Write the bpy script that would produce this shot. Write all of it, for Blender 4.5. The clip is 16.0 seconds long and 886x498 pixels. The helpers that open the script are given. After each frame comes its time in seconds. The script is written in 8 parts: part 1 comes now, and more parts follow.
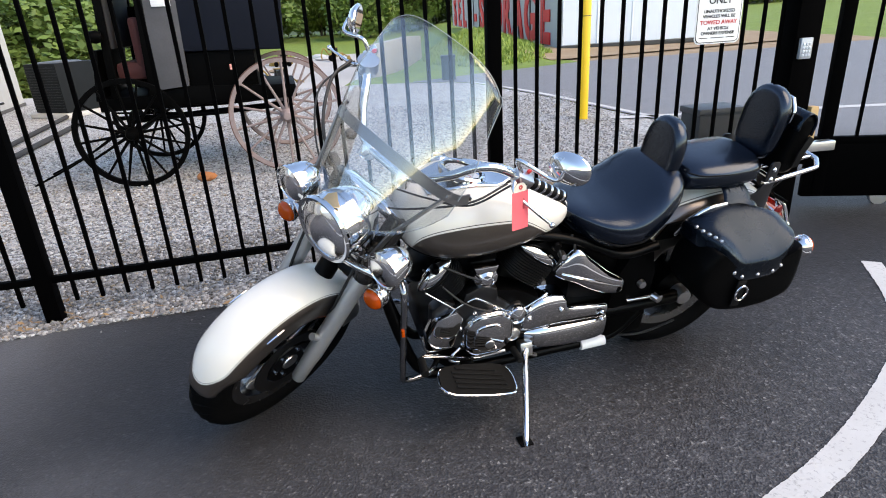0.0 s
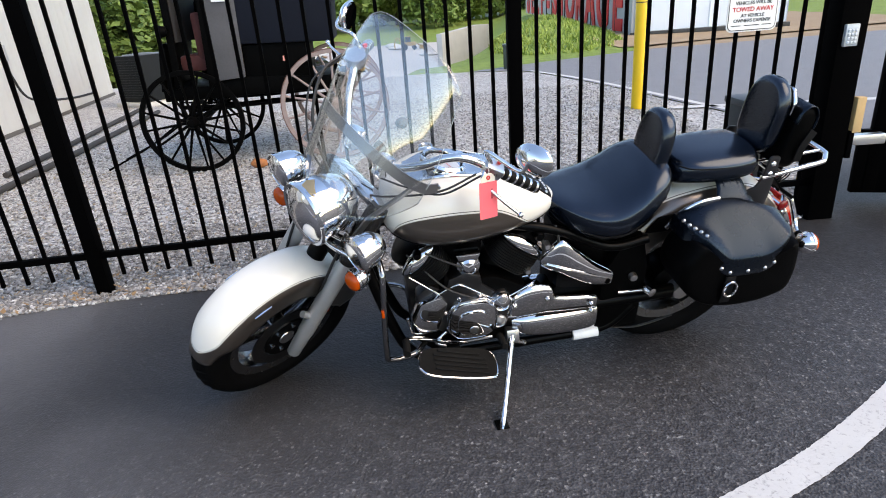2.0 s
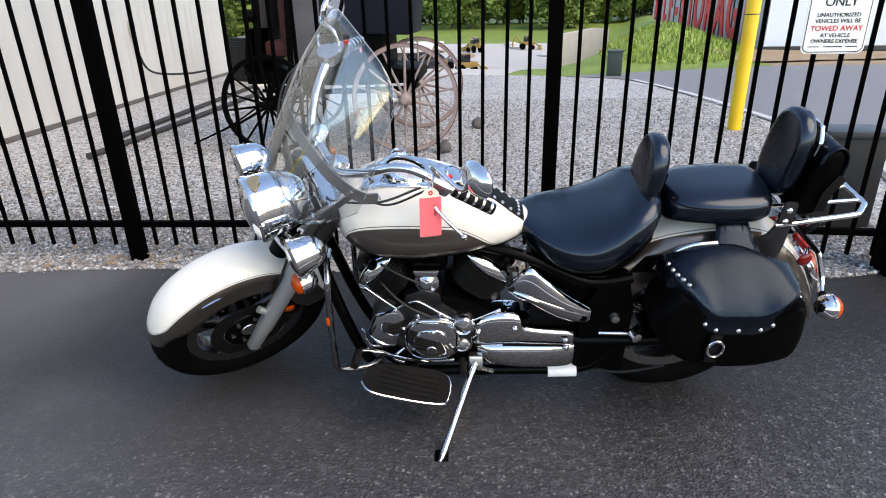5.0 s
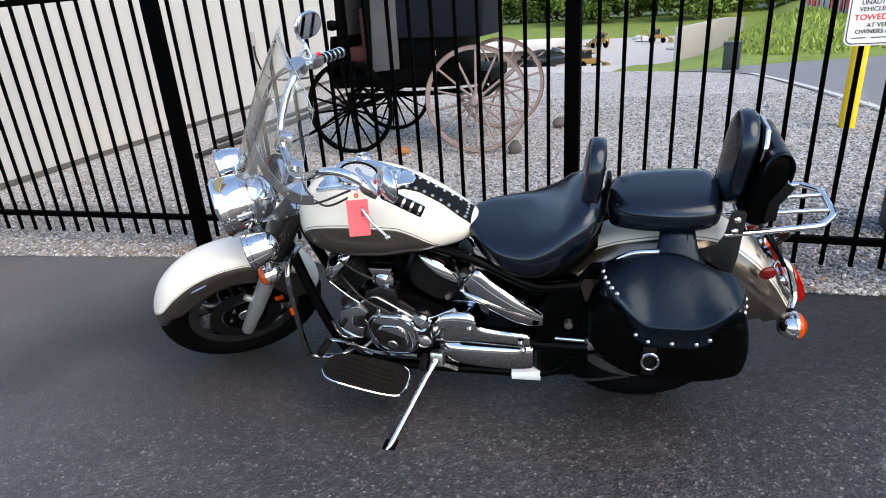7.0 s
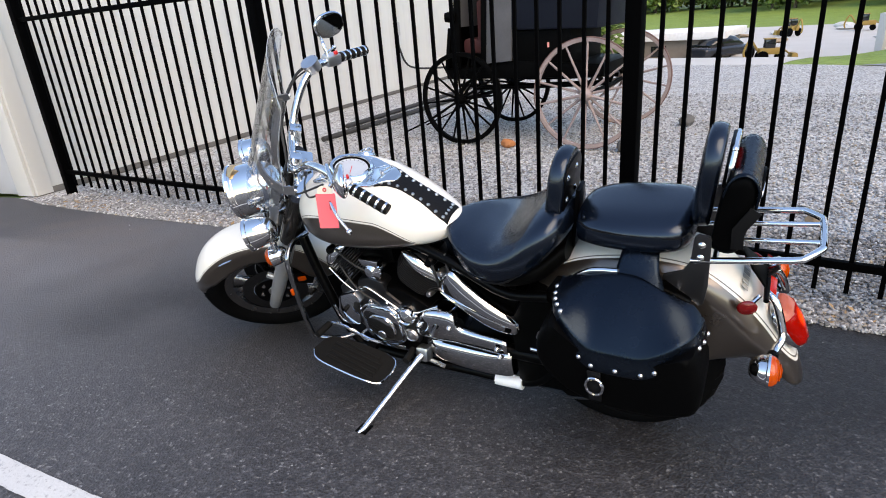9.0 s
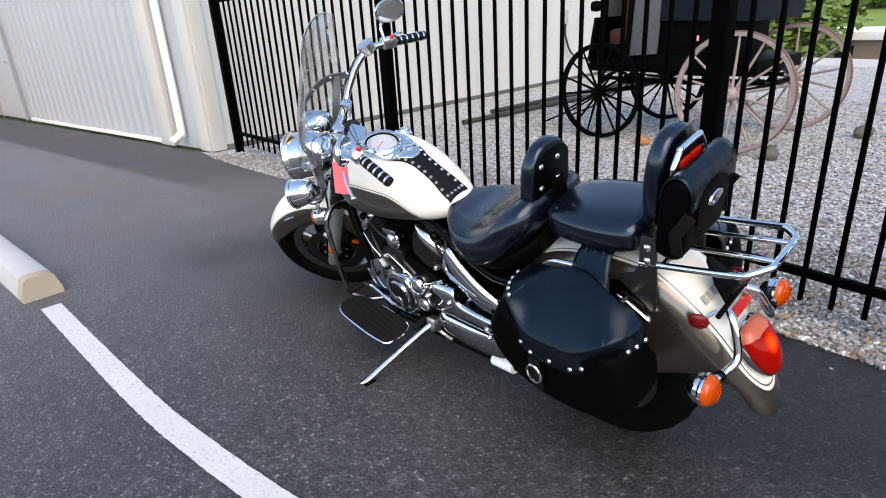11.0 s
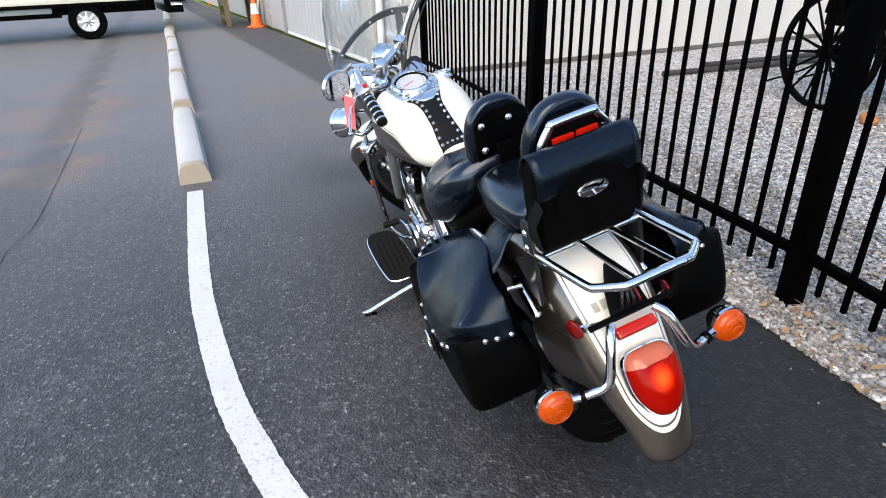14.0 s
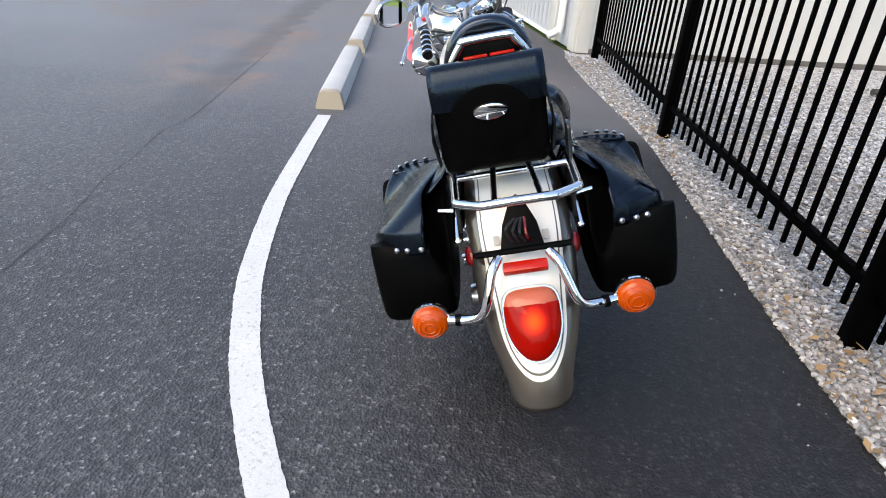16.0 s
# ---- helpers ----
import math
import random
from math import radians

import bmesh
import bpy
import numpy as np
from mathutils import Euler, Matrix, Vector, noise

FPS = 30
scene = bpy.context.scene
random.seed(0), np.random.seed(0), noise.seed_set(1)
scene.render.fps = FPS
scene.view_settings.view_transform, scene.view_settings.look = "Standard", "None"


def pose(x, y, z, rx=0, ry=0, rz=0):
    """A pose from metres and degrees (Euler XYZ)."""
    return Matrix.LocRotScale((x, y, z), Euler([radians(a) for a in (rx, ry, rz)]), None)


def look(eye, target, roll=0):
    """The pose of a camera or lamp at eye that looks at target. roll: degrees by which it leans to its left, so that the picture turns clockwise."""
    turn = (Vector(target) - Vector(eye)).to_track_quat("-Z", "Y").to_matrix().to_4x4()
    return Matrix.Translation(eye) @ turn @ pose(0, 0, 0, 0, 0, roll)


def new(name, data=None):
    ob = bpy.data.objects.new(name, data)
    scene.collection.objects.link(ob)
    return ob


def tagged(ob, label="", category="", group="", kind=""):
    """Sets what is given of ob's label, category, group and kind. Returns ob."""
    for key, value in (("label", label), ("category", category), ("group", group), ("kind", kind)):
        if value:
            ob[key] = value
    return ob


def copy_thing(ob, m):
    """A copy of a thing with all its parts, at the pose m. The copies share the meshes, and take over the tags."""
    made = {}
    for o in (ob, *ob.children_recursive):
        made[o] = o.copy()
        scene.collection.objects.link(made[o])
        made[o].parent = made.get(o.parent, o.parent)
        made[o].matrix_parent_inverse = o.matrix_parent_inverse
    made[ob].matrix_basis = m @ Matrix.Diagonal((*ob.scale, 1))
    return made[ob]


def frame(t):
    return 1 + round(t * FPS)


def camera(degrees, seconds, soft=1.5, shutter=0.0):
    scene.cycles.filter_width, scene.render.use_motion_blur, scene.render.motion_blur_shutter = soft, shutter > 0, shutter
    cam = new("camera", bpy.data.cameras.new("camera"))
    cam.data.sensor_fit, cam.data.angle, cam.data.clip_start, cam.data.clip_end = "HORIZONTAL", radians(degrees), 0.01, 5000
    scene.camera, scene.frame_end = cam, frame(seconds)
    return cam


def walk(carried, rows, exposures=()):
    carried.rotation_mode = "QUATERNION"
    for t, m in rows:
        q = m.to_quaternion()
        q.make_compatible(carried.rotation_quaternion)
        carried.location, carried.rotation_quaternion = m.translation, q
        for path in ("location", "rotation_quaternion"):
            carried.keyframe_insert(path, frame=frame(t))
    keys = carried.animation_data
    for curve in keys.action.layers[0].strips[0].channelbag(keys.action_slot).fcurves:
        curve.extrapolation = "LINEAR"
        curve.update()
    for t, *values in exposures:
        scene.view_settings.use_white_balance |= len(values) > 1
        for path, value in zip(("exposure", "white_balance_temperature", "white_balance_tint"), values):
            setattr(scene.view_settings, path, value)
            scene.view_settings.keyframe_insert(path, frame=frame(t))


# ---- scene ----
cam = camera(73.9, 16.0, 1.0)
METRES, EYE, TILT, LEAN, TURN = 4.1, 1.353, 0.0, 0.0, 0.0
ROWS = [
    (0.0, 0.0, 0.0, 0.0, -1.23, -21.74, 3.09),
    (0.5, 0.0297, -0.0087, 0.0015, 2.58, -22.08, 2.82),
    (1.0, 0.0525, -0.0144, 0.0022, 3.84, -22.11, 3.27),
    (1.5, 0.0661, -0.0201, 0.0012, 5.43, -22.24, 3.27),
    (2.0, 0.0716, -0.0158, 0.0008, 5.65, -22.34, 4.08),
    (2.5, 0.0733, -0.0032, 0.001, 4.5, -22.13, 3.64),
    (3.0, 0.0932, -0.0012, 0.0014, 7.26, -21.94, 4.15),
    (3.5, 0.1284, -0.0064, 0.002, 11.52, -21.88, 2.56),
    (6.0, 0.2296, 0.0616, -0.0053, 22.51, -22.24, 2.25),
    (6.5, 0.2801, 0.0608, -0.0021, 27.06, -22.4, 2.77),
    (7.0, 0.306, 0.0739, 0.0, 28.69, -21.64, 3.77),
    (7.5, 0.3189, 0.1063, -0.0042, 31.17, -21.82, 4.19),
    (8.0, 0.3379, 0.13, -0.0007, 34.11, -21.29, 5.02),
    (8.5, 0.3816, 0.1407, -0.0012, 40.85, -21.78, 4.57),
    (9.0, 0.418, 0.1539, 0.0, 44.1, -21.63, 4.34),
    (11.5, 0.5299, 0.2731, -0.0115, 65.02, -22.55, 2.87),
    (12.0, 0.5304, 0.3038, -0.0134, 67.47, -23.83, 2.42),
    (12.5, 0.5509, 0.3368, -0.0123, 73.54, -24.4, 1.29),
    (13.0, 0.5736, 0.3732, -0.01, 78.69, -25.17, 0.6),
    (13.5, 0.5696, 0.4052, -0.0144, 82.69, -24.65, 1.1),
    (14.0, 0.5635, 0.4376, -0.0133, 86.12, -26.26, 1.47),
    (14.5, 0.5807, 0.4773, -0.0124, 92.75, -25.97, 0.41),
    (15.0, 0.586, 0.5106, -0.016, 96.62, -26.99, -0.07),
    (15.5, 0.571, 0.5402, -0.0247, 99.49, -27.29, -1.81),
    (16.0, 0.5794, 0.5752, -0.0373, 107.0, -28.41, -3.29),
]
walk(cam, [(t, pose(0, 0, EYE, TILT, LEAN, TURN) @ pose(METRES * x, METRES * y, METRES * z, 90 + pitch, roll, yaw)) for t, x, y, z, yaw, pitch, roll in ROWS],
     [(0.0, 2.22, 8300, 13), (9.0, 2.22, 8200, 13), (12.5, 2.38, 8000, 11), (14.5, 2.46, 8150, 11), (16.0, 2.46, 8250, 11)])

# ---- light ----
world = bpy.data.worlds.new("sky")
scene.world = world
world.use_nodes = True
wn = world.node_tree.nodes
sky = wn.new("ShaderNodeTexSky")
sky.sky_type, sky.sun_disc = "NISHITA", False
SUN_EL, SUN_ROT = radians(44), radians(116)
sky.sun_elevation, sky.sun_rotation = SUN_EL, SUN_ROT
sky.air_density, sky.dust_density, sky.ozone_density = 1.0, 0.1, 3.0
bg = wn["Background"]
bg.inputs["Strength"].default_value = 0.11
world.node_tree.links.new(sky.outputs[0], bg.inputs["Color"])
sun = new("sun", bpy.data.lights.new("sun", "SUN"))
sun.data.energy, sun.data.angle, sun.data.color = 0.75, radians(50), (1.0, 0.83, 0.64)
sun.matrix_world = look((14 * math.sin(SUN_ROT), 14 * math.cos(SUN_ROT), 14 * math.tan(SUN_EL)), (0, 0, 0))


# ---- materials ----
class Net:
    """A small writer of shader nodes."""

    def __init__(self, name):
        self.m = bpy.data.materials.new(name)
        self.m.use_nodes = True
        self.t = self.m.node_tree
        self.b = self.t.nodes["Principled BSDF"]
        self.tc = self.t.nodes.new("ShaderNodeTexCoord")

    def plug(self, sock, v):
        if isinstance(v, bpy.types.NodeSocket):
            self.t.links.new(v, sock)
        elif v is not None:
            sock.default_value = v

    def math(self, op, a, b=None, c=None):
        n = self.t.nodes.new("ShaderNodeMath")
        n.operation = op
        for i, v in enumerate((a, b, c)):
            self.plug(n.inputs[i], v)
        return n.outputs[0]

    def noise(self, scale, detail=3.0, rough=0.5, co=None, dist=0.0):
        n = self.t.nodes.new("ShaderNodeTexNoise")
        n.inputs["Scale"].default_value, n.inputs["Detail"].default_value = scale, detail
        n.inputs["Roughness"].default_value, n.inputs["Distortion"].default_value = rough, dist
        self.plug(n.inputs["Vector"], co if co else self.tc.outputs["Object"])
        return n.outputs["Fac"]

    def voronoi(self, scale, feature="F1", out="Distance", co=None):
        n = self.t.nodes.new("ShaderNodeTexVoronoi")
        n.feature = feature
        n.inputs["Scale"].default_value = scale
        self.plug(n.inputs["Vector"], co if co else self.tc.outputs["Object"])
        return n.outputs[out]

    def step(self, v, lo, hi, a=0.0, b=1.0):
        n = self.t.nodes.new("ShaderNodeMapRange")
        n.interpolation_type = "SMOOTHSTEP"
        for key, val in (("Value", v), ("From Min", lo), ("From Max", hi), ("To Min", a), ("To Max", b)):
            self.plug(n.inputs[key], val)
        return n.outputs[0]

    def mix(self, f, a, b, how="MIX"):
        n = self.t.nodes.new("ShaderNodeMix")
        n.data_type, n.blend_type = "RGBA", how
        self.plug(n.inputs[0], f)
        for i, v in ((6, a), (7, b)):
            self.plug(n.inputs[i], (*v, 1) if isinstance(v, tuple) and len(v) == 3 else v)
        return n.outputs[2]

    def xyz(self, co=None):
        n = self.t.nodes.new("ShaderNodeSeparateXYZ")
        self.plug(n.inputs[0], co if co else self.tc.outputs["Object"])
        return n.outputs

    def scaled(self, v, co=None):
        n = self.t.nodes.new("ShaderNodeMapping")
        self.plug(n.inputs["Vector"], co if co else self.tc.outputs["Object"])
        n.inputs["Scale"].default_value = v
        return n.outputs[0]

    def rnd(self, island=False):
        n = self.t.nodes.new("ShaderNodeNewGeometry" if island else "ShaderNodeObjectInfo")
        return n.outputs["Random Per Island" if island else "Random"]

    def bump(self, h, strength, dist=0.01):
        n = self.t.nodes.new("ShaderNodeBump")
        n.inputs["Strength"].default_value, n.inputs["Distance"].default_value = strength, dist
        self.plug(n.inputs["Height"], h)
        self.t.links.new(n.outputs[0], self.b.inputs["Normal"])

    def out(self, col=None, rough=None, metal=None, **more):
        for key, v in (("Base Color", col), ("Roughness", rough), ("Metallic", metal)):
            self.plug(self.b.inputs[key], (*v, 1) if isinstance(v, tuple) and len(v) == 3 else v)
        for key, v in more.items():
            self.plug(self.b.inputs[key.replace("_", " ")], v)
        return self.m


def mat(name, col, rough=0.5, metal=0.0, var=0.25, scale=6.0, fine=90.0, relief=0.0, worn=0.1, **more):
    """Colour with variation at two scales, uneven gloss and fine relief."""
    n = Net(name)
    a, f = n.noise(scale, 4), n.noise(fine, 3)
    dark = tuple(c * (1 - var) for c in col)
    lite = tuple(min(1.0, c * (1 + var * 0.6)) for c in col)
    c = n.mix(n.math("ADD", n.math("MULTIPLY", a, 0.7), n.math("MULTIPLY", f, 0.3)), dark, lite)
    r = n.math("ADD", rough - worn / 2, n.math("MULTIPLY", n.noise(scale * 2.3, 4), worn))
    if relief:
        n.bump(f, relief, 0.004)
    return n.out(c, r, metal, **more)


CHROME = mat("chrome", (0.66, 0.67, 0.68), 0.05, 1.0, 0.05, 12, worn=0.06)
STEEL = mat("brushed_steel", (0.55, 0.55, 0.56), 0.3, 1.0, 0.12, 10, worn=0.15)
FORK = mat("silver_fork_paint", (0.42, 0.42, 0.42), 0.36, 0.7, 0.1, 20)
IRON = mat("black_fence_paint", (0.0007, 0.0007, 0.0008), 0.6, 0.0, 0.4, 5, 60, relief=0.1, worn=0.2, Specular_IOR_Level=0.012)
BLACK = mat("black_engine_paint", (0.0009, 0.0009, 0.001), 0.32, 0.0, 0.3, 15, worn=0.2, Specular_IOR_Level=0.08)
PLASTIC = mat("black_plastic", (0.0014, 0.0014, 0.0014), 0.42, 0.0, 0.2, 30, Specular_IOR_Level=0.04)
RUBBER = mat("tyre_rubber", (0.0022, 0.0022, 0.0024), 0.75, 0.0, 0.4, 14, 150, relief=0.3, Specular_IOR_Level=0.03)
GUM = mat("ribbed_rubber", (0.006, 0.0058, 0.0055), 0.6, 0.0, 0.4, 30, 120, relief=0.2, Specular_IOR_Level=0.10)
# blue sky sheen is put into the specular tint of both leathers
LEATHER = mat("black_leather", (0.0016, 0.0030, 0.0062), 0.20, 0.0, 0.35, 9, 260, relief=0.06, worn=0.10, Specular_IOR_Level=0.62, Specular_Tint=(0.66, 0.80, 1.0, 1.0))
LIDLEATHER = mat("black_lid_leather", (0.0012, 0.0020, 0.0038), 0.27, 0.0, 0.35, 9, 240, relief=0.10, worn=0.12, Specular_IOR_Level=0.30, Specular_Tint=(0.50, 0.72, 1.0, 1.0))
FIN = mat("black_fin_edges", (0.008, 0.008, 0.0085), 0.35, 0.0, 0.3, 15, Specular_IOR_Level=0.25)
BAGSIDE = mat("black_bag_leather", (0.0010, 0.0010, 0.0011), 0.5, 0.0, 0.4, 9, 220, relief=0.2, Specular_IOR_Level=0.035)
STRAP = mat("dull_strap_leather", (0.004, 0.004, 0.0045), 0.55, 0.0, 0.4, 20, 200, relief=0.2, Specular_IOR_Level=0.14)
CABLE = mat("black_cable", (0.01, 0.01, 0.01), 0.5)
RED = mat("red_tag_card", (0.86, 0.13, 0.15), 0.7, 0.0, 0.1, 20)
CARD = mat("manila_card", (0.72, 0.66, 0.55), 0.8, 0.0, 0.1, 20)
INK = mat("dark_ink", (0.40, 0.04, 0.05), 0.7)
WHITEPL = mat("white_plastic", (0.75, 0.75, 0.74), 0.4, 0.0, 0.08, 20)
YELLOW = mat("yellow_bollard_paint", (0.75, 0.47, 0.01), 0.45, 0.0, 0.15, 3, 40, relief=0.08)
SIGNW = mat("white_sign_face", (0.78, 0.78, 0.76), 0.45, 0.0, 0.06, 4)
SIGNK = mat("black_sign_ink", (0.02, 0.02, 0.02), 0.5)
SIGNR = mat("red_sign_ink", (0.65, 0.02, 0.02), 0.5)
CONE = mat("orange_cone_plastic", (0.85, 0.12, 0.01), 0.5, 0.0, 0.2, 8)
WOODK = mat("black_wagon_wood", (0.0012, 0.0012, 0.0012), 0.55, 0.0, 0.4, 6, 80, relief=0.1, Specular_IOR_Level=0.03)
WOODP = mat("weathered_pink_wood", (0.29, 0.225, 0.21), 0.75, 0.0, 0.55, 11, 70, relief=0.25)
NAVY = mat("faded_navy_canvas", (0.006, 0.008, 0.014), 0.6, 0.0, 0.4, 3, 120, relief=0.15, Specular_IOR_Level=0.10)
GREYP = mat("grey_buggy_panel", (0.085, 0.085, 0.09), 0.6, 0.0, 0.4, 4, 60, Specular_IOR_Level=0.15)
REDSEAT = mat("red_seat_cloth", (0.045, 0.004, 0.003), 0.8, 0.0, 0.3, 12)
OAK = mat("olive_stained_timber", (0.15, 0.115, 0.06), 0.75, 0.0, 0.35, 5, 60, relief=0.2)
VANW = mat("white_van_paint", (0.52, 0.515, 0.49), 0.25, 0.0, 0.06, 1.5)
ROCK = mat("orange_rock", (0.45, 0.17, 0.06), 0.8, 0.0, 0.4, 20)
DIGGER = mat("yellow_digger_paint", (0.30, 0.19, 0.04), 0.6, 0.0, 0.4, 2)
CONC = mat("pale_concrete", (0.50, 0.49, 0.46), 0.85, 0.0, 0.22, 2.5, 55, relief=0.3)


def lens(name, col, rough=0.08):
    n = Net(name)
    rib = n.noise(160, 2)
    n.bump(rib, 0.25, 0.002)
    return n.out(n.mix(n.noise(25, 3), tuple(c * 0.75 for c in col), col), rough, 0.0, Specular_IOR_Level=0.4)


AMBER = lens("amber_lens", (0.47, 0.055, 0.001))
REDLENS = lens("red_lens", (0.42, 0.010, 0.004))
DARKRED = lens("dark_red_reflector", (0.14, 0.003, 0.003))
CLEARLENS = lens("pale_pink_lens", (0.42, 0.10, 0.055))


def acrylic():
    """Thin clear sheet: nearly all passes straight through, the rest is mirrored."""
    n = Net("clear_acrylic")
    n.t.nodes.remove(n.b)
    clear, gloss = n.t.nodes.new("ShaderNodeBsdfTransparent"), n.t.nodes.new("ShaderNodeBsdfGlossy")
    clear.inputs[0].default_value = (0.965, 0.975, 0.975, 1)
    gloss.inputs["Roughness"].default_value = 0.02
    facing, mixer = n.t.nodes.new("ShaderNodeLayerWeight"), n.t.nodes.new("ShaderNodeMixShader")
    gain = n.math("ADD", 0.13, n.math("MULTIPLY", n.math("POWER", facing.outputs["Facing"], 5.0), 0.9))
    for a, b in ((gain, mixer.inputs[0]), (clear.outputs[0], mixer.inputs[1]), (gloss.outputs[0], mixer.inputs[2]), (mixer.outputs[0], n.t.nodes["Material Output"].inputs["Surface"])):
        n.t.links.new(a, b)
    return n.m


GLASS = acrylic()


def lit_lens():
    """Red tail lens with its bulb alight behind it."""
    n = Net("lit_red_lens")
    x, y, z = n.xyz()
    r = n.math("SQRT", n.math("ADD", n.math("POWER", n.math("SUBTRACT", z, 0.535), 2.0), n.math("POWER", y, 2.0)))
    n.bump(n.noise(160, 2), 0.2, 0.002)
    glow = n.step(r, 0.038, 0.002)
    return n.out(n.mix(n.noise(25, 3), (0.17, 0.001, 0.001), (0.23, 0.0015, 0.001)), 0.12, 0.0, Specular_IOR_Level=0.12, Emission_Color=(1.0, 0.05, 0.008, 1), Emission_Strength=n.math("ADD", 0.01, n.math("MULTIPLY", n.math("MULTIPLY", glow, glow), 0.60)))


LITRED = lit_lens()
HEADGLASS = mat("headlamp_glass", (0.80, 0.81, 0.82), 0.10, 1.0, 0.1, 40, worn=0.1)
DARKGLASS = mat("dark_glass", (0.012, 0.014, 0.016), 0.05, 0.0)
MIRROR = mat("mirror_glass", (0.9, 0.9, 0.9), 0.02, 1.0, 0.02)


def two_tone(name, kind):
    """Pearl white and taupe metallic paint with a dark pinstripe where they meet."""
    n = Net(name)
    white = n.mix(n.noise(4, 3), (0.63, 0.605, 0.55), (0.70, 0.675, 0.615))
    flake = n.noise(900, 2)
    taupe = n.mix(flake, (0.085, 0.071, 0.061), (0.150, 0.126, 0.109))
    if kind == "tank":
        x, y, z = n.xyz()
        t = n.math("MINIMUM", n.math("MAXIMUM", n.math("DIVIDE", n.math("SUBTRACT", x, 0.585), 0.575), 0.0), 1.0)
        h = n.math("MULTIPLY", n.math("MULTIPLY", t, 0.215), n.math("POWER", n.math("SUBTRACT", 1.0, t), 0.40))
        h = n.math("SUBTRACT", h, n.math("MULTIPLY", n.math("POWER", n.math("MAXIMUM", n.math("SUBTRACT", 0.42, t), 0.0), 1.5), 0.5))
        d = n.math("SUBTRACT", n.math("ADD", h, 0.722), z)
    else:
        uv = n.xyz(n.tc.outputs["UV"])
        u, v = uv[0], n.math("ABSOLUTE", n.math("SUBTRACT", uv[1], 0.5))
        if kind == "front":
            du = n.math("MULTIPLY", n.math("MAXIMUM", n.math("SUBTRACT", 0.150, u), 0.0), 2.2)
            d = n.math("SUBTRACT", n.math("SQRT", n.math("ADD", n.math("MULTIPLY", du, du), n.math("MULTIPLY", v, v))), 0.232)
        else:
            du = n.math("MULTIPLY", n.math("MAXIMUM", n.math("SUBTRACT", u, 0.760), 0.0), 0.74)
            edge = n.step(u, 0.50, 0.76, 0.122, 0.092)
            d = n.math("SUBTRACT", n.math("SQRT", n.math("ADD", n.math("MULTIPLY", du, du), n.math("MULTIPLY", v, v))), edge)
        d = n.math("MULTIPLY", d, 0.45)
    body = n.mix(n.step(d, -0.0006, 0.0006), white, taupe)
    line = n.math("SUBTRACT", n.step(d, -0.0085, -0.0075), n.step(d, -0.0060, -0.0050))
    col = n.mix(line, body, (0.06, 0.05, 0.045))
    metal = n.math("MULTIPLY", n.step(d, -0.0006, 0.0006), 0.85)
    return n.out(col, n.math("ADD", 0.24, n.math("MULTIPLY", n.noise(7, 4), 0.12)), metal, Coat_Weight=0.5, Coat_Roughness=0.04)


TANKPAINT, FRONTPAINT, REARPAINT = (two_tone(k + "_two_tone_paint", k) for k in ("tank", "front", "rear"))


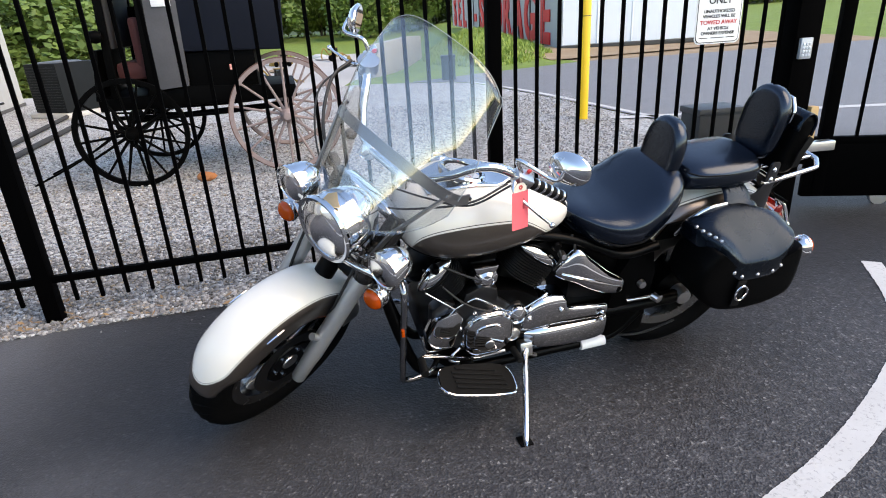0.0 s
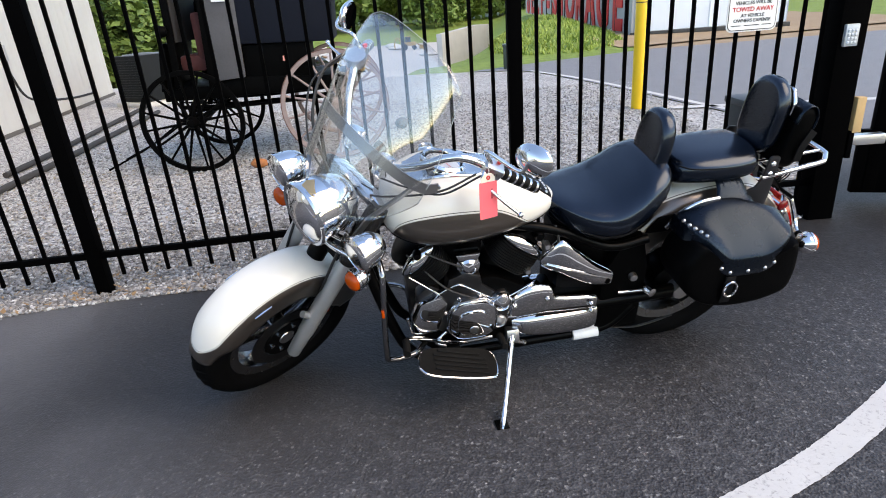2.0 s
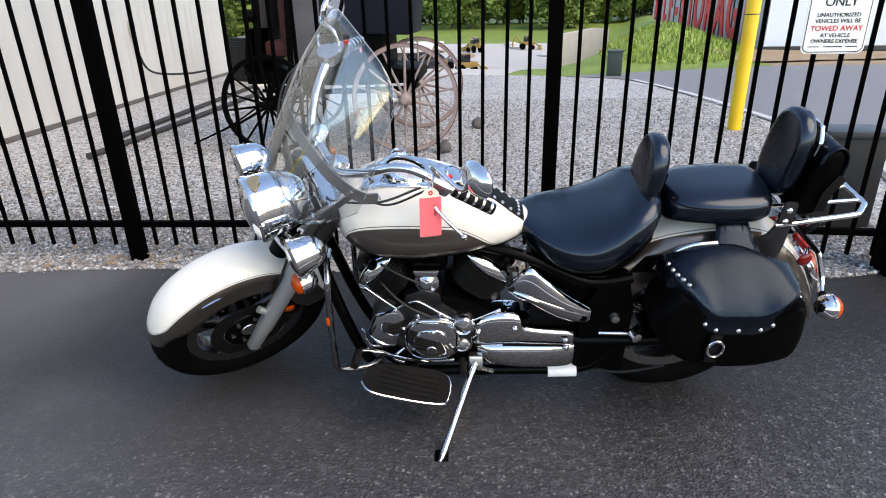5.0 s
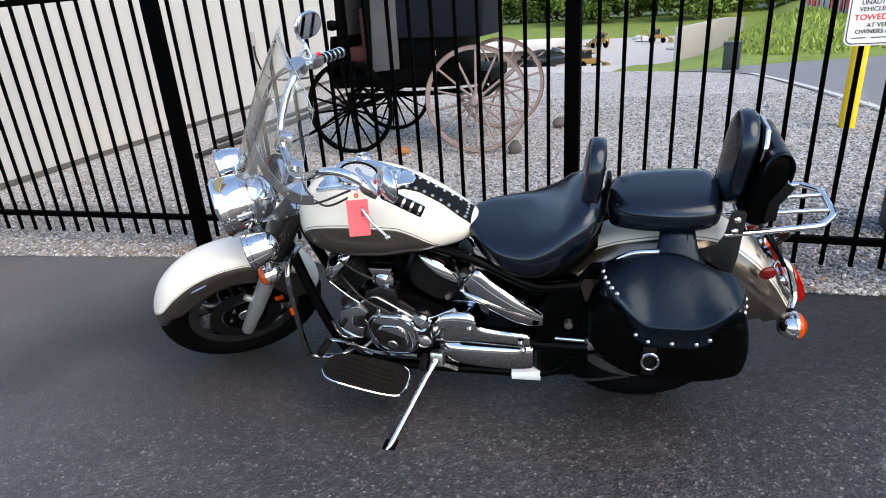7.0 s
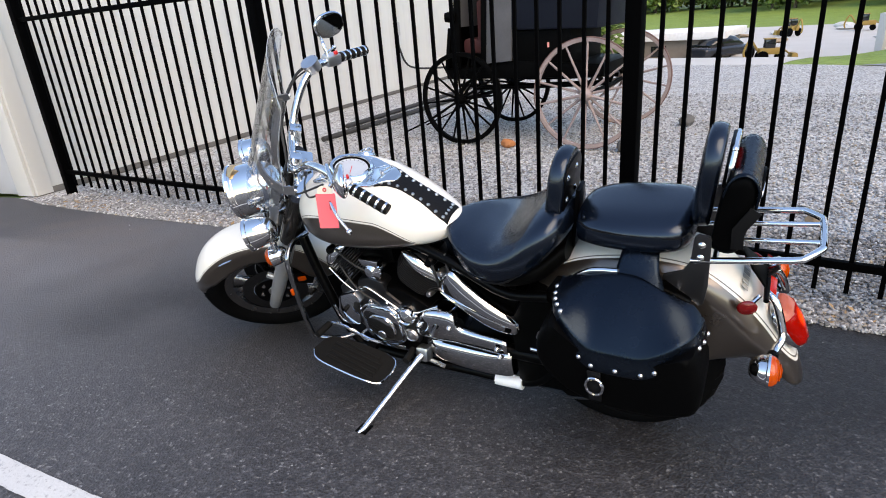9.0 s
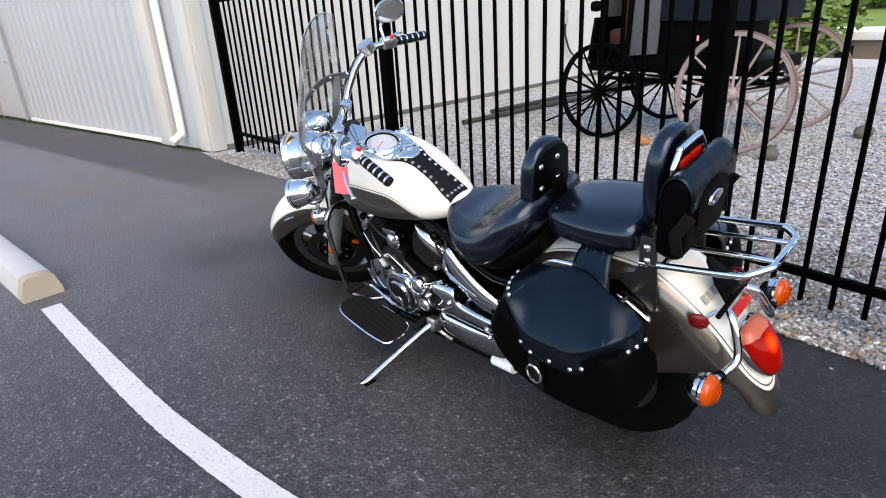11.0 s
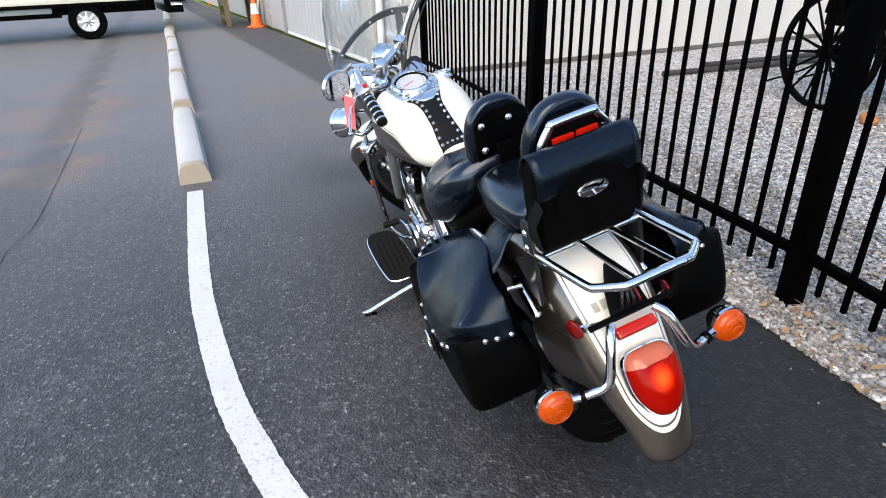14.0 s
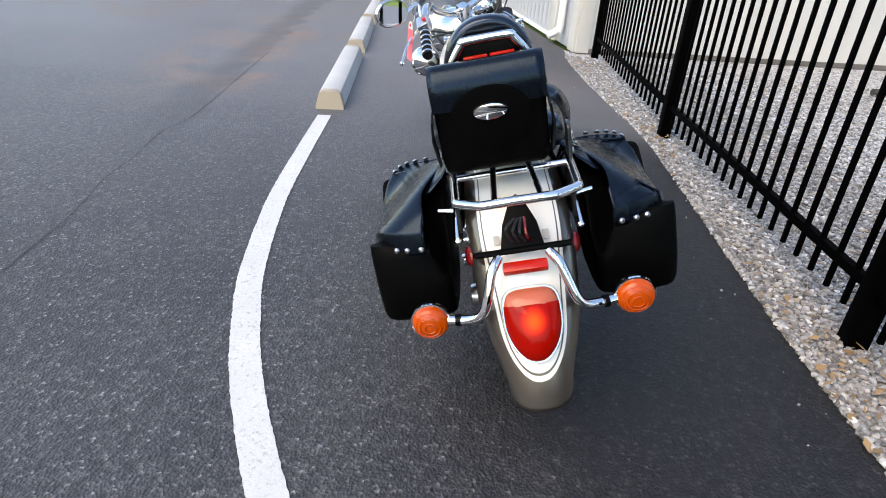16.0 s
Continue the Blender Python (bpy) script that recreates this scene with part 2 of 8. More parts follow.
def asphalt():
    n = Net("asphalt")
    big, mid, fine = n.noise(0.35, 5, 0.6), n.noise(3.2, 5, 0.6), n.noise(70, 3, 0.7)
    chip = n.voronoi(120, out="Color")
    light = n.step(n.xyz(chip)[0], 0.86, 0.98)
    c = n.mix(n.step(big, 0.32, 0.68), (0.026, 0.026, 0.029), (0.060, 0.060, 0.064))
    c = n.mix(n.math("MULTIPLY", n.step(mid, 0.38, 0.68), 0.6), c, (0.066, 0.066, 0.069))
    c = n.mix(n.math("MULTIPLY", light, 0.7), c, (0.21, 0.21, 0.206))
    c = n.mix(n.math("MULTIPLY", n.step(fine, 0.62, 0.45), 0.65), c, (0.010, 0.010, 0.012))
    blotch = n.noise(26, 4, 0.65)
    c = n.mix(n.step(blotch, 0.56, 0.40, 0.0, 0.55), c, (0.012, 0.012, 0.014))
    c = n.mix(n.step(blotch, 0.56, 0.70, 0.0, 0.28), c, (0.11, 0.11, 0.115))
    pit = n.math("MULTIPLY", n.step(n.voronoi(34), 0.30, 0.16), n.step(n.noise(9, 4, 0.6), 0.46, 0.60))
    c = n.mix(n.math("MULTIPLY", pit, 0.6), c, (0.006, 0.006, 0.007))
    speck = n.step(n.voronoi(7, out="Distance"), 0.035, 0.02)
    c = n.mix(n.math("MULTIPLY", speck, 0.5), c, (0.34, 0.34, 0.33))
    x, y, z = n.xyz()
    # the lane is worn pale, the fence strip fresher, with its shading painted in
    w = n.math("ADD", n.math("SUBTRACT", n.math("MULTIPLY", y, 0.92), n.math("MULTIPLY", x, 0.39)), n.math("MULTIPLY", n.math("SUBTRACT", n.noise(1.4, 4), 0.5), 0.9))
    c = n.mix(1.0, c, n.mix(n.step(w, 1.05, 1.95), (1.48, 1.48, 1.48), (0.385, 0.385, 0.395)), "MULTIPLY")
    dust = n.math("MULTIPLY", n.step(n.noise(0.55, 4, 0.6, dist=0.6), 0.52, 0.72), n.step(x, -1.0, -4.0))
    old = n.step(n.math("ADD", x, n.math("MULTIPLY", n.noise(0.9, 4), 1.6)), 1.9, -5.0)
    old = n.math("MAXIMUM", old, n.step(n.math("ADD", y, n.noise(0.9, 4)), 4.4, 7.5))
    old = n.math("MULTIPLY", old, n.math("SUBTRACT", 1.0, n.math("MULTIPLY", n.math("MULTIPLY", n.step(w, 1.5, 2.2), n.step(y, 4.6, 3.6)), n.step(x, -2.2, -1.2, 0.0, 0.85))))
    c = n.mix(n.math("MULTIPLY", old, n.math("ADD", 0.60, n.math("MULTIPLY", mid, 0.5))), c, (0.205, 0.205, 0.212))
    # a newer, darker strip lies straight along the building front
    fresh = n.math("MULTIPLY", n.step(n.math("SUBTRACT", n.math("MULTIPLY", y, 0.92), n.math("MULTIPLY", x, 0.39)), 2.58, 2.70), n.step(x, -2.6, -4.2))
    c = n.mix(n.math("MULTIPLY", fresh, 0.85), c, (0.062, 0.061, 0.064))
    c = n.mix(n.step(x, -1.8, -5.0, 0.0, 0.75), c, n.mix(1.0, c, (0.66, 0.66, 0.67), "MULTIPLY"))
    c = n.mix(n.math("MULTIPLY", dust, 0.45), c, (0.16, 0.115, 0.085))
    # a dirty seam runs along the parking stops
    u = n.math("ADD", n.math("MULTIPLY", x, 0.94), n.math("MULTIPLY", y, 0.34))
    v = n.math("ADD", n.math("ADD", n.math("MULTIPLY", x, -0.34), n.math("MULTIPLY", y, 0.94)), n.math("MULTIPLY", n.math("SUBTRACT", n.noise(1.3, 4), 0.5), 0.5))
    blot = n.step(n.noise(1.1, 5, 0.65), 0.40, 0.62)
    brown = n.math("MULTIPLY", n.math("MULTIPLY", n.step(v, -1.2, -0.3), n.step(v, 0.45, 0.0)), n.math("MULTIPLY", n.step(u, -7.0, -4.6), n.step(u, -0.8, -2.4)))
    c = n.mix(n.math("MULTIPLY", n.math("MULTIPLY", brown, blot), 0.8), c, (0.20, 0.135, 0.10))
    streak = n.math("MULTIPLY", n.math("MULTIPLY", n.step(v, -0.45, -0.22), n.step(v, 0.02, -0.06)), n.step(u, 0.5, -1.5))
    c = n.mix(n.math("MULTIPLY", n.math("MULTIPLY", streak, n.noise(2.5, 4)), 0.75), c, (0.040, 0.038, 0.038))
    n.bump(n.math("ADD", n.math("ADD", n.voronoi(120), n.math("MULTIPLY", fine, 0.5)), n.math("MULTIPLY", blotch, 1.5)), 0.6, 0.006)
    return n.out(c, n.math("ADD", 0.52, n.math("MULTIPLY", mid, 0.20)), 0.0, Specular_IOR_Level=0.4)


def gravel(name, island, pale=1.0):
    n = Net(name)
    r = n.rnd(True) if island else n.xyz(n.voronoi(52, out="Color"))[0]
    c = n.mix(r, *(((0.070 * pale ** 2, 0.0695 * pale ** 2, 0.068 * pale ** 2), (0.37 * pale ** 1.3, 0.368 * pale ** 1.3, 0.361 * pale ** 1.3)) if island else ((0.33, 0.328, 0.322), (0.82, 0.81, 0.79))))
    c = n.mix(n.step(n.math("FRACT", n.math("MULTIPLY", r, 7.31)), 0.955, 0.97), c, (0.34, 0.28, 0.20))
    c = n.mix(n.step(n.math("FRACT", n.math("MULTIPLY", r, 13.7)), 0.84, 0.88), c, (0.17, 0.17, 0.175))
    c = n.mix(n.math("MULTIPLY", n.step(n.noise(1.7, 5, 0.6), 0.50, 0.68), 0.16 if island else 0.22), c, (0.22, 0.175, 0.125) if island else (0.34, 0.27, 0.19))
    c = n.mix(n.math("MULTIPLY", n.noise(120, 3), 0.3), c, (0.20, 0.195, 0.19))
    if not island:
        n.bump(n.math("ADD", n.math("MULTIPLY", n.voronoi(52), -1.0), n.math("MULTIPLY", n.noise(20, 3), 0.4)), 1.0, 0.03)
    return n.out(c, 0.85, 0.0)


def grass():
    n = Net("grass_ground")
    c = n.mix(n.noise(0.5, 5), (0.10, 0.17, 0.02), (0.24, 0.33, 0.055))
    c = n.mix(n.math("MULTIPLY", n.step(n.noise(5.0, 5, 0.7), 0.45, 0.62), 0.5), c, (0.08, 0.12, 0.02))
    c = n.mix(n.math("MULTIPLY", n.step(n.noise(2.2, 5, 0.7), 0.58, 0.68), 0.5), c, (0.28, 0.25, 0.10))
    c = n.mix(n.math("MULTIPLY", n.step(n.noise(0.11, 4), 0.6, 0.75), 0.4), c, (0.26, 0.24, 0.10))
    n.bump(n.noise(25, 4), 0.8, 0.05)
    return n.out(c, 0.9)


def earth():
    n = Net("bare_earth")
    c = n.mix(n.noise(1.5, 5), (0.22, 0.14, 0.075), (0.36, 0.27, 0.17))
    n.bump(n.noise(12, 4), 0.6, 0.04)
    return n.out(c, 0.9)


def leaves(name, a, b):
    n = Net(name)
    c = n.mix(n.rnd(True), a, b)
    return n.out(n.mix(n.noise(0.4, 3), c, b), 0.6, 0.0, Transmission_Weight=0.0)


def paint_line():
    n = Net("white_road_paint")
    c = n.mix(n.noise(5, 4), (0.46, 0.46, 0.45), (0.58, 0.58, 0.565))
    wear = n.step(n.noise(60, 4, 0.7), 0.54, 0.68)
    c = n.mix(n.math("MULTIPLY", wear, 0.55), c, (0.20, 0.20, 0.20))
    n.bump(n.noise(90, 3), 0.5, 0.004)
    return n.out(c, 0.75)


def siding(name, col):
    n = Net(name)
    c = n.mix(n.noise(0.8, 4), tuple(k * 0.9 for k in col), col)
    c = n.mix(n.math("MULTIPLY", n.noise(1.0, 4, co=n.scaled((6, 6, 0.3))), 0.04), c, (0.45, 0.42, 0.38))
    return n.out(c, 0.45)


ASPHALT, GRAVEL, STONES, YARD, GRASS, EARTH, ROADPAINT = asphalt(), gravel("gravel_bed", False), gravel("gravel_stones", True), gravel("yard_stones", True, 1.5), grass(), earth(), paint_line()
# front siding is darkened and blued: its cool shade is put into the colour
SIDING_SIDE, SIDING_SHADED = siding("cream_siding", (0.51, 0.497, 0.465)), siding("shaded_white_siding", (0.365, 0.378, 0.395))
LEAF = leaves("leaves", (0.03, 0.068, 0.010), (0.13, 0.20, 0.038))
BARK = mat("bark", (0.07, 0.055, 0.04), 0.9)

# ---- mesh tools ----
def V(*a):
    return Vector(a)


def finish(bm, sharp=38):
    bmesh.ops.recalc_face_normals(bm, faces=bm.faces)
    for f in bm.faces:
        f.smooth = True
    for e in bm.edges:
        if len(e.link_faces) == 2 and e.calc_face_angle(0) > radians(sharp):
            e.smooth = False


def mesh_of(name, bm, material, sharp=38):
    finish(bm, sharp)
    me = bpy.data.meshes.new(name)
    bm.to_mesh(me)
    bm.free()
    me.materials.append(material)
    return me


def part(name, bm, material, parent, label="", sharp=38):
    ob = new(name, mesh_of(name, bm, material, sharp))
    ob.parent = parent
    if label:
        tagged(ob, label)
    return ob


def put(name, me, parent, m=None, label=""):
    ob = new(name, me)
    ob.parent = parent
    if m is not None:
        ob.matrix_local = m
    if label:
        tagged(ob, label)
    return ob


def thing(name, label, category, m=None, group="", kind=""):
    ob = new(name)
    ob.empty_display_size = 0.1
    if m is not None:
        ob.matrix_world = m
    return tagged(ob, label, category, group, kind)


def solid(name, bm, material, label="", category="", group="", kind="", sharp=38):
    return tagged(new(name, mesh_of(name, bm, material, sharp)), label, category, group, kind)


def bevel(bm, edges, w, seg=2):
    bmesh.ops.bevel(bm, geom=edges, offset=w, segments=seg, affect="EDGES", profile=0.6, clamp_overlap=True)


def box(size, at=(0, 0, 0), m=None, bev=0.0, bm=None, seg=2):
    out = bm or bmesh.new()
    tmp = bmesh.new()
    bmesh.ops.create_cube(tmp, size=1)
    bmesh.ops.scale(tmp, verts=tmp.verts, vec=size)
    if bev:
        bevel(tmp, tmp.edges[:], bev, seg)
    tmp.transform(Matrix.Translation(at) @ (m or Matrix()))
    return add(out, tmp)


def add(out, tmp):
    me = bpy.data.meshes.new("tmp")
    tmp.to_mesh(me)
    tmp.free()
    out.from_mesh(me)
    bpy.data.meshes.remove(me)
    return out


def spline(keys, n):
    """Catmull-Rom through the keys, n samples."""
    k = np.array(keys, float)
    if len(k) == 2:
        return np.array([k[0] + (k[1] - k[0]) * i / (n - 1) for i in range(n)])
    p = np.vstack([2 * k[0] - k[1], k, 2 * k[-1] - k[-2]])
    out = []
    for s in np.linspace(0, len(k) - 1, n):
        i = min(int(s), len(k) - 2)
        t = s - i
        a, b, c, d = p[i], p[i + 1], p[i + 2], p[i + 3]
        out.append(0.5 * (2 * b + (c - a) * t + (2 * a - 5 * b + 4 * c - d) * t * t + (3 * b - a - 3 * c + d) * t ** 3))
    return np.array(out)


def skin(rings, closed=True, cap=True, bm=None, uv=False, loop=False):
    """Quads between rings of points; loop joins the last ring to the first."""
    out = bm or bmesh.new()
    layer = out.loops.layers.uv.new("UVMap") if uv else None
    vs = [[out.verts.new(p) for p in r] for r in rings]
    n, m = len(vs), len(vs[0])
    for i in range(n if loop else n - 1):
        for j in range(m if closed else m - 1):
            q = (vs[i][j], vs[i][(j + 1) % m], vs[(i + 1) % n][(j + 1) % m], vs[(i + 1) % n][j])
            f = out.faces.new(q)
            if uv:
                for lo, (a, b) in zip(f.loops, ((i, j), (i, j + 1), (i + 1, j + 1), (i + 1, j))):
                    lo[layer].uv = (a / (n - 1), b / (m - 1))
    if cap and closed and not loop:
        out.faces.new(vs[0][::-1])
        out.faces.new(vs[-1])
    return out


def tube(pts, r, seg=10, n=None, bm=None, loop=False, smooth=True):
    """A round bar along a curve; r may be a list, one for each key."""
    n = n or (len(pts) if not smooth else max(2, 6 * (len(pts) - 1) + 1) if len(pts) > 2 else 2)
    if loop:
        pts = [*pts, pts[0]]
    c = spline(pts, n) if smooth else np.array(pts, float)
    rr = spline([[v] for v in r], n)[:, 0] if isinstance(r, (list, tuple)) else [r] * len(c)
    if loop:
        c, rr = c[:-1], rr[:-1]
    rings, nor = [], None
    for i in range(len(c)):
        a, b = c[i - 1] if (i or loop) else c[0], c[(i + 1) % len(c)] if (i < len(c) - 1 or loop) else c[-1]
        d = Vector(b - a).normalized()
        if nor is None:
            nor = d.orthogonal().normalized()
        nor = (nor - d * nor.dot(d)).normalized()
        bi = d.cross(nor)
        rings.append([Vector(c[i]) + (nor * math.cos(2 * math.pi * k / seg) + bi * math.sin(2 * math.pi * k / seg)) * float(rr[i]) for k in range(seg)])
    return skin(rings, True, True, bm, loop=loop)


def lathe(profile, seg=32, m=None, bm=None, shut=False):
    """Turns (radius, height) round the local z axis; shut closes the profile to a ring."""
    out, tmp = bm or bmesh.new(), bmesh.new()
    rings = [[V(max(r, 1e-4) * math.cos(2 * math.pi * k / seg), max(r, 1e-4) * math.sin(2 * math.pi * k / seg), h) for k in range(seg)] for r, h in profile]
    skin(rings, True, not shut, tmp, loop=shut)
    if m is not None:
        tmp.transform(m)
    return add(out, tmp)


def prism(poly, y0, y1, bev=0.0, m=None, bm=None, seg=2):
    """A plate: the (x, z) outline pulled from y0 to y1."""
    out, tmp = bm or bmesh.new(), bmesh.new()
    a = [tmp.verts.new((x, y0, z)) for x, z in poly]
    b = [tmp.verts.new((x, y1, z)) for x, z in poly]
    tmp.faces.new(a)
    tmp.faces.new(b[::-1])
    for i in range(len(poly)):
        tmp.faces.new((a[i], b[i], b[(i + 1) % len(poly)], a[(i + 1) % len(poly)]))
    bmesh.ops.recalc_face_normals(tmp, faces=tmp.faces)
    if bev:
        bevel(tmp, [e for e in tmp.edges if e.calc_face_angle(0) > 0.5], bev, seg)
    if m is not None:
        tmp.transform(m)
    return add(out, tmp)


def oval(cy, cz, hy, up, dn, p, m):
    pts = []
    for k in range(m):
        a = 2 * math.pi * k / m
        c, s = math.cos(a), math.sin(a)
        y = hy * math.copysign(abs(c) ** (2 / p), c)
        z = math.copysign(abs(s) ** (2 / p), s)
        pts.append((cy + y, cz + (up if z > 0 else dn) * z))
    return pts


def loft(keys, n=40, m=40, bm=None):
    """Keys (x, cy, cz, half width, up, down, power): a body along x with oval sections."""
    rings = []
    for x, cy, cz, hy, up, dn, p in spline(keys, n):
        rings.append([V(x, y, z) for y, z in oval(cy, cz, max(hy, 0.002), max(up, 0.002), max(dn, 0.002), max(p, 2), m)])
    return skin(rings, True, True, bm)


def aim(at, way, spin=0):
    """A pose at a place whose z axis points along way."""
    return Matrix.Translation(at) @ Vector(way).to_track_quat("Z", "Y").to_matrix().to_4x4() @ Matrix.Rotation(radians(spin), 4, "Z")


def lettering(name, text, size, material, parent, m, align="CENTER", depth=0.001, bold=1.0):
    cu = bpy.data.curves.new(name, "FONT")
    cu.body, cu.size, cu.align_x, cu.align_y, cu.extrude = text, size, align, "CENTER", depth
    cu.offset = 0.012 * size * bold
    tmp = bpy.data.objects.new("tmp", cu)
    scene.collection.objects.link(tmp)
    me = bpy.data.meshes.new_from_object(tmp.evaluated_get(bpy.context.evaluated_depsgraph_get()))
    bpy.data.objects.remove(tmp)
    me.materials.clear()
    me.materials.append(material)
    return put(name, me, parent, m)


# ---- ground ----
P0, P1, P2, P3 = V(-4.92, 2.04, 0), V(-2.01, 2.735, 0), V(0.33, 3.32, 0), V(2.14, 3.60, 0)
EDGE = [(-5.3, 1.64), (-4.5, 1.80), (-3.43, 2.105), (-1.93, 2.60), (-1.20, 2.77), (0.20, 3.065), (0.98, 3.25), (1.40, 3.33), (1.95, 3.50), (2.30, 3.75)]
VERGE = [(2.30, 3.75), (2.55, 4.6), (2.75, 5.6), (2.85, 6.9), (2.55, 7.9), (2.08, 9.35), (1.45, 11.1), (0.66, 12.8), (-0.6, 13.4)]


def sheet(name, poly, z, material, label, category, cut=None):
    bm = bmesh.new()
    bm.faces.new([bm.verts.new((x, y, z)) for x, y in poly])
    bm.normal_update()
    for f in bm.faces:
        if f.normal.z < 0:
            f.normal_flip()
    bmesh.ops.triangulate(bm, faces=bm.faces)
    me = bpy.data.meshes.new(name)
    bm.to_mesh(me)
    bm.free()
    me.materials.append(material)
    return tagged(new(name, me), label, category, kind="structure")


def ease(t, a, b):
    q = min(1, max(0, (t - a) / (b - a)))
    return q * q * (3 - 2 * q)


def dip(x, y):
    """The land falls away behind the gravel yard and rises again at the woods."""
    return 2.4 * ease(y, 13.4, 35) * (1 - ease(x, -2.0, 2.2)) * (1 - 0.55 * ease(y, 78, 118))


def relief(name, xs, ys, f, material, label, category):
    grid = [(x, y, f(x, y)) for x in xs for y in ys]
    n = len(ys)
    me = bpy.data.meshes.new(name)
    me.from_pydata(grid, [], [(i * n + j, (i + 1) * n + j, (i + 1) * n + j + 1, i * n + j + 1) for i in range(len(xs) - 1) for j in range(n - 1)])
    for p in me.polygons:
        p.use_smooth = True
    me.materials.append(material)
    return tagged(new(name, me), label, category, kind="structure")


relief("ground", [-400, -200, -120, -80, -60] + [-45 + 1.0 * k for k in range(51)] + [20, 60, 150, 400], [-400, -100, -30, 0, 10] + [13.4 + 1.2 * k for k in range(90)] + [130, 170, 250, 400],
       lambda x, y: -0.08 - dip(x, y), GRASS, "wide open green grassy ground out to the horizon", "ground")
edge = [tuple(p) for p in spline(EDGE, 60)]
verge = [tuple(p) for p in spline(VERGE, 50)]
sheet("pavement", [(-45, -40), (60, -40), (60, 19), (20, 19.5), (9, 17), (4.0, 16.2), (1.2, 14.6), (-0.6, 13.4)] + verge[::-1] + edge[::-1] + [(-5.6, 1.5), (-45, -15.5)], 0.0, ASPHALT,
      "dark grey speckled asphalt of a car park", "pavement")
sheet("gravel_yard", edge + verge[1:] + [(-1.4, 13.6), (-4.0, 13.5), (-14, 13.5), (-9, 9.5), (-5.3, 1.8)], -0.012, GRAVEL, "pale grey crushed-stone gravel yard behind the fence", "gravel")


def ribbon(name, pts, w, z, material, label, category, ragged=0.0, n=120):
    c = spline(pts, n)
    rings = []
    for i in range(n):
        d = Vector(c[min(i + 1, n - 1)] - c[max(i - 1, 0)]).normalized()
        s = V(-d.y, d.x) * w / 2
        a, b = (1 + random.uniform(-ragged, ragged) for _ in range(2))
        rings.append([V(c[i][0] + s.x * a, c[i][1] + s.y * a, z), V(c[i][0] - s.x * b, c[i][1] - s.y * b, z)])
    return solid(name, skin(rings, False), material, label, category, kind="structure")


ribbon("painted_line", [(-1.34, 0.415), (-0.76, 0.600), (-0.19, 0.785), (0.19, 0.924), (0.69, 1.141), (0.985, 1.307), (1.228, 1.467), (1.534, 1.716), (1.84, 2.02), (2.10, 2.42), (2.28, 2.85)], 0.095, 0.004, ROADPAINT,
       "worn white painted curve on the asphalt", "road marking", 0.035, 260)
ribbon("road_edge_line", [(x + 0.10, y + 0.02) for x, y in VERGE[1:8]], 0.10, 0.004, ROADPAINT, "white painted edge line beside the gravel", "road marking", 0.03)
ribbon("gate_stripe", [(2.3, 7.6), (4.2, 7.5), (9.5, 7.2)], 0.16, 0.004, ROADPAINT, "white painted stop stripe across the drive", "road marking", 0.03)
ribbon("gate_line", [(2.75, 3.1), (3.6, 2.2), (4.6, 1.0)], 0.10, 0.004, ROADPAINT, "white painted line outside the gate", "road marking", 0.03)


def stones():
    """Loose crushed stone, thick along the asphalt's edge and round the fence."""
    rng = np.random.default_rng(4)
    bm = bmesh.new()
    bmesh.ops.create_icosphere(bm, subdivisions=1, radius=1)
    base = np.array([v.co[:] for v in bm.verts])
    tri = np.array([[v.index for v in f.verts] for f in bm.faces])
    bm.free()
    ed = np.array(edge)
    pts = []

    def behind(x):
        return np.interp(x, ed[:, 0], ed[:, 1])

    for count, far, lo, hi in ((56000, 1.2, 0.0050, 0.0140), (36000, 7.0, 0.007, 0.015)):
        x = rng.uniform(-4.9, 2.3, count)
        y = behind(x) - 0.01 + far * rng.random(count) ** (1.3 if far < 2 else 1.6)
        pts.append(np.column_stack([x, y, rng.uniform(lo, hi, count)]))
    strays = np.column_stack([rng.uniform(-3.2, 2.2, 60), np.zeros(60), rng.uniform(0.003, 0.007, 60)])
    strays[:, 1] = behind(strays[:, 0]) - 0.30 * rng.random(60) ** 2
    pts = np.vstack([*pts, strays])
    n = len(pts)
    s = pts[:, 2:3] * rng.uniform([0.8, 0.6, 0.45], [1.3, 1.0, 0.8], (n, 3))
    jit = rng.uniform(0.72, 1.25, (n, len(base), 1))
    v = base[None] * jit * s[:, None, :]
    a = rng.uniform(0, 6.283, n)
    ca, sa = np.cos(a)[:, None], np.sin(a)[:, None]
    x, y = v[..., 0] * ca - v[..., 1] * sa, v[..., 0] * sa + v[..., 1] * ca
    v = np.stack([x + pts[:, :1], y + pts[:, 1:2], v[..., 2] + s[:, 2:3] * 0.5 + 0.011 * rng.random((n, 1)) ** 2], -1)
    v[..., 2] -= np.where(pts[:, 1] > behind(pts[:, 0]), 0.010, 0.0)[:, None]
    near = np.ones(n, bool)
    near[56000:92000] = False
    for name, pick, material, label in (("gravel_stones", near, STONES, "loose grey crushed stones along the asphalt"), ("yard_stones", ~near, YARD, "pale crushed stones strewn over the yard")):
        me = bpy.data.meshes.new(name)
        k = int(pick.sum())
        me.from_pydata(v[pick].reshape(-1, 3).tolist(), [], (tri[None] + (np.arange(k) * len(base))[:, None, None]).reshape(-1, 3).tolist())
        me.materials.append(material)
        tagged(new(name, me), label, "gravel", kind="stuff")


stones()



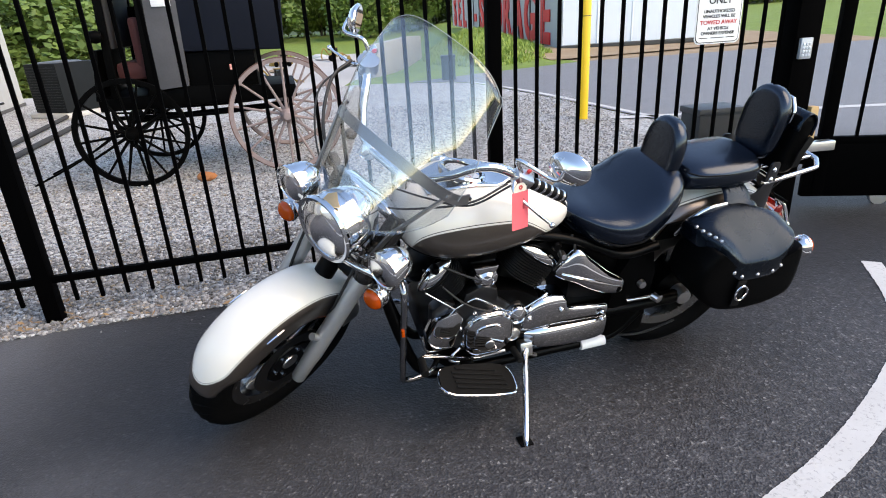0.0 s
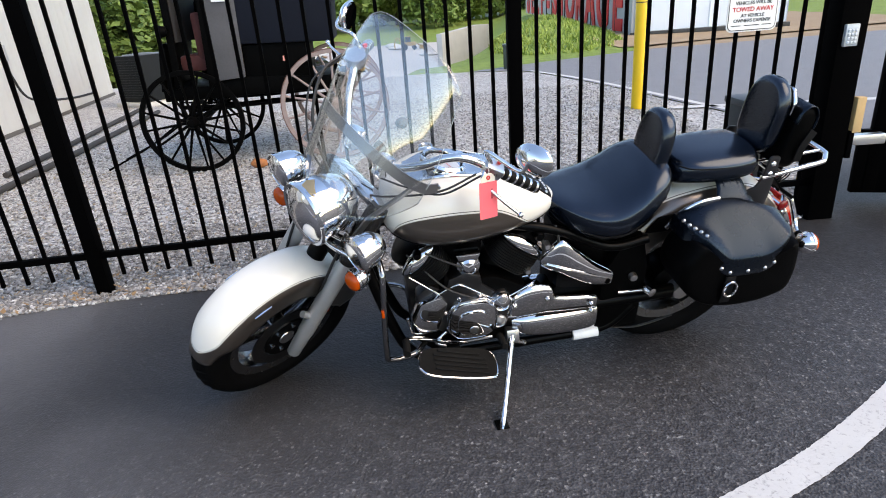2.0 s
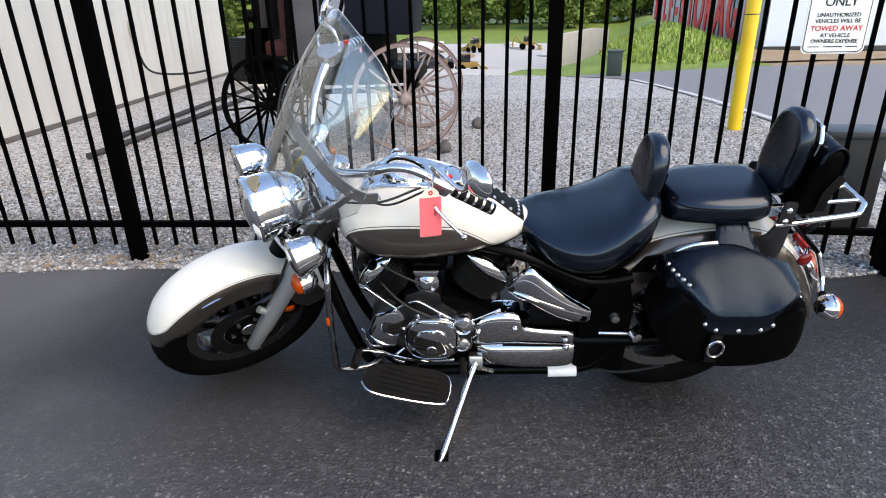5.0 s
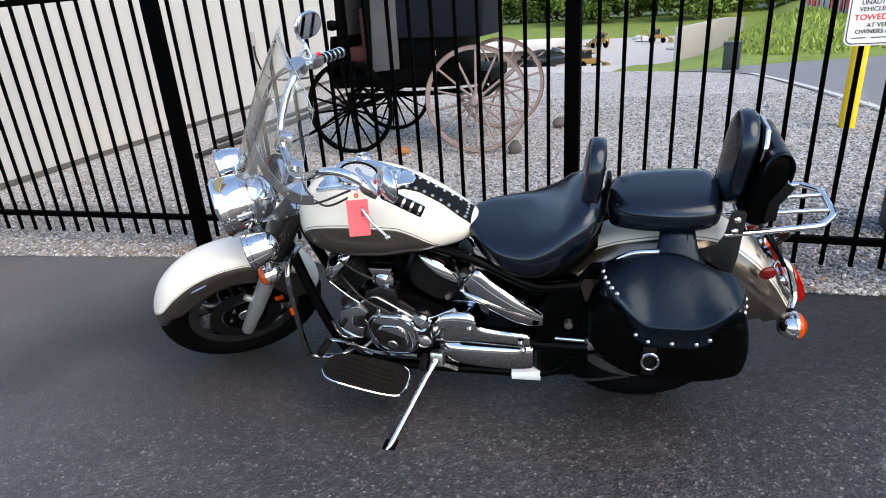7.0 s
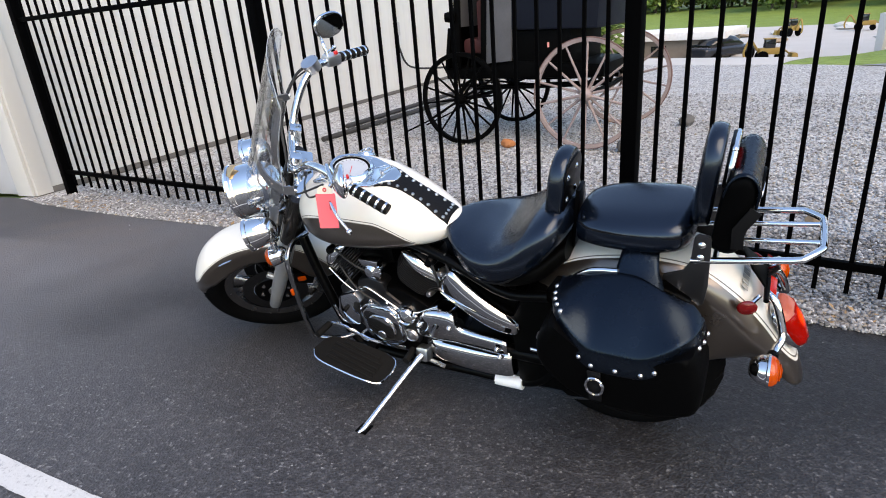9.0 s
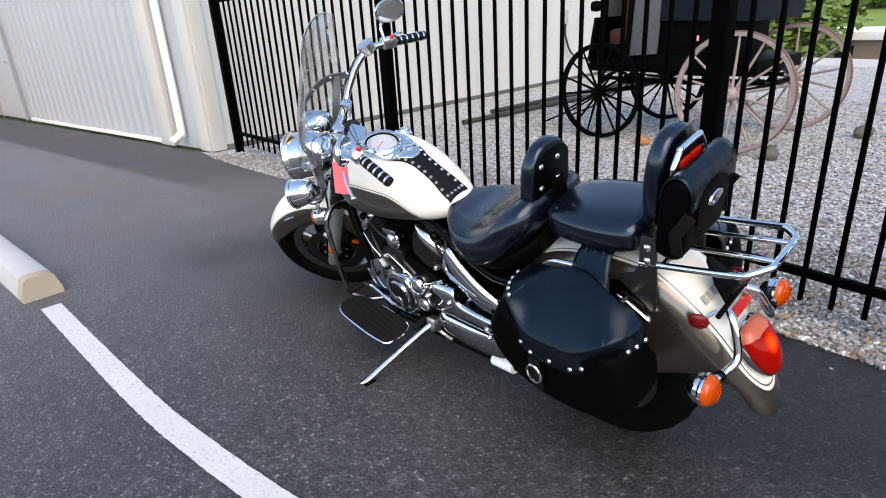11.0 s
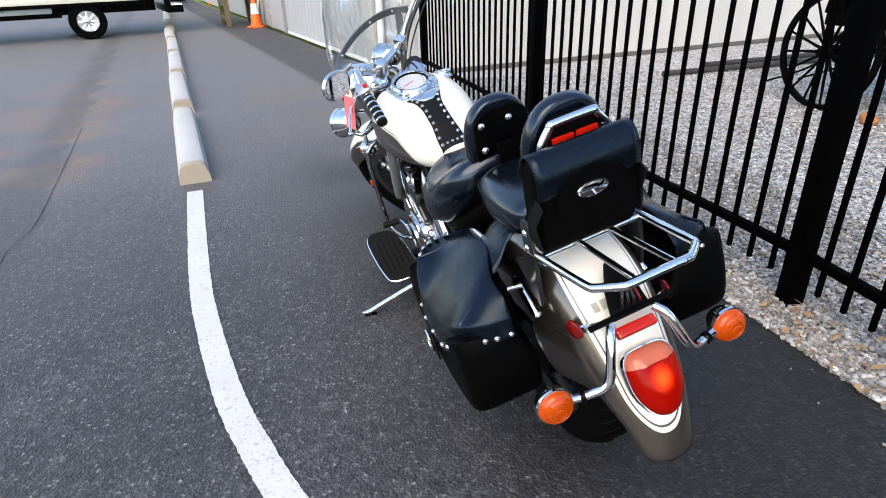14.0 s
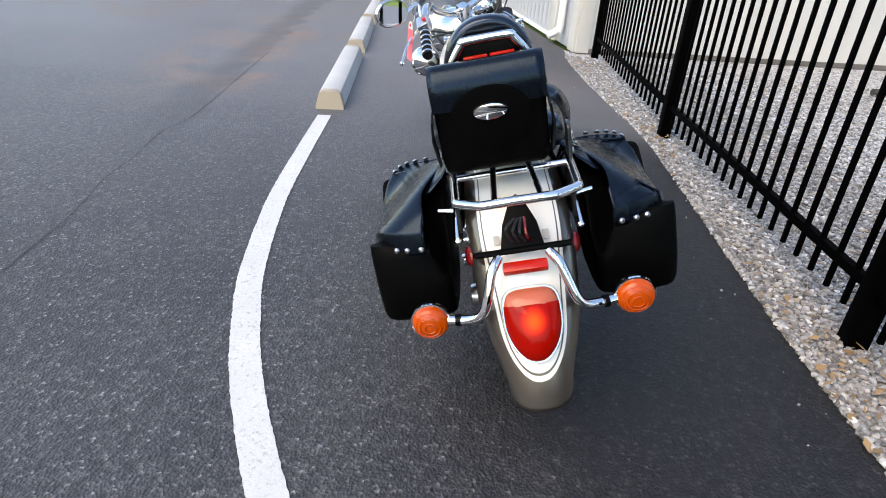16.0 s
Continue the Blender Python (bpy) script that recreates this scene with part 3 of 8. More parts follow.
def leaf_litter():
    """Dry brown leaves and twigs blown against the foot of the fence."""
    rng = np.random.default_rng(12)
    ed = np.array(edge)
    vs, fs = [], []
    for k in range(900):
        x = rng.uniform(-4.6, 2.3)
        y = float(np.interp(x, ed[:, 0], ed[:, 1])) + abs(rng.normal(0.0, 0.22)) - 0.03
        if rng.random() > 0.45 + 0.5 * math.sin(x * 2.3):
            continue
        size, a, b = rng.uniform(0.008, 0.026), rng.uniform(0, 6.28), rng.uniform(-0.5, 0.5)
        u, w = V(math.cos(a), math.sin(a), b) * size, V(-math.sin(a), math.cos(a), rng.uniform(-0.4, 0.4)) * size * rng.uniform(0.15, 0.6)
        p, n = V(x, y, 0.016 + 0.3 * size), len(vs)
        vs += [p - u, p - u * 0.2 + w, p + u, p - u * 0.2 - w]
        fs.append((n, n + 1, n + 2, n + 3))
    me = bpy.data.meshes.new("leaf_litter")
    me.from_pydata(vs, [], fs)
    me.materials.append(leaves("dry_leaves", (0.10, 0.055, 0.025), (0.30, 0.19, 0.09)))
    tagged(new("leaf_litter", me), "dry brown leaves and twigs along the fence foot", "leaf litter", kind="stuff")


leaf_litter()

ribbon("asphalt_crack", [(1.25, 0.40), (1.05, 0.32), (0.80, 0.235), (0.62, 0.175), (0.43, 0.09), (0.18, -0.03), (-0.14, -0.13), (-0.53, -0.29), (-0.95, -0.36), (-2.2, -0.80), (-3.2, -1.16)], 0.004, 0.0035,
       mat("crack_tar", (0.024, 0.024, 0.025), 0.8), "thin dark crack across the asphalt", "crack", 0.7, 240)

# ---- fence ----
fence = thing("fence", "tall black painted steel picket fence on gravel", "fence")
RAIL_LOW, RAIL_TOP, PICKET_TOP = 0.22, 1.60, 1.78
post_mesh = mesh_of("post", add(box((0.075, 0.075, 1.90), (0, 0, 0.90), bev=0.004), box((0.085, 0.085, 0.03), (0, 0, 1.86), bev=0.008)), IRON)
gate_post_mesh = mesh_of("gate_post", box((0.155, 0.155, 2.35), (0, 0, 1.125), bev=0.008), IRON)
picket_mesh = mesh_of("picket", box((0.0185, 0.0185, PICKET_TOP - 0.09), (0, 0, (PICKET_TOP + 0.09) / 2), bev=0.002, seg=1), IRON)
for a, b, count in ((P0, P1, 23), (P1, P2, 20), (P2, P3, 15)):
    d = b - a
    turn = Matrix.Rotation(math.atan2(d.y, d.x), 4, "Z")
    put("post", post_mesh, fence, Matrix.Translation(a) @ turn)
    for z in (RAIL_LOW, RAIL_TOP):
        me = mesh_of("rail", box((d.length, 0.034, 0.036), bev=0.003), IRON)
        put("rail", me, fence, Matrix.Translation((a + b) / 2 + V(0, 0, z)) @ turn)
    for i in range(1, count):
        lean = Matrix.Rotation(random.uniform(-0.003, 0.003), 4, "Y")
        put("picket", picket_mesh, fence, Matrix.Translation(a + d * (i / count)) @ turn @ lean)
put("gate_post", gate_post_mesh, fence, Matrix.Translation(P3) @ Matrix.Rotation(0.15, 4, "Z"), "thick black square steel gate post")

# ---- gate ----
GATE = Matrix.Translation((2.47, 3.86, 0)) @ Matrix.Rotation(radians(-9), 4, "Z")
gate = thing("gate", "black steel sliding gate with solid lower panel", "gate", GATE)
part("lower_panel", box((3.2, 0.05, 0.36), (1.60, 0, 0.24), bev=0.005), IRON, gate, "solid black bottom panel")
for x in (0.10, 3.16):
    part("stile", box((0.075, 0.06, 1.75), (x, 0, 0.94), bev=0.005), IRON, gate)
for z in (0.44, 1.78):
    part("gate_rail", box((3.2, 0.05, 0.05), (1.60, 0, z), bev=0.005), IRON, gate)
part("guide_wheel", lathe([(0.0, -0.02), (0.06, -0.02), (0.06, 0.02), (0.0, 0.02)], 20, Matrix.Translation((0.5, 0, 0.058)) @ Matrix.Rotation(radians(90), 4, "X")), STEEL, gate)
me = mesh_of("gate_picket", box((0.0185, 0.0185, 1.32), (0, 0, 1.11), bev=0.002, seg=1), IRON)
for i in range(1, 16):
    put("gate_picket", me, gate, Matrix.Translation((0.10 + 3.06 * i / 16, 0, 0)))
operator = thing("gate_operator", "dark grey gate motor cabinet behind the fence", "gate motor", Matrix.Translation((2.06, 4.42, 0)) @ Matrix.Rotation(radians(8), 4, "Z"))
part("cabinet", box((0.34, 0.26, 0.58), (0, 0, 0.29), bev=0.02), mat("operator_dark", (0.012, 0.013, 0.014), 0.6), operator)
part("hood", box((0.36, 0.28, 0.05), (0, 0, 0.59), bev=0.015), mat("operator_hood", (0.03, 0.033, 0.036), 0.5), operator)
latch = thing("gate_latch", "galvanised gate catch with unpainted wooden block", "latch", Matrix.Translation((2.27, 3.56, 0)) @ Matrix.Rotation(0.1, 4, "Z"))
part("wooden_block", box((0.05, 0.05, 0.20), (0, 0, 0.62), bev=0.004), mat("raw_pine", (0.55, 0.36, 0.16), 0.7, 0, 0.3, 8), latch, "raw pine block")
part("catch", box((0.22, 0.06, 0.06), (0.08, 0.02, 0.47), bev=0.006), STEEL, latch)
part("catch_plate", box((0.03, 0.10, 0.16), (-0.02, 0.03, 0.45), bev=0.004), IRON, latch)

# ---- keypad and sign ----
keypad = thing("keypad", "grey metal entry keypad on the gate post", "keypad", Matrix.Translation((2.135, 3.515, 1.06)) @ Matrix.Rotation(0.15, 4, "Z"))
part("case", box((0.075, 0.03, 0.115), bev=0.006), mat("keypad_grey", (0.42, 0.45, 0.48), 0.4, 0.4), keypad)
me = mesh_of("key", box((0.013, 0.008, 0.013), bev=0.002, seg=1), mat("key_pale", (0.62, 0.66, 0.70), 0.4))
for i in range(12):
    put("key", me, keypad, Matrix.Translation(((i % 3 - 1) * 0.019, -0.016, (1.5 - i // 3) * 0.02 - 0.006)))
SIGN = Matrix.Translation((1.60, 3.475, 1.327)) @ Matrix.Rotation(0.153, 4, "Z") @ Matrix.Rotation(radians(90), 4, "X")
sign = thing("sign", "white towing warning sign wired to the fence", "sign", SIGN)


def rounded(w, h, r, k=6):
    out = []
    for cx, cy, a0 in ((w / 2 - r, h / 2 - r, 0), (-w / 2 + r, h / 2 - r, 90), (-w / 2 + r, -h / 2 + r, 180), (w / 2 - r, -h / 2 + r, 270)):
        out += [(cx + r * math.cos(radians(a0 + 90 * i / k)), cy + r * math.sin(radians(a0 + 90 * i / k))) for i in range(k + 1)]
    return out


part("sign_plate", prism(rounded(0.275, 0.42, 0.03), -0.002, 0.002, 0.0008, Matrix.Rotation(radians(-90), 4, "X")), SIGNW, sign)
ring = prism(rounded(0.262, 0.407, 0.026), -0.0004, 0.0004, m=Matrix.Rotation(radians(-90), 4, "X") @ Matrix.Identity(4))
ring.transform(Matrix.Translation((0, 0, 0.0026)))
part("border", ring, SIGNK, sign, "thin black border line")
inner = prism(rounded(0.254, 0.399, 0.023), -0.0004, 0.0004, m=Matrix.Rotation(radians(-90), 4, "X"))
inner.transform(Matrix.Translation((0, 0, 0.0032)))
part("sign_face", inner, SIGNW, sign)
for text, y, size, ink in (("ONLY", -0.005 + 0.02, 0.052, SIGNK), ("UNAUTHORIZED", -0.040, 0.024, SIGNK), ("VEHICLES WILL BE", -0.066, 0.024, SIGNK), ("TOWED AWAY", -0.098, 0.032, SIGNR),
                           ("AT VEHICLE", -0.129, 0.024, SIGNK), ("OWNERS EXPENSE", -0.154, 0.024, SIGNK)):
    lettering("sign_text", text, size, ink, sign, Matrix.Translation((0, y, 0.0045)))
for x, w in ((-0.085, 0.05), (0.0, 0.08), (0.08, 0.05)):
    part("small_print", box((w, 0.004, 0.001), (x, -0.178, 0.0045)), SIGNK, sign)
for w, y, ink in ((0.20, 0.165, SIGNR), (0.18, 0.115, SIGNK), (0.17, 0.07, SIGNK)):
    part("unread_line", box((w, 0.03, 0.001), (0, y, 0.0045)), ink, sign)

# ---- yellow pole and utility box ----
bollard = thing("bollard", "tall yellow painted steel post standing in gravel", "bollard", Matrix.Translation((1.91, 7.75, 0)))
part("pole", lathe([(0.075, -0.02), (0.076, 0.0), (0.075, 0.02), (0.075, 2.6), (0.06, 2.64), (0.0, 2.66)], 24), YELLOW, bollard)
part("band", lathe([(0.077, 1.235), (0.077, 1.245)], 24), SIGNK, bollard, "thin dark seam")
ubox = thing("utility_box", "dark green metal utility pedestal on the verge", "utility box", Matrix.Translation((0.35, 13.6, 0)))
part("case", box((0.30, 0.28, 0.50), (0, 0, 0.23), bev=0.02), mat("dark_green_paint", (0.02, 0.035, 0.028), 0.5), ubox)
part("lid", box((0.33, 0.31, 0.05), (0, 0, 0.49), bev=0.015), mat("dark_green_lid", (0.025, 0.04, 0.033), 0.45), ubox)

# ---- building ----
C = V(-5.18, 1.80, 0)
front, side = V(-0.921, -0.389, 0), V(-0.312, 0.950, 0)
H = 3.4
building = thing("building", "long white ribbed metal storage building", "building")


def slab(a, b, z0, z1, t):
    """A wall from a to b, t thick to its left."""
    d = (b - a).normalized()
    nrm = V(-d.y, d.x, 0) * t
    pts = [a, b, b + nrm, a + nrm]
    bm = bmesh.new()
    skin([[p + V(0, 0, z) for p in pts] for z in (z0, z1)], True, True, bm)
    return bm


def ribbed(a, way, length, z0, z1, out, pitch=0.30, rib=0.022, base=0.0):
    """Metal cladding: flat pans with raised ribs."""
    prof = []
    x = 0.0
    while x < length - 1e-6:
        for dx, h in ((0, rib), (0.03, rib), (0.055, 0), (pitch - 0.025, 0)):
            if x + dx <= length:
                prof.append((x + dx, h))
        x += pitch
    prof.append((length, rib))
    rings = [[a + way * s + out * (h + base) + V(0, 0, z) for s, h in prof] for z in (z0, z1)]
    return skin(rings, False)


outf, outs = V(0.389, -0.921, 0), V(0.950, 0.312, 0)
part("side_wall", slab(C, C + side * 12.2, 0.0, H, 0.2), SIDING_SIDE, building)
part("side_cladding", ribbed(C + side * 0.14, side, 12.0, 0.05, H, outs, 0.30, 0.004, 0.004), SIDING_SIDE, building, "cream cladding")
part("side_base", box((12.2, 0.03, 0.06), C + side * 6.1 + outs * 0.02 + V(0, 0, 0.02), Matrix.Rotation(math.atan2(side.y, side.x), 4, "Z"), 0.004), mat("base_flashing", (0.10, 0.09, 0.08), 0.7), building)
part("front_wall", slab(C + front * 22, C, 0.0, H, 0.2), SIDING_SHADED, building)
part("front_cladding", ribbed(C + front * 1.15, front, 4.75, 0.06, H, outf, 0.23, 0.012, 0.006), SIDING_SHADED, building, "white cladding")
part("front_cladding", ribbed(C + front * 8.4, front, 13.5, 0.06, H, outf, 0.23, 0.012, 0.006), SIDING_SHADED, building, "white cladding")
rot = Matrix.Rotation(math.atan2(front.y, front.x), 4, "Z")
part("base_trim", box((4.75, 0.03, 0.05), C + front * 3.5 + outf * 0.03 + V(0, 0, 0.035), rot, 0.004), SIGNW, building)
part("corner_trim", box((0.22, 0.05, H), C + front * 0.11 + outf * 0.025 + V(0, 0, H / 2), rot, 0.008), SIDING_SIDE, building, "cream corner flashing")
part("corner_trim", box((0.16, 0.04, H), C + side * 0.06 + outs * 0.02 + V(0, 0, H / 2), Matrix.Rotation(math.atan2(side.y, side.x), 4, "Z"), 0.008), SIDING_SIDE, building, "cream corner flashing")
part("jamb_trim", box((0.30, 0.07, H), C + front * 0.98 + outf * 0.035 + V(0, 0, H / 2), rot, 0.01), SIDING_SIDE, building)
dsp = C + front * 0.55 + outf * 0.07
part("downspout", tube([dsp + V(0, 0, H), dsp + V(0, 0, 1.8), dsp + V(0, 0, 0.32), dsp + V(0, 0, 0.17) + outf * 0.03, dsp + outf * 0.15 + V(0, 0, 0.10)], 0.045, 14, 40), WHITEPL, building, "white downspout with kicked-out foot")
for s0, wdt in ((6.05, 2.2),):
    door = part("door", box((wdt, 0.05, 2.15), C + front * (s0 + wdt / 2) + outf * 0.03 + V(0, 0, 1.10), rot, 0.006), SIDING_SHADED, building, "flush white metal door")
    for k in (0.0, 1.25, wdt):
        part("door_joint", box((0.03, 0.03, 2.2), C + front * (s0 + k) + outf * 0.055 + V(0, 0, 1.1), rot, 0.004), mat("joint_grey", (0.30, 0.31, 0.33), 0.6), door)
    part("door_handle", tube([C + front * (s0 + 0.16) + outf * q + V(0, 0, 1.0) for q in (0.05, 0.10)], 0.018, 10), STEEL, door, "round steel knob")
    for z in (0.35, 1.1, 1.85):
        part("hinge", box((0.02, 0.03, 0.1), C + front * (s0 + 1.22) + outf * 0.07 + V(0, 0, z), rot, 0.003), STEEL, door)
part("roof", slab(C + front * 22.3 - side * 0.3, C - front * 0.3 - side * 0.3, H, H + 0.12, 13.0), mat("white_roof", (0.7, 0.7, 0.7), 0.5), building)
wires = thing("wall_conduit", "grey meter socket with loose black cable on the wall", "conduit")
cb = C + side * 7.3 + outs * 0.05
part("socket", box((0.10, 0.07, 0.24), cb + V(0, 0, 1.18), rot @ Matrix.Rotation(radians(90), 4, "Z"), 0.01), mat("socket_grey", (0.35, 0.35, 0.35), 0.5), wires)
part("lead", tube([cb + V(0, 0, 1.1), cb + V(0.02, 0, 0.8), cb + side * 0.25 + outs * 0.08 + V(0, 0, 0.45), cb + side * 0.9 + outs * 0.4 + V(0, 0, 0.35), cb + side * 1.5 + outs * 0.6 + V(0, 0, 0.35)], 0.02, 8), CABLE, wires)
hose = thing("drain_hose", "dark corrugated drain pipe lying on gravel", "hose")
part("hose", tube([V(-5.06, 5.55, 0.028), V(-5.36, 6.70, 0.028), V(-6.02, 9.00, 0.028), V(-6.55, 10.84, 0.028)], 0.032, 10), mat("hose_dark", (0.032, 0.030, 0.028), 0.8), hose)
part("hose_length", tube([V(-4.56, 4.80, 0.028), V(-4.85, 6.08, 0.028), V(-5.36, 8.13, 0.028), V(-5.76, 9.77, 0.028)], 0.035, 10), bpy.data.materials["hose_dark"], hose)
ac = thing("air_conditioner", "dark grey outdoor air conditioning unit on a pad", "air conditioner", Matrix.Translation((-6.75, 11.3, 0)) @ Matrix.Rotation(radians(-22), 4, "Z"))
part("cabinet", box((0.80, 0.80, 0.85), (0, 0, 0.50), bev=0.03), mat("ac_grey", (0.012, 0.014, 0.015), 0.6, Specular_IOR_Level=0.1), ac)
part("top_grille", lathe([(0.0, 0.96), (0.34, 0.94), (0.37, 0.925)], 28), mat("ac_top", (0.09, 0.095, 0.09), 0.5), ac)
part("pad", box((0.95, 0.95, 0.08), (0, 0, 0.03), bev=0.01), CONC, ac)
me = mesh_of("louvre", box((0.76, 0.012, 0.016), bev=0.003, seg=1), mat("ac_louvre", (0.020, 0.023, 0.024), 0.5, Specular_IOR_Level=0.1))
for i in range(16):
    put("louvre", me, ac, Matrix.Translation((0, -0.405, 0.16 + i * 0.046)))

# ---- wheel stops ----
d = V(-0.942, -0.336, 0)


def stop_paint():
    """White paint over concrete, worn to tan at both ends."""
    n = Net("white_painted_concrete")
    x, y, z = n.xyz()
    ends = n.math("ABSOLUTE", n.math("SUBTRACT", x, 0.98))
    worn = n.math("MAXIMUM", n.step(n.math("ADD", ends, n.math("MULTIPLY", n.noise(14, 4), 0.12)), 0.93, 0.96), n.math("MULTIPLY", n.step(n.noise(30, 4, 0.7), 0.60, 0.72), 0.5))
    white = n.mix(n.noise(3, 4), (0.34, 0.34, 0.33), (0.47, 0.47, 0.46))
    n.bump(n.noise(70, 3), 0.4, 0.004)
    return n.out(n.mix(worn, white, (0.33, 0.28, 0.21)), 0.8)


def stop_mesh():
    prof = [(-0.10, 0), (-0.10, 0.03), (-0.075, 0.115), (-0.05, 0.13), (0.05, 0.13), (0.075, 0.115), (0.10, 0.03), (0.10, 0)]
    bm = bmesh.new()
    rings = [[V(x, y, z) for y, z in prof] for x in (0, 0.03, 0.5, 1.0, 1.5, 1.93, 1.96)]
    skin(rings, True, True, bm)
    bevel(bm, [e for e in bm.edges if e.calc_face_angle(0) > 1.2], 0.012, 2)
    return mesh_of("wheel_stop", bm, stop_paint())


me, at = stop_mesh(), V(-1.50, 0.375, 0)
for i in range(8):
    jog = Matrix.Rotation(math.atan2(d.y, d.x) + random.uniform(-0.012, 0.012), 4, "Z")
    ob = new("wheel_stop", me)
    ob.matrix_world = Matrix.Translation(at + d * (2.24 * i if i < 2 else 2.24 + 2.12 * (i - 1))) @ jog
    tagged(ob, "white painted concrete parking stop with tan worn ends", "wheel stop", "row of wheel stops")

# ---- motorcycle ----
# Local frame: x ahead, y to the left, z up, the rear tyre's foot near the origin; it leans on its side stand.
BIKE = Matrix.Translation((0.947, 2.297, 0)) @ Matrix.Rotation(radians(195.3), 4, "Z") @ Matrix.Rotation(radians(-13.5), 4, "X")
bike = thing("motorcycle", "pearl white and taupe cruiser motorcycle leaning on its side stand", "motorcycle", BIKE)
RX, FX, AZ, FZ, RAKE, STEER = 0.07, 1.62, 0.308, 0.304, radians(33), radians(38)
AXIS = V(-math.sin(RAKE), 0, math.cos(RAKE))
FWD = V(math.cos(RAKE), 0, math.sin(RAKE))
PIVOT = V(1.822, 0, 0)
ST = Matrix.Translation(PIVOT) @ Matrix.Rotation(STEER, 4, AXIS) @ Matrix.Translation(-PIVOT)
FAX = V(FX, 0, FZ)
SIDEWAYS = Matrix.Rotation(radians(90), 4, "X")  # turns the lathe's axis to -y


def turned(bm):
    bm.transform(ST)
    return bm


def fpart(name, bm, material, parent=None, label="", sharp=38):
    return part(name, turned(bm), material, parent or bike, label, sharp)


def both(make):
    for s in (1, -1):
        make(s)


DISC = mat("dark_disc_steel", (0.07, 0.07, 0.072), 0.35, 1.0, 0.2, 12)
CAST = mat("cast_wheel_silver", (0.20, 0.20, 0.205), 0.26, 1.0, 0.3, 12)
CASE = mat("polished_case", (0.60, 0.61, 0.63), 0.045, 1.0, 0.08, 14, worn=0.05)
# guard chrome darkened: the dark ground it mirrors is put into the colour
CHROME_DIM = mat("chrome_with_dark_reflection", (0.26, 0.265, 0.275), 0.06, 1.0, 0.1, 14, worn=0.06)
DULL = mat("dark_cast_metal", (0.07, 0.07, 0.073), 0.35, 1.0, 0.25, 18, worn=0.2)


def wheel(name, at, width, rim_r, xf, disc_sides, R):
    m = Matrix.Translation(at) @ SIDEWAYS
    w = width / 2
    rim = lathe([(rim_r - 0.028, -w * 0.62), (rim_r, -w * 0.70), (rim_r + 0.012, -w * 0.74), (rim_r + 0.012, -w * 0.66), (rim_r - 0.012, -w * 0.4), (rim_r - 0.012, w * 0.4), (rim_r + 0.012, w * 0.66),
                 (rim_r + 0.012, w * 0.74), (rim_r, w * 0.70), (rim_r - 0.028, w * 0.62), (rim_r - 0.034, 0)], 56, m, shut=True)
    body = part(name, xf(rim), CAST, bike, "cast alloy wheel")
    for k in range(5):
        a = 2 * math.pi * k / 5 + 0.35
        bm = bmesh.new()
        rings = []
        for r, tw, th in ((0.04, 0.026, 0.030), (0.08, 0.022, 0.024), (rim_r * 0.62, 0.026, 0.020), (rim_r - 0.05, 0.040, 0.018), (rim_r - 0.025, 0.052, 0.022)):
            c = V(math.cos(a) * r, math.sin(a) * r, 0)
            t = V(-math.sin(a), math.cos(a), 0)
            rings.append([c + t * tw * math.cos(q) + V(0, 0, th * math.sin(q)) for q in [2 * math.pi * i / 12 for i in range(12)]])
        skin(rings, True, True, bm)
        bm.transform(m)
        part("spoke", xf(bm), CAST, body)
    part("hub", xf(lathe([(0.0, -0.07), (0.030, -0.07), (0.036, -0.055), (0.045, -0.04), (0.045, 0.04), (0.036, 0.055), (0.030, 0.07), (0.0, 0.07)], 28, m)), STEEL, body)
    tread = [(rim_r + 0.006, -w * 0.72), (rim_r + 0.03, -w * 0.96), (R - 0.055, -w), (R - 0.025, -w * 0.86), (R - 0.008, -w * 0.5), (R, 0), (R - 0.008, w * 0.5), (R - 0.025, w * 0.86), (R - 0.055, w), (rim_r + 0.03, w * 0.96), (rim_r + 0.006, w * 0.72)]
    tyre = part("tyre", xf(lathe([tuple(p) for p in spline(tread, 41)], 80, m, shut=True)), RUBBER, body, "black tyre with worn tread")
    groove = bmesh.new()
    for k in range(36):
        for s in (-1, 1):
            a = 2 * math.pi * (k + 0.25 * s) / 36
            pts = []
            for q, tw in ((0.10, 0.0), (0.45, 0.05), (0.80, 0.07)):
                r = R - 0.008 * (q / 0.5) ** 2 if q < 0.5 else R - 0.008 - 0.017 * (q - 0.5) / 0.36
                pts.append(V(math.cos(a + tw) * (r + 0.0006), math.sin(a + tw) * (r + 0.0006), s * w * q))
            tube(pts, [0.0022, 0.0028, 0.0018], 5, 5, groove)
    groove.transform(m)
    part("tread_grooves", xf(groove), PLASTIC, tyre)
    for s in disc_sides:
        y = 0.062 * s
        md = Matrix.Translation(at + V(0, y, 0)) @ SIDEWAYS
        disc = part("brake_disc", xf(lathe([(0.095, -0.0025), (0.142, -0.0025), (0.142, 0.0025), (0.095, 0.0025)], 48, md, shut=True)), DISC, body)
        part("disc_carrier", xf(lathe([(0.03, -0.004), (0.088, -0.006), (0.092, 0.0), (0.088, 0.006), (0.03, 0.004)], 32, md, shut=True)), BLACK, disc)
        me = mesh_of("disc_bolt", lathe([(0.0, -0.010), (0.008, -0.010), (0.009, 0.0), (0.008, 0.010), (0.0, 0.010)], 8), CHROME)
        for k in range(6):
            a = 2 * math.pi * k / 6
            mm = md @ Matrix.Translation((0.062 * math.cos(a), 0.062 * math.sin(a), 0))
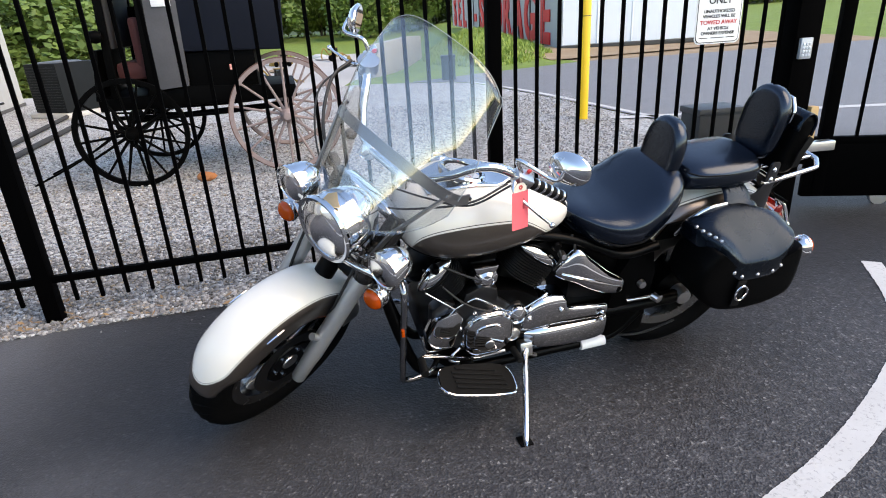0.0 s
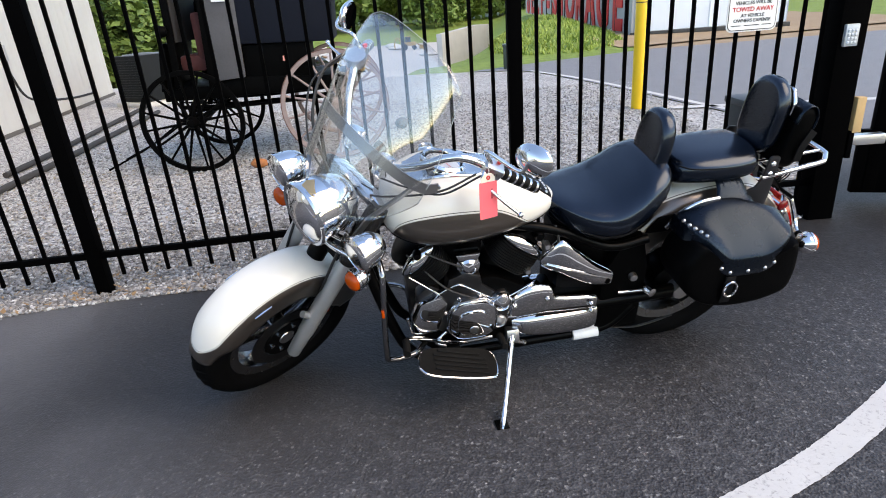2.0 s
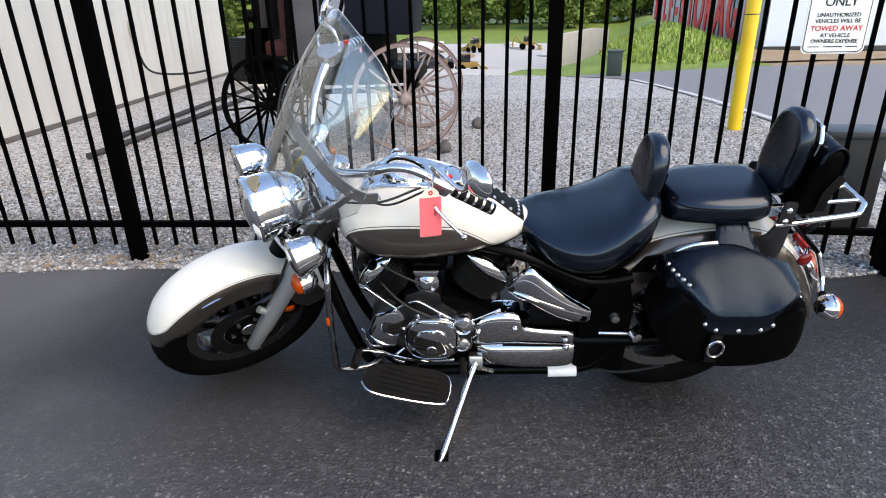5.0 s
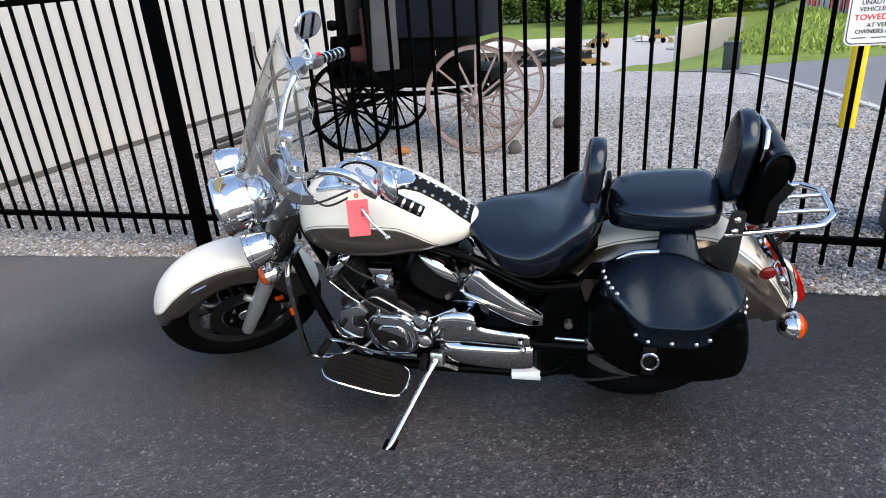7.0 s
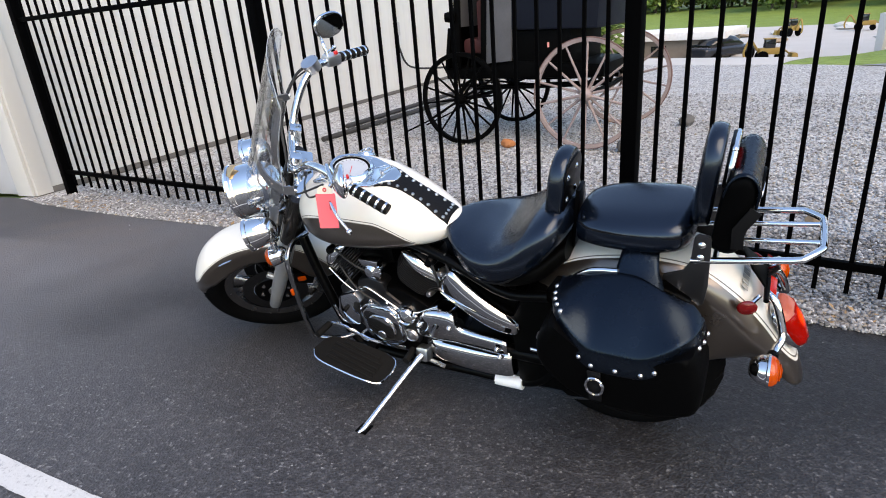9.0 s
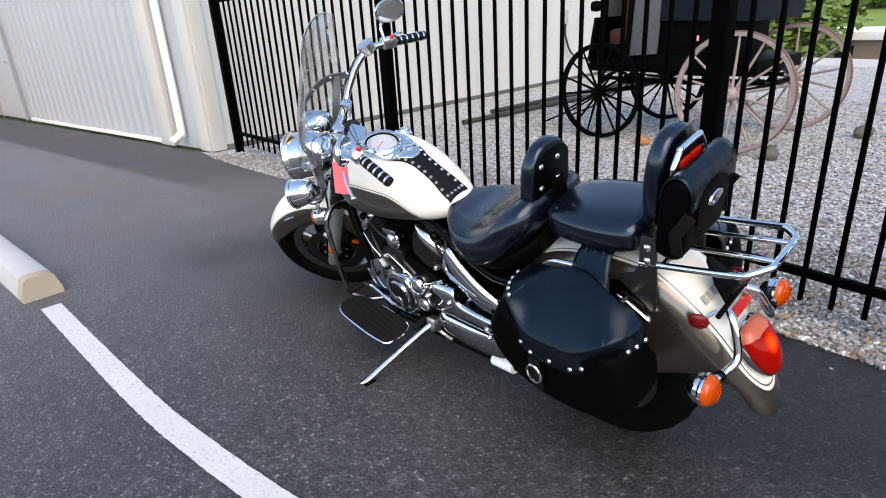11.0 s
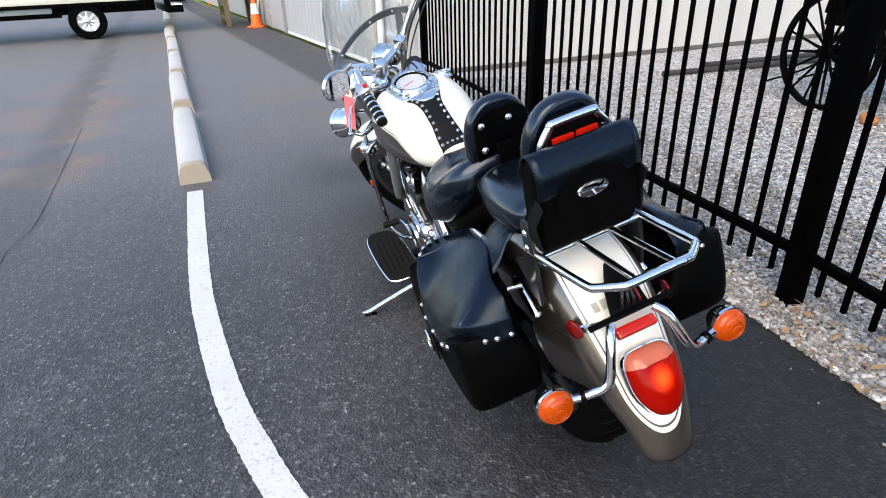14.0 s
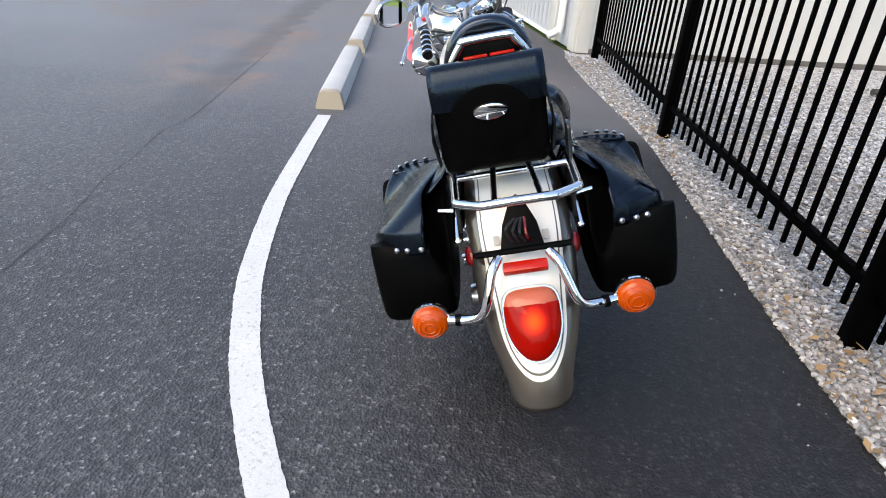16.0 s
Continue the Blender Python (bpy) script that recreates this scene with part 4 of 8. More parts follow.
            put("disc_bolt", me, disc, (ST if xf is turned else Matrix()) @ mm)
    return body


wheel("front_wheel", FAX, 0.130, 0.212, turned, (1, -1), 0.325)
wheel("rear_wheel", V(RX, 0, AZ), 0.170, 0.200, lambda b: b, (-1,), 0.315)
part("rear_hub_drum", lathe([(0.0, -0.10), (0.06, -0.10), (0.085, -0.085), (0.09, -0.06), (0.09, 0.06), (0.085, 0.085), (0.06, 0.10), (0.0, 0.10)], 32, Matrix.Translation((RX, 0, AZ)) @ SIDEWAYS), BLACK, bike)


def fender(centre, r_of, half, depth_of, a0, a1, n=64, m=33, flare=0.0):
    """A valanced mudguard: angle from straight ahead, going up and back."""
    rings = []
    for i in range(n):
        t = i / (n - 1)
        a = radians(a0 + (a1 - a0) * t)
        rad = V(math.cos(a), 0, math.sin(a))
        r, h, dep = r_of(t), half(t), depth_of(t)
        ring = []
        crown = h * 1.45
        total = crown + dep
        for j in range(m):
            s = (2 * j / (m - 1) - 1) * total
            k = abs(s)
            if k < crown:
                q = k / crown * math.pi / 2
                y, dr = h * math.sin(q) ** 0.85, -h * 0.62 * (1 - math.cos(q))
            else:
                y, dr = h + flare * (k - crown), -h * 0.62 - (k - crown)
            ring.append(centre + rad * (r + dr) + V(0, math.copysign(y, s), 0))
        rings.append(ring)
    bm = skin(rings, False, uv=True)
    return bm


def thick(ob, t):
    md = ob.modifiers.new("shell", "SOLIDIFY")
    md.thickness, md.offset = t, -1
    return ob


ffd = lambda t: 0.012 + 0.046 * ease(t, 0.0, 0.30) + 0.030 * ease(t, 0.55, 0.85) - 0.03 * ease(t, 0.9, 1.0)
front_fender = thick(fpart("front_fender", fender(FAX, lambda t: 0.335 + 0.022 * math.sin(math.pi * t), lambda t: 0.058 + 0.032 * ease(t, 0.0, 0.16), ffd, 22, 174), FRONTPAINT, label="pearl white front mudguard with taupe skirt"), 0.003)
both(lambda s: fpart("fender_badge", tube([FAX + V(math.cos(radians(a)) * r, 0.0925 * s, math.sin(radians(a)) * r) for a, r in ((70, 0.310), (76, 0.307), (82, 0.307))], [0.002, 0.004, 0.002], 6), CHROME, front_fender, "slim chrome script badge"))

# rear mudguard follows its own crown line
CROWN = [(0.34, 0.55), (0.26, 0.645), (0.16, 0.710), (0.05, 0.742), (-0.08, 0.748), (-0.18, 0.725), (-0.27, 0.655), (-0.34, 0.560), (-0.398, 0.455), (-0.431, 0.375), (-0.447, 0.320)]


def rear_fender():
    c = spline(CROWN, 60)
    rings = []
    for i in range(60):
        t = i / 59
        d = Vector((*(c[min(i + 1, 59)] - c[max(i - 1, 0)]), 0)).normalized()
        inn = V(-d.y, 0, d.x)
        if inn.dot(V(RX - c[i][0], 0, AZ - c[i][1])) < 0:
            inn = -inn
        h = 0.118 - 0.016 * ease(t, 0.55, 0.9) - 0.030 * ease(t, 0.70, 1.0)
        dep = 0.05 + 0.11 * ease(t, 0.05, 0.3) + 0.05 * ease(t, 0.45, 0.65) - 0.150 * ease(t, 0.72, 1.0)
        crown = h * 1.4
        ring = []
        for j in range(41):
            s = (2 * j / 40 - 1) * (crown + dep)
            k = abs(s)
            if k < crown:
                q = k / crown * math.pi / 2
                y, dr = h * math.sin(q) ** 0.85, h * 0.60 * (1 - math.cos(q))
            else:
                y, dr = h + 0.04 * (k - crown), h * 0.60 + (k - crown)
            back = 0.120 * (1 - math.sqrt(max(0.0, 1 - min(1.0, k / (crown * 1.10)) ** 2.0))) * ease(t, 0.66, 1.0)
            ring.append(V(c[i][0], 0, c[i][1]) + inn * dr - V(d.x, 0, d.y) * back + V(0, math.copysign(y, s), 0))
        rings.append(ring)
    return skin(rings, False, uv=True)


rf = thick(part("rear_fender", rear_fender(), REARPAINT, bike, "pearl white rear mudguard with taupe skirts"), 0.003)

# ---- fork and headlamp ----
UPF = AXIS


def fork(s):
    foot = FAX + V(0, 0.124 * s, 0) - UPF * 0.026
    lower = fpart("fork_leg", lathe([(0.0, -0.002), (0.020, 0.0), (0.024, 0.006), (0.027, 0.10), (0.030, 0.12), (0.030, 0.43), (0.0285, 0.45), (0.027, 0.46)], 24, aim(foot, UPF)), FORK, label="satin silver fork leg")
    fpart("axle_cap", lathe([(0.0, 0.0), (0.016, 0.0), (0.016, 0.014), (0.0, 0.016)], 14, aim(FAX + V(0, 0.118 * s, 0.0), V(0, s, 0))), CHROME, lower)
    fpart("caliper", box((0.10, 0.045, 0.075), FAX + V(-0.155, 0.066 * s, 0.055), Matrix.Rotation(radians(-30), 4, "Y"), 0.014), BLACK, lower, "black brake caliper")
    fpart("reflector", box((0.036, 0.008, 0.026), FAX + V(-0.155, 0.092 * s, 0.065), Matrix.Rotation(radians(-10), 4, "Y"), 0.004), AMBER, lower, "amber side reflector")
    fpart("fender_stay", tube([foot + UPF * 0.19 + V(0, 0, 0), foot + UPF * 0.205 + FWD * 0.055 - V(0, 0.012 * s, 0)], 0.013, 10), FORK, lower)
    fpart("fork_cover", lathe([(0.027, 0.45), (0.034, 0.46), (0.036, 0.48), (0.036, 0.66), (0.032, 0.70)], 24, aim(foot, UPF)), mat("dark_fork_shroud", (0.05, 0.048, 0.047), 0.25, 0.8), label="dark chrome fork shroud")


both(fork)
for k, z in ((0.42, 0), (0.66, 0)):
    c = FAX + UPF * k
    fpart("triple_clamp", box((0.075, 0.26, 0.034), c - FWD * 0.025, Matrix.Rotation(-RAKE, 4, "Y"), 0.012), BLACK if k < 0.5 else CHROME)
part("steering_head", tube([PIVOT + AXIS * 0.62, PIVOT + AXIS * 0.92], 0.034, 16), BLACK, bike)
HL = V(1.425, 0.034, 0.892)
HW = V(math.cos(radians(2)), 0, math.sin(radians(2)))
bowl = fpart("headlamp", lathe([tuple(p) for p in spline([(0.0, -0.125), (0.035, -0.121), (0.068, -0.098), (0.090, -0.055), (0.098, -0.01), (0.100, 0.03), (0.102, 0.035)], 26)] + [(0.104, 0.05), (0.098, 0.058), (0.094, 0.05), (0.09, 0.035), (0.0, 0.0)], 48, aim(HL, HW)), CHROME, label="round chrome headlamp shell")
fpart("lamp_glass", lathe([tuple(p) for p in spline([(0.096, 0.050), (0.07, 0.066), (0.035, 0.075), (0.0, 0.078)], 12)], 40, aim(HL, HW)), HEADGLASS, bowl)
fpart("rim_ring", lathe([(0.097, 0.046), (0.106, 0.044), (0.108, 0.052), (0.104, 0.060), (0.095, 0.058)], 48, aim(HL, HW), shut=True), CHROME, bowl)
fpart("lamp_bracket", tube([HL + V(-0.06, 0.07, -0.09), HL + V(-0.12, 0.0, -0.13), HL + V(-0.06, -0.07, -0.09)], 0.012, 10), CHROME, bowl)
em = prism([(-0.030, 0.012), (-0.010, 0.028), (0.012, 0.024), (0.034, 0.030), (0.022, 0.006), (0.010, -0.016), (-0.004, -0.030), (-0.014, -0.010)], -0.002, 0.002, 0.001)
em.transform(aim(HL + V(0.030, 0.0, 0.106), V(0.35, 0, 1)) @ Matrix.Rotation(radians(90), 4, "X") @ Matrix.Rotation(radians(-90), 4, "Y"))
fpart("shell_badge", em, mat("brass_badge", (0.62, 0.42, 0.22), 0.3, 0.9), bowl, "small brass winged badge")


def spot(s):
    c = V(1.410, 0.238, 0.872) if s > 0 else V(1.425, -0.152, 0.902)
    w = V(math.cos(radians(4)), 0.0, 0.0)
    shell = fpart("spot_lamp", lathe([tuple(p) for p in spline([(0.0, -0.072), (0.026, -0.068), (0.046, -0.046), (0.055, -0.01), (0.057, 0.012)], 18)] + [(0.061, 0.014), (0.062, 0.026), (0.056, 0.030), (0.052, 0.022), (0.0, 0.012)], 36, aim(c, w)), CHROME, label="chrome auxiliary lamp")
    fpart("spot_glass", lathe([tuple(p) for p in spline([(0.054, 0.026), (0.038, 0.034), (0.0, 0.039)], 8)], 32, aim(c, w)), HEADGLASS, shell)
    fpart("lamp_stem", tube([c + V(0, 0, -0.055), c + V(-0.03, -0.02 * s, -0.085), c + V(-0.03, -0.10 * s, -0.095), V(1.40, 0.06 * s, 0.765)], 0.011, 10), CHROME, shell)
    f = V(1.420, 0.222 if s > 0 else -0.190, 0.708 if s > 0 else 0.735)
    blink = fpart("front_indicator", lathe([tuple(p) for p in spline([(0.0, -0.048), (0.018, -0.045), (0.033, -0.025), (0.037, 0.0)], 12)] + [(0.039, 0.003), (0.039, 0.010), (0.034, 0.012), (0.0, 0.010)], 28, aim(f, V(1, 0, 0))), CHROME, label="chrome indicator with amber lens")
    fpart("lens", lathe([tuple(p) for p in spline([(0.035, 0.011), (0.031, 0.024), (0.018, 0.033), (0.0, 0.036)], 10)], 28, aim(f, V(1, 0, 0))), AMBER, blink)
    fpart("indicator_stem", tube([f + V(-0.015, 0, 0.03), f + V(-0.02, -0.02 * s, 0.07), c + V(-0.03, -0.05 * s, -0.09)], 0.009, 10), CHROME, blink)


both(spot)
fpart("lamp_bar", tube([V(1.40, 0.20, 0.775), V(1.43, 0.08, 0.765), V(1.43, -0.08, 0.765), V(1.40, -0.20, 0.775)], 0.012, 12), CHROME)

# ---- handlebar ----
bars = fpart("handlebar", tube([V(0.900, 0.438, 1.014), V(0.990, 0.360, 1.066), V(1.062, 0.288, 1.106), V(1.112, 0.240, 1.098), V(1.168, 0.185, 1.050), V(1.212, 0.10, 0.998), V(1.218, 0.0, 0.988),
                                V(1.212, -0.10, 0.998), V(1.168, -0.165, 1.050), V(1.112, -0.215, 1.098), V(1.062, -0.262, 1.106), V(0.990, -0.330, 1.066), V(0.900, -0.405, 1.014)], 0.0135, 14, 90), CHROME, label="wide pulled-back chrome handlebar")


def grips(s):
    a, b = V(0.894, 0.442 if s > 0 else -0.409, 1.012), V(0.988, 0.362 if s > 0 else -0.331, 1.066)
    d = (b - a).normalized()
    g = fpart("grip", lathe([(0.0, 0.0), (0.017, 0.0), (0.018, 0.004), (0.018, 0.128), (0.016, 0.132)], 20, aim(a, d)), GUM, label="black rubber grip with chrome rings")
    for k in range(5):
        fpart("grip_ring", lathe([(0.0170, 0.0), (0.0195, 0.001), (0.0195, 0.008), (0.0170, 0.009)], 20, aim(a + d * (0.008 + 0.026 * k), d), shut=True), CHROME, g)
    fpart("switch_box", box((0.062, 0.042, 0.046), b + d * 0.035, aim((0, 0, 0), d) @ Matrix.Rotation(radians(90), 4, "Y"), 0.010), STEEL, bars, "satin switch housing")
    fpart("kill_switch", box((0.016, 0.010, 0.012), b + d * 0.030 + V(-0.02, 0, 0.022), None, 0.003), mat("switch_red", (0.6, 0.02, 0.02), 0.4), bars)
    # lever
    tip = ST.inverted() @ V(0.79, 0.312, 0.867)
    tip.y *= s
    l0 = b + d * 0.045 + V(0.022, 0.0, 0.0)
    fpart("lever", tube([l0, l0 + V(0.02, 0.022 * s, -0.016), (l0 + tip) / 2 + V(0.018, 0.016 * s, -0.004), tip], [0.008, 0.0065, 0.005, 0.0045], 10), CHROME, bars, "chrome control lever")
    fpart("lever_ball", lathe([tuple(q) for q in spline([(0.0, -0.009), (0.0065, -0.0065), (0.009, 0.0), (0.0065, 0.0065), (0.0, 0.009)], 11)], 14, aim(tip, V(0, 0, 1))), CHROME, bars)
    if s < 0:
        fpart("fluid_reservoir", lathe([(0.0, -0.030), (0.026, -0.024), (0.032, -0.018), (0.032, 0.010), (0.034, 0.014), (0.034, 0.018), (0.0, 0.021)], 28, aim(V(1.078, -0.248, 1.122), V(0.1, 0, 1))), STEEL, bars, "round satin fluid reservoir")
    # mirror: its face looks at the rider
    m0 = ST @ (b + d * 0.045 + V(0, 0, 0.02))
    mc = V(1.213, -0.364, 1.305) if s < 0 else V(0.760, 0.310, 1.042)
    face = (V(0.33, 0.0, 1.20 if s < 0 else 0.98) - mc).normalized()
    pose_m = Matrix.Translation(mc) @ face.to_track_quat("-X", "Z").to_matrix().to_4x4()
    head = loft([(-0.010, 0, 0, 0.060, 0.042, 0.042, 2.2), (-0.003, 0, 0, 0.064, 0.046, 0.046, 2.2), (0.006, 0, 0, 0.058, 0.041, 0.041, 2.2), (0.018, 0, 0, 0.038, 0.027, 0.027, 2.1), (0.026, 0, 0, 0.004, 0.003, 0.003, 2)], 18, 32)
    head.transform(pose_m)
    mir = part("mirror", head, CHROME, bike, "oval chrome mirror on a curved stem")
    gl = loft([(-0.0122, 0, 0, 0.055, 0.037, 0.037, 2.2), (-0.0116, 0, 0, 0.055, 0.037, 0.037, 2.2)], 2, 32)
    gl.transform(pose_m)
    part("mirror_glass", gl, MIRROR, mir)
    back = mc - face * 0.022
    part("mirror_stem", tube([m0, m0 + V(0.015, 0.01 * s, 0.045), back + V(0.02, -0.02 * s, -0.035), back], 0.0065, 10), CHROME, mir)


both(grips)
both(lambda s: fpart("bar_riser", box((0.045, 0.042, 0.075), V(1.21, 0.075 * s, 0.985), Matrix.Rotation(-RAKE, 4, "Y"), 0.010), CHROME))
part("upper_yoke_cover", lathe([(0.0, 0.0), (0.03, 0.0), (0.034, 0.012), (0.02, 0.026), (0.0, 0.03)], 24, aim(PIVOT + AXIS * 0.93, AXIS)), CHROME, bike)
# cables
for pts, r in (([V(1.07, -0.33, 1.085), V(1.17, -0.31, 1.06), V(1.27, -0.22, 0.97), V(1.30, -0.09, 0.86)], 0.0055), ([V(1.05, -0.335, 1.07), V(1.20, -0.33, 1.02), V(1.30, -0.20, 0.90), V(1.29, -0.06, 0.80)], 0.0034),
               ([V(1.07, 0.33, 1.085), V(1.18, 0.29, 1.04), V(1.26, 0.16, 0.95), V(1.25, 0.05, 0.85)], 0.0034), ([V(1.05, 0.335, 1.07), V(1.15, 0.28, 1.00), V(1.19, 0.16, 0.95), V(1.20, 0.05, 0.90)], 0.0034),
               ([V(1.38, 0.11, 0.80), V(1.46, 0.11, 0.62), V(1.52, 0.10, 0.45), V(1.53, 0.085, 0.38)], 0.005), ([V(1.38, -0.11, 0.80), V(1.46, -0.11, 0.62), V(1.52, -0.10, 0.45), V(1.53, -0.085, 0.38)], 0.005)):
    fpart("control_cable", tube(pts, r, 8, 24), CABLE)

# ---- windscreen ----
def screen_at(u, v):
    """u across -1..1, v up 0..1."""
    u *= 1 - 0.13 * ease(v, 0.55, 1.0)
    top = 1.412 - 0.065 * u * u - 0.055 * u ** 4
    low = 0.925 + 0.09 * u * u
    z = low + (top - low) * v
    w = 0.212 + 0.030 * math.sin(math.pi * min(1, max(0, (z - 0.88) / 0.5)))
    return V(1.462 - (z - 0.90) * 0.70 - (0.085 + 0.33 * max(0, 1.2 - z)) * u * u, 0.036 + w * math.sin(u * 1.25) / math.sin(1.25), z - 0.012)


wind = fpart("windscreen", skin([[screen_at(-1 + 2 * i / 40, j / 24) for j in range(25)] for i in range(41)], False), GLASS, label="tall clear acrylic windscreen")
wind.visible_shadow = False
thick(wind, 0.003)
edge_pts = [screen_at(-1 + 2 * i / 20, 1.0) for i in range(21)]
fpart("screen_edge", tube([screen_at(-1, j / 6) for j in range(7)] + edge_pts[1:-1] + [screen_at(1, 1 - j / 6) for j in range(7)], 0.0008, 5, 120), mat("screen_edge_grey", (0.42, 0.44, 0.44), 0.4), wind)


def strip(pts, w, t, up):
    rings = []
    for i, p in enumerate(pts):
        d = (pts[min(i + 1, len(pts) - 1)] - pts[max(i - 1, 0)]).normalized()
        n = d.cross(up).normalized()
        b = n.cross(d).normalized()
        rings.append([p + b * w / 2 + n * t / 2, p + b * w / 2 - n * t / 2, p - b * w / 2 - n * t / 2, p - b * w / 2 + n * t / 2])
    return skin(rings, True, True)


def band_v(u):
    top, low = screen_at(u, 1).z, screen_at(u, 0).z
    return (1.120 - 0.055 * u * u - low) / (top - low)


band = [screen_at(-1 + 2 * i / 24, band_v(-1 + 2 * i / 24)) + V(-0.006, 0, 0) for i in range(25)]
band = [band[0] + V(-0.012, -0.004, 0)] + band + [band[-1] + V(-0.030, 0.010, -0.004)]
holder = fpart("screen_band", strip(band, 0.032, 0.005, V(-0.57, 0, 0.82)), mat("dark_satin_bracket", (0.20, 0.20, 0.205), 0.30, 0.75), label="curved black screen bracket", sharp=60)
me = mesh_of("screen_bolt", lathe([(0.0, 0.006), (0.006, 0.004), (0.0075, 0.0), (0.0, 0.0)], 10), CHROME)
for i in (0, 4, 9, 17, 22, 26):
    put("screen_bolt", me, holder, ST @ aim(band[i] + V(-0.003, 0, 0), V(-1, 0, 0)))
both(lambda s: fpart("screen_stay", strip([band[-4 if s > 0 else 3] + V(-0.01, 0, 0), V(1.33, 0.165 * s, 0.90), V(1.385, 0.135 * s, 0.775)], 0.032, 0.006, V(1, 0, 0.6)), bpy.data.materials["dark_satin_bracket"], holder))

# ---- tank ----
TANK = [(0.578, 0.008, 0.742, 0.020, 0.010, 0.018, 2.2), (0.592, 0.008, 0.742, 0.050, 0.022, 0.036, 2.2), (0.63, 0.008, 0.740, 0.088, 0.048, 0.056, 2.2), (0.70, 0.008, 0.738, 0.126, 0.100, 0.068, 2.2), (0.80, 0.008, 0.738, 0.160, 0.155, 0.078, 2.25), (0.91, 0.008, 0.742, 0.184, 0.182, 0.086, 2.3),
        (1.02, 0.008, 0.750, 0.190, 0.178, 0.088, 2.35), (1.10, 0.008, 0.760, 0.172, 0.148, 0.084, 2.35), (1.155, 0.008, 0.770, 0.135, 0.105, 0.070, 2.3), (1.182, 0.008, 0.775, 0.085, 0.062, 0.050, 2.2), (1.192, 0.008, 0.776, 0.020, 0.015, 0.015, 2.2)]
def valley(x, y):
    """How far the tank's back sinks between its two shoulders, where the console lies."""
    return 0.030 * (1 - ease(abs(y - 0.018), 0.045, 0.105)) * ease(x, 0.80, 0.90) * (1 - ease(x, 1.06, 1.15))


tank_bm = loft(TANK, 90, 72)
for v in tank_bm.verts:
    if v.co.z > 0.80:
        v.co.z -= valley(v.co.x, v.co.y)
tank = part("fuel_tank", tank_bm, TANKPAINT, bike, "teardrop tank, pearl white over taupe")
TX = spline(TANK, 200)


def tank_z(x, y):
    k = min(range(200), key=lambda i: abs(TX[i][0] - x))
    _, _, cz, hy, up, _, p = TX[k]
    q = min(0.999, abs(y - 0.008) / hy)
    return cz + up * (1 - q ** p) ** (1 / p) - valley(x, y)


part("tank_seam", tube([V(x, math.copysign(1, s) * hy * 0.80, cz - dn * 0.93 * 0.8) for s in (1,) for x, _, cz, hy, up, dn, p in spline(TANK[1:-1], 20)], 0.004, 6), BLACK, tank)


def on_tank(outline, lift, n=40, m=15):
    """A sheet lying on the tank; outline(x) gives the half width."""
    rings = []
    for x in np.linspace(*outline[0], n):
        w = outline[1](x)
        rings.append([V(x, 0.018 + w * (2 * j / (m - 1) - 1), tank_z(x, 0.018 + w * (2 * j / (m - 1) - 1)) + lift) for j in range(m)])
    return skin(rings, False)


def strap_half(x):
    """Half the strap's width: broad at the saddle, narrow, then forked round the console."""
    return 0.046 - 0.008 * ease(x, 0.62, 0.70) + 0.026 * ease(x, 0.745, 0.86)


strap = thick(part("tank_strap", on_tank(((0.600, 0.90), strap_half), 0.004), STRAP, bike, "black leather tank strap with chrome studs"), 0.003)
stud = mesh_of("stud", lathe([(0.0, 0.0045), (0.003, 0.004), (0.0052, 0.0015), (0.0056, 0.0)], 10), STEEL)
for i in range(11):
    x = 0.618 + i * 0.0255
    w = strap_half(x) - 0.010
    for s in (1, -1):
        put("stud", stud, strap, aim((x, 0.018 + w * s, tank_z(x, 0.018 + w * s) + 0.004), (-0.45, 0.15 * s, 1)) @ Matrix.Scale(1.2, 4))
for y in (0.0, 0.018, 0.036):
    put("stud", stud, strap, aim((0.615, y, tank_z(0.615, y) + 0.004), (-0.7, 0, 1)))
con = part("console", on_tank(((0.780, 1.10), lambda x: 0.002 + 0.086 * math.sin(math.pi * min(1, max(0, (x - 0.775) / 0.44)) ** 0.85) ** 0.7), 0.010), CHROME, bike, "chrome teardrop instrument console")
thick(con, 0.012)
DIAL = aim((0.972, 0.018, tank_z(0.972, 0.018) + 0.008), (-0.30, 0, 1))
part("dial_rim", lathe([(0.060, 0.0), (0.078, 0.0), (0.079, 0.016), (0.073, 0.024), (0.064, 0.022), (0.061, 0.012)], 48, DIAL, shut=True), CHROME, con)
part("dial_black_ring", lathe([(0.056, 0.012), (0.065, 0.020), (0.066, 0.0205), (0.062, 0.013)], 48, DIAL, shut=True), PLASTIC, con)
part("dial_face", lathe([(0.0, 0.013), (0.060, 0.013), (0.060, 0.010), (0.0, 0.010)], 40, DIAL), mat("dial_silver", (0.50, 0.52, 0.54), 0.35, 0.3), con, "pale speedometer face")
tick = mesh_of("dial_tick", box((0.0016, 0.009, 0.0008)), SIGNK)
for k in range(15):
    a = radians(-120 + 240 * k / 14)
    put("dial_tick", tick, con, DIAL @ Matrix.Rotation(a, 4, "Z") @ Matrix.Translation((0.0, 0.049, 0.0138)))
part("needle", prism([(-0.0015, -0.008), (0.0015, -0.008), (0.0006, 0.042), (-0.0006, 0.042)], 0.0142, 0.0152, m=DIAL @ Matrix.Rotation(radians(115), 4, "Z") @ Matrix.Rotation(radians(-90), 4, "X") @ Matrix.Scale(-1, 4, (0, 1, 0))), SIGNR, con)
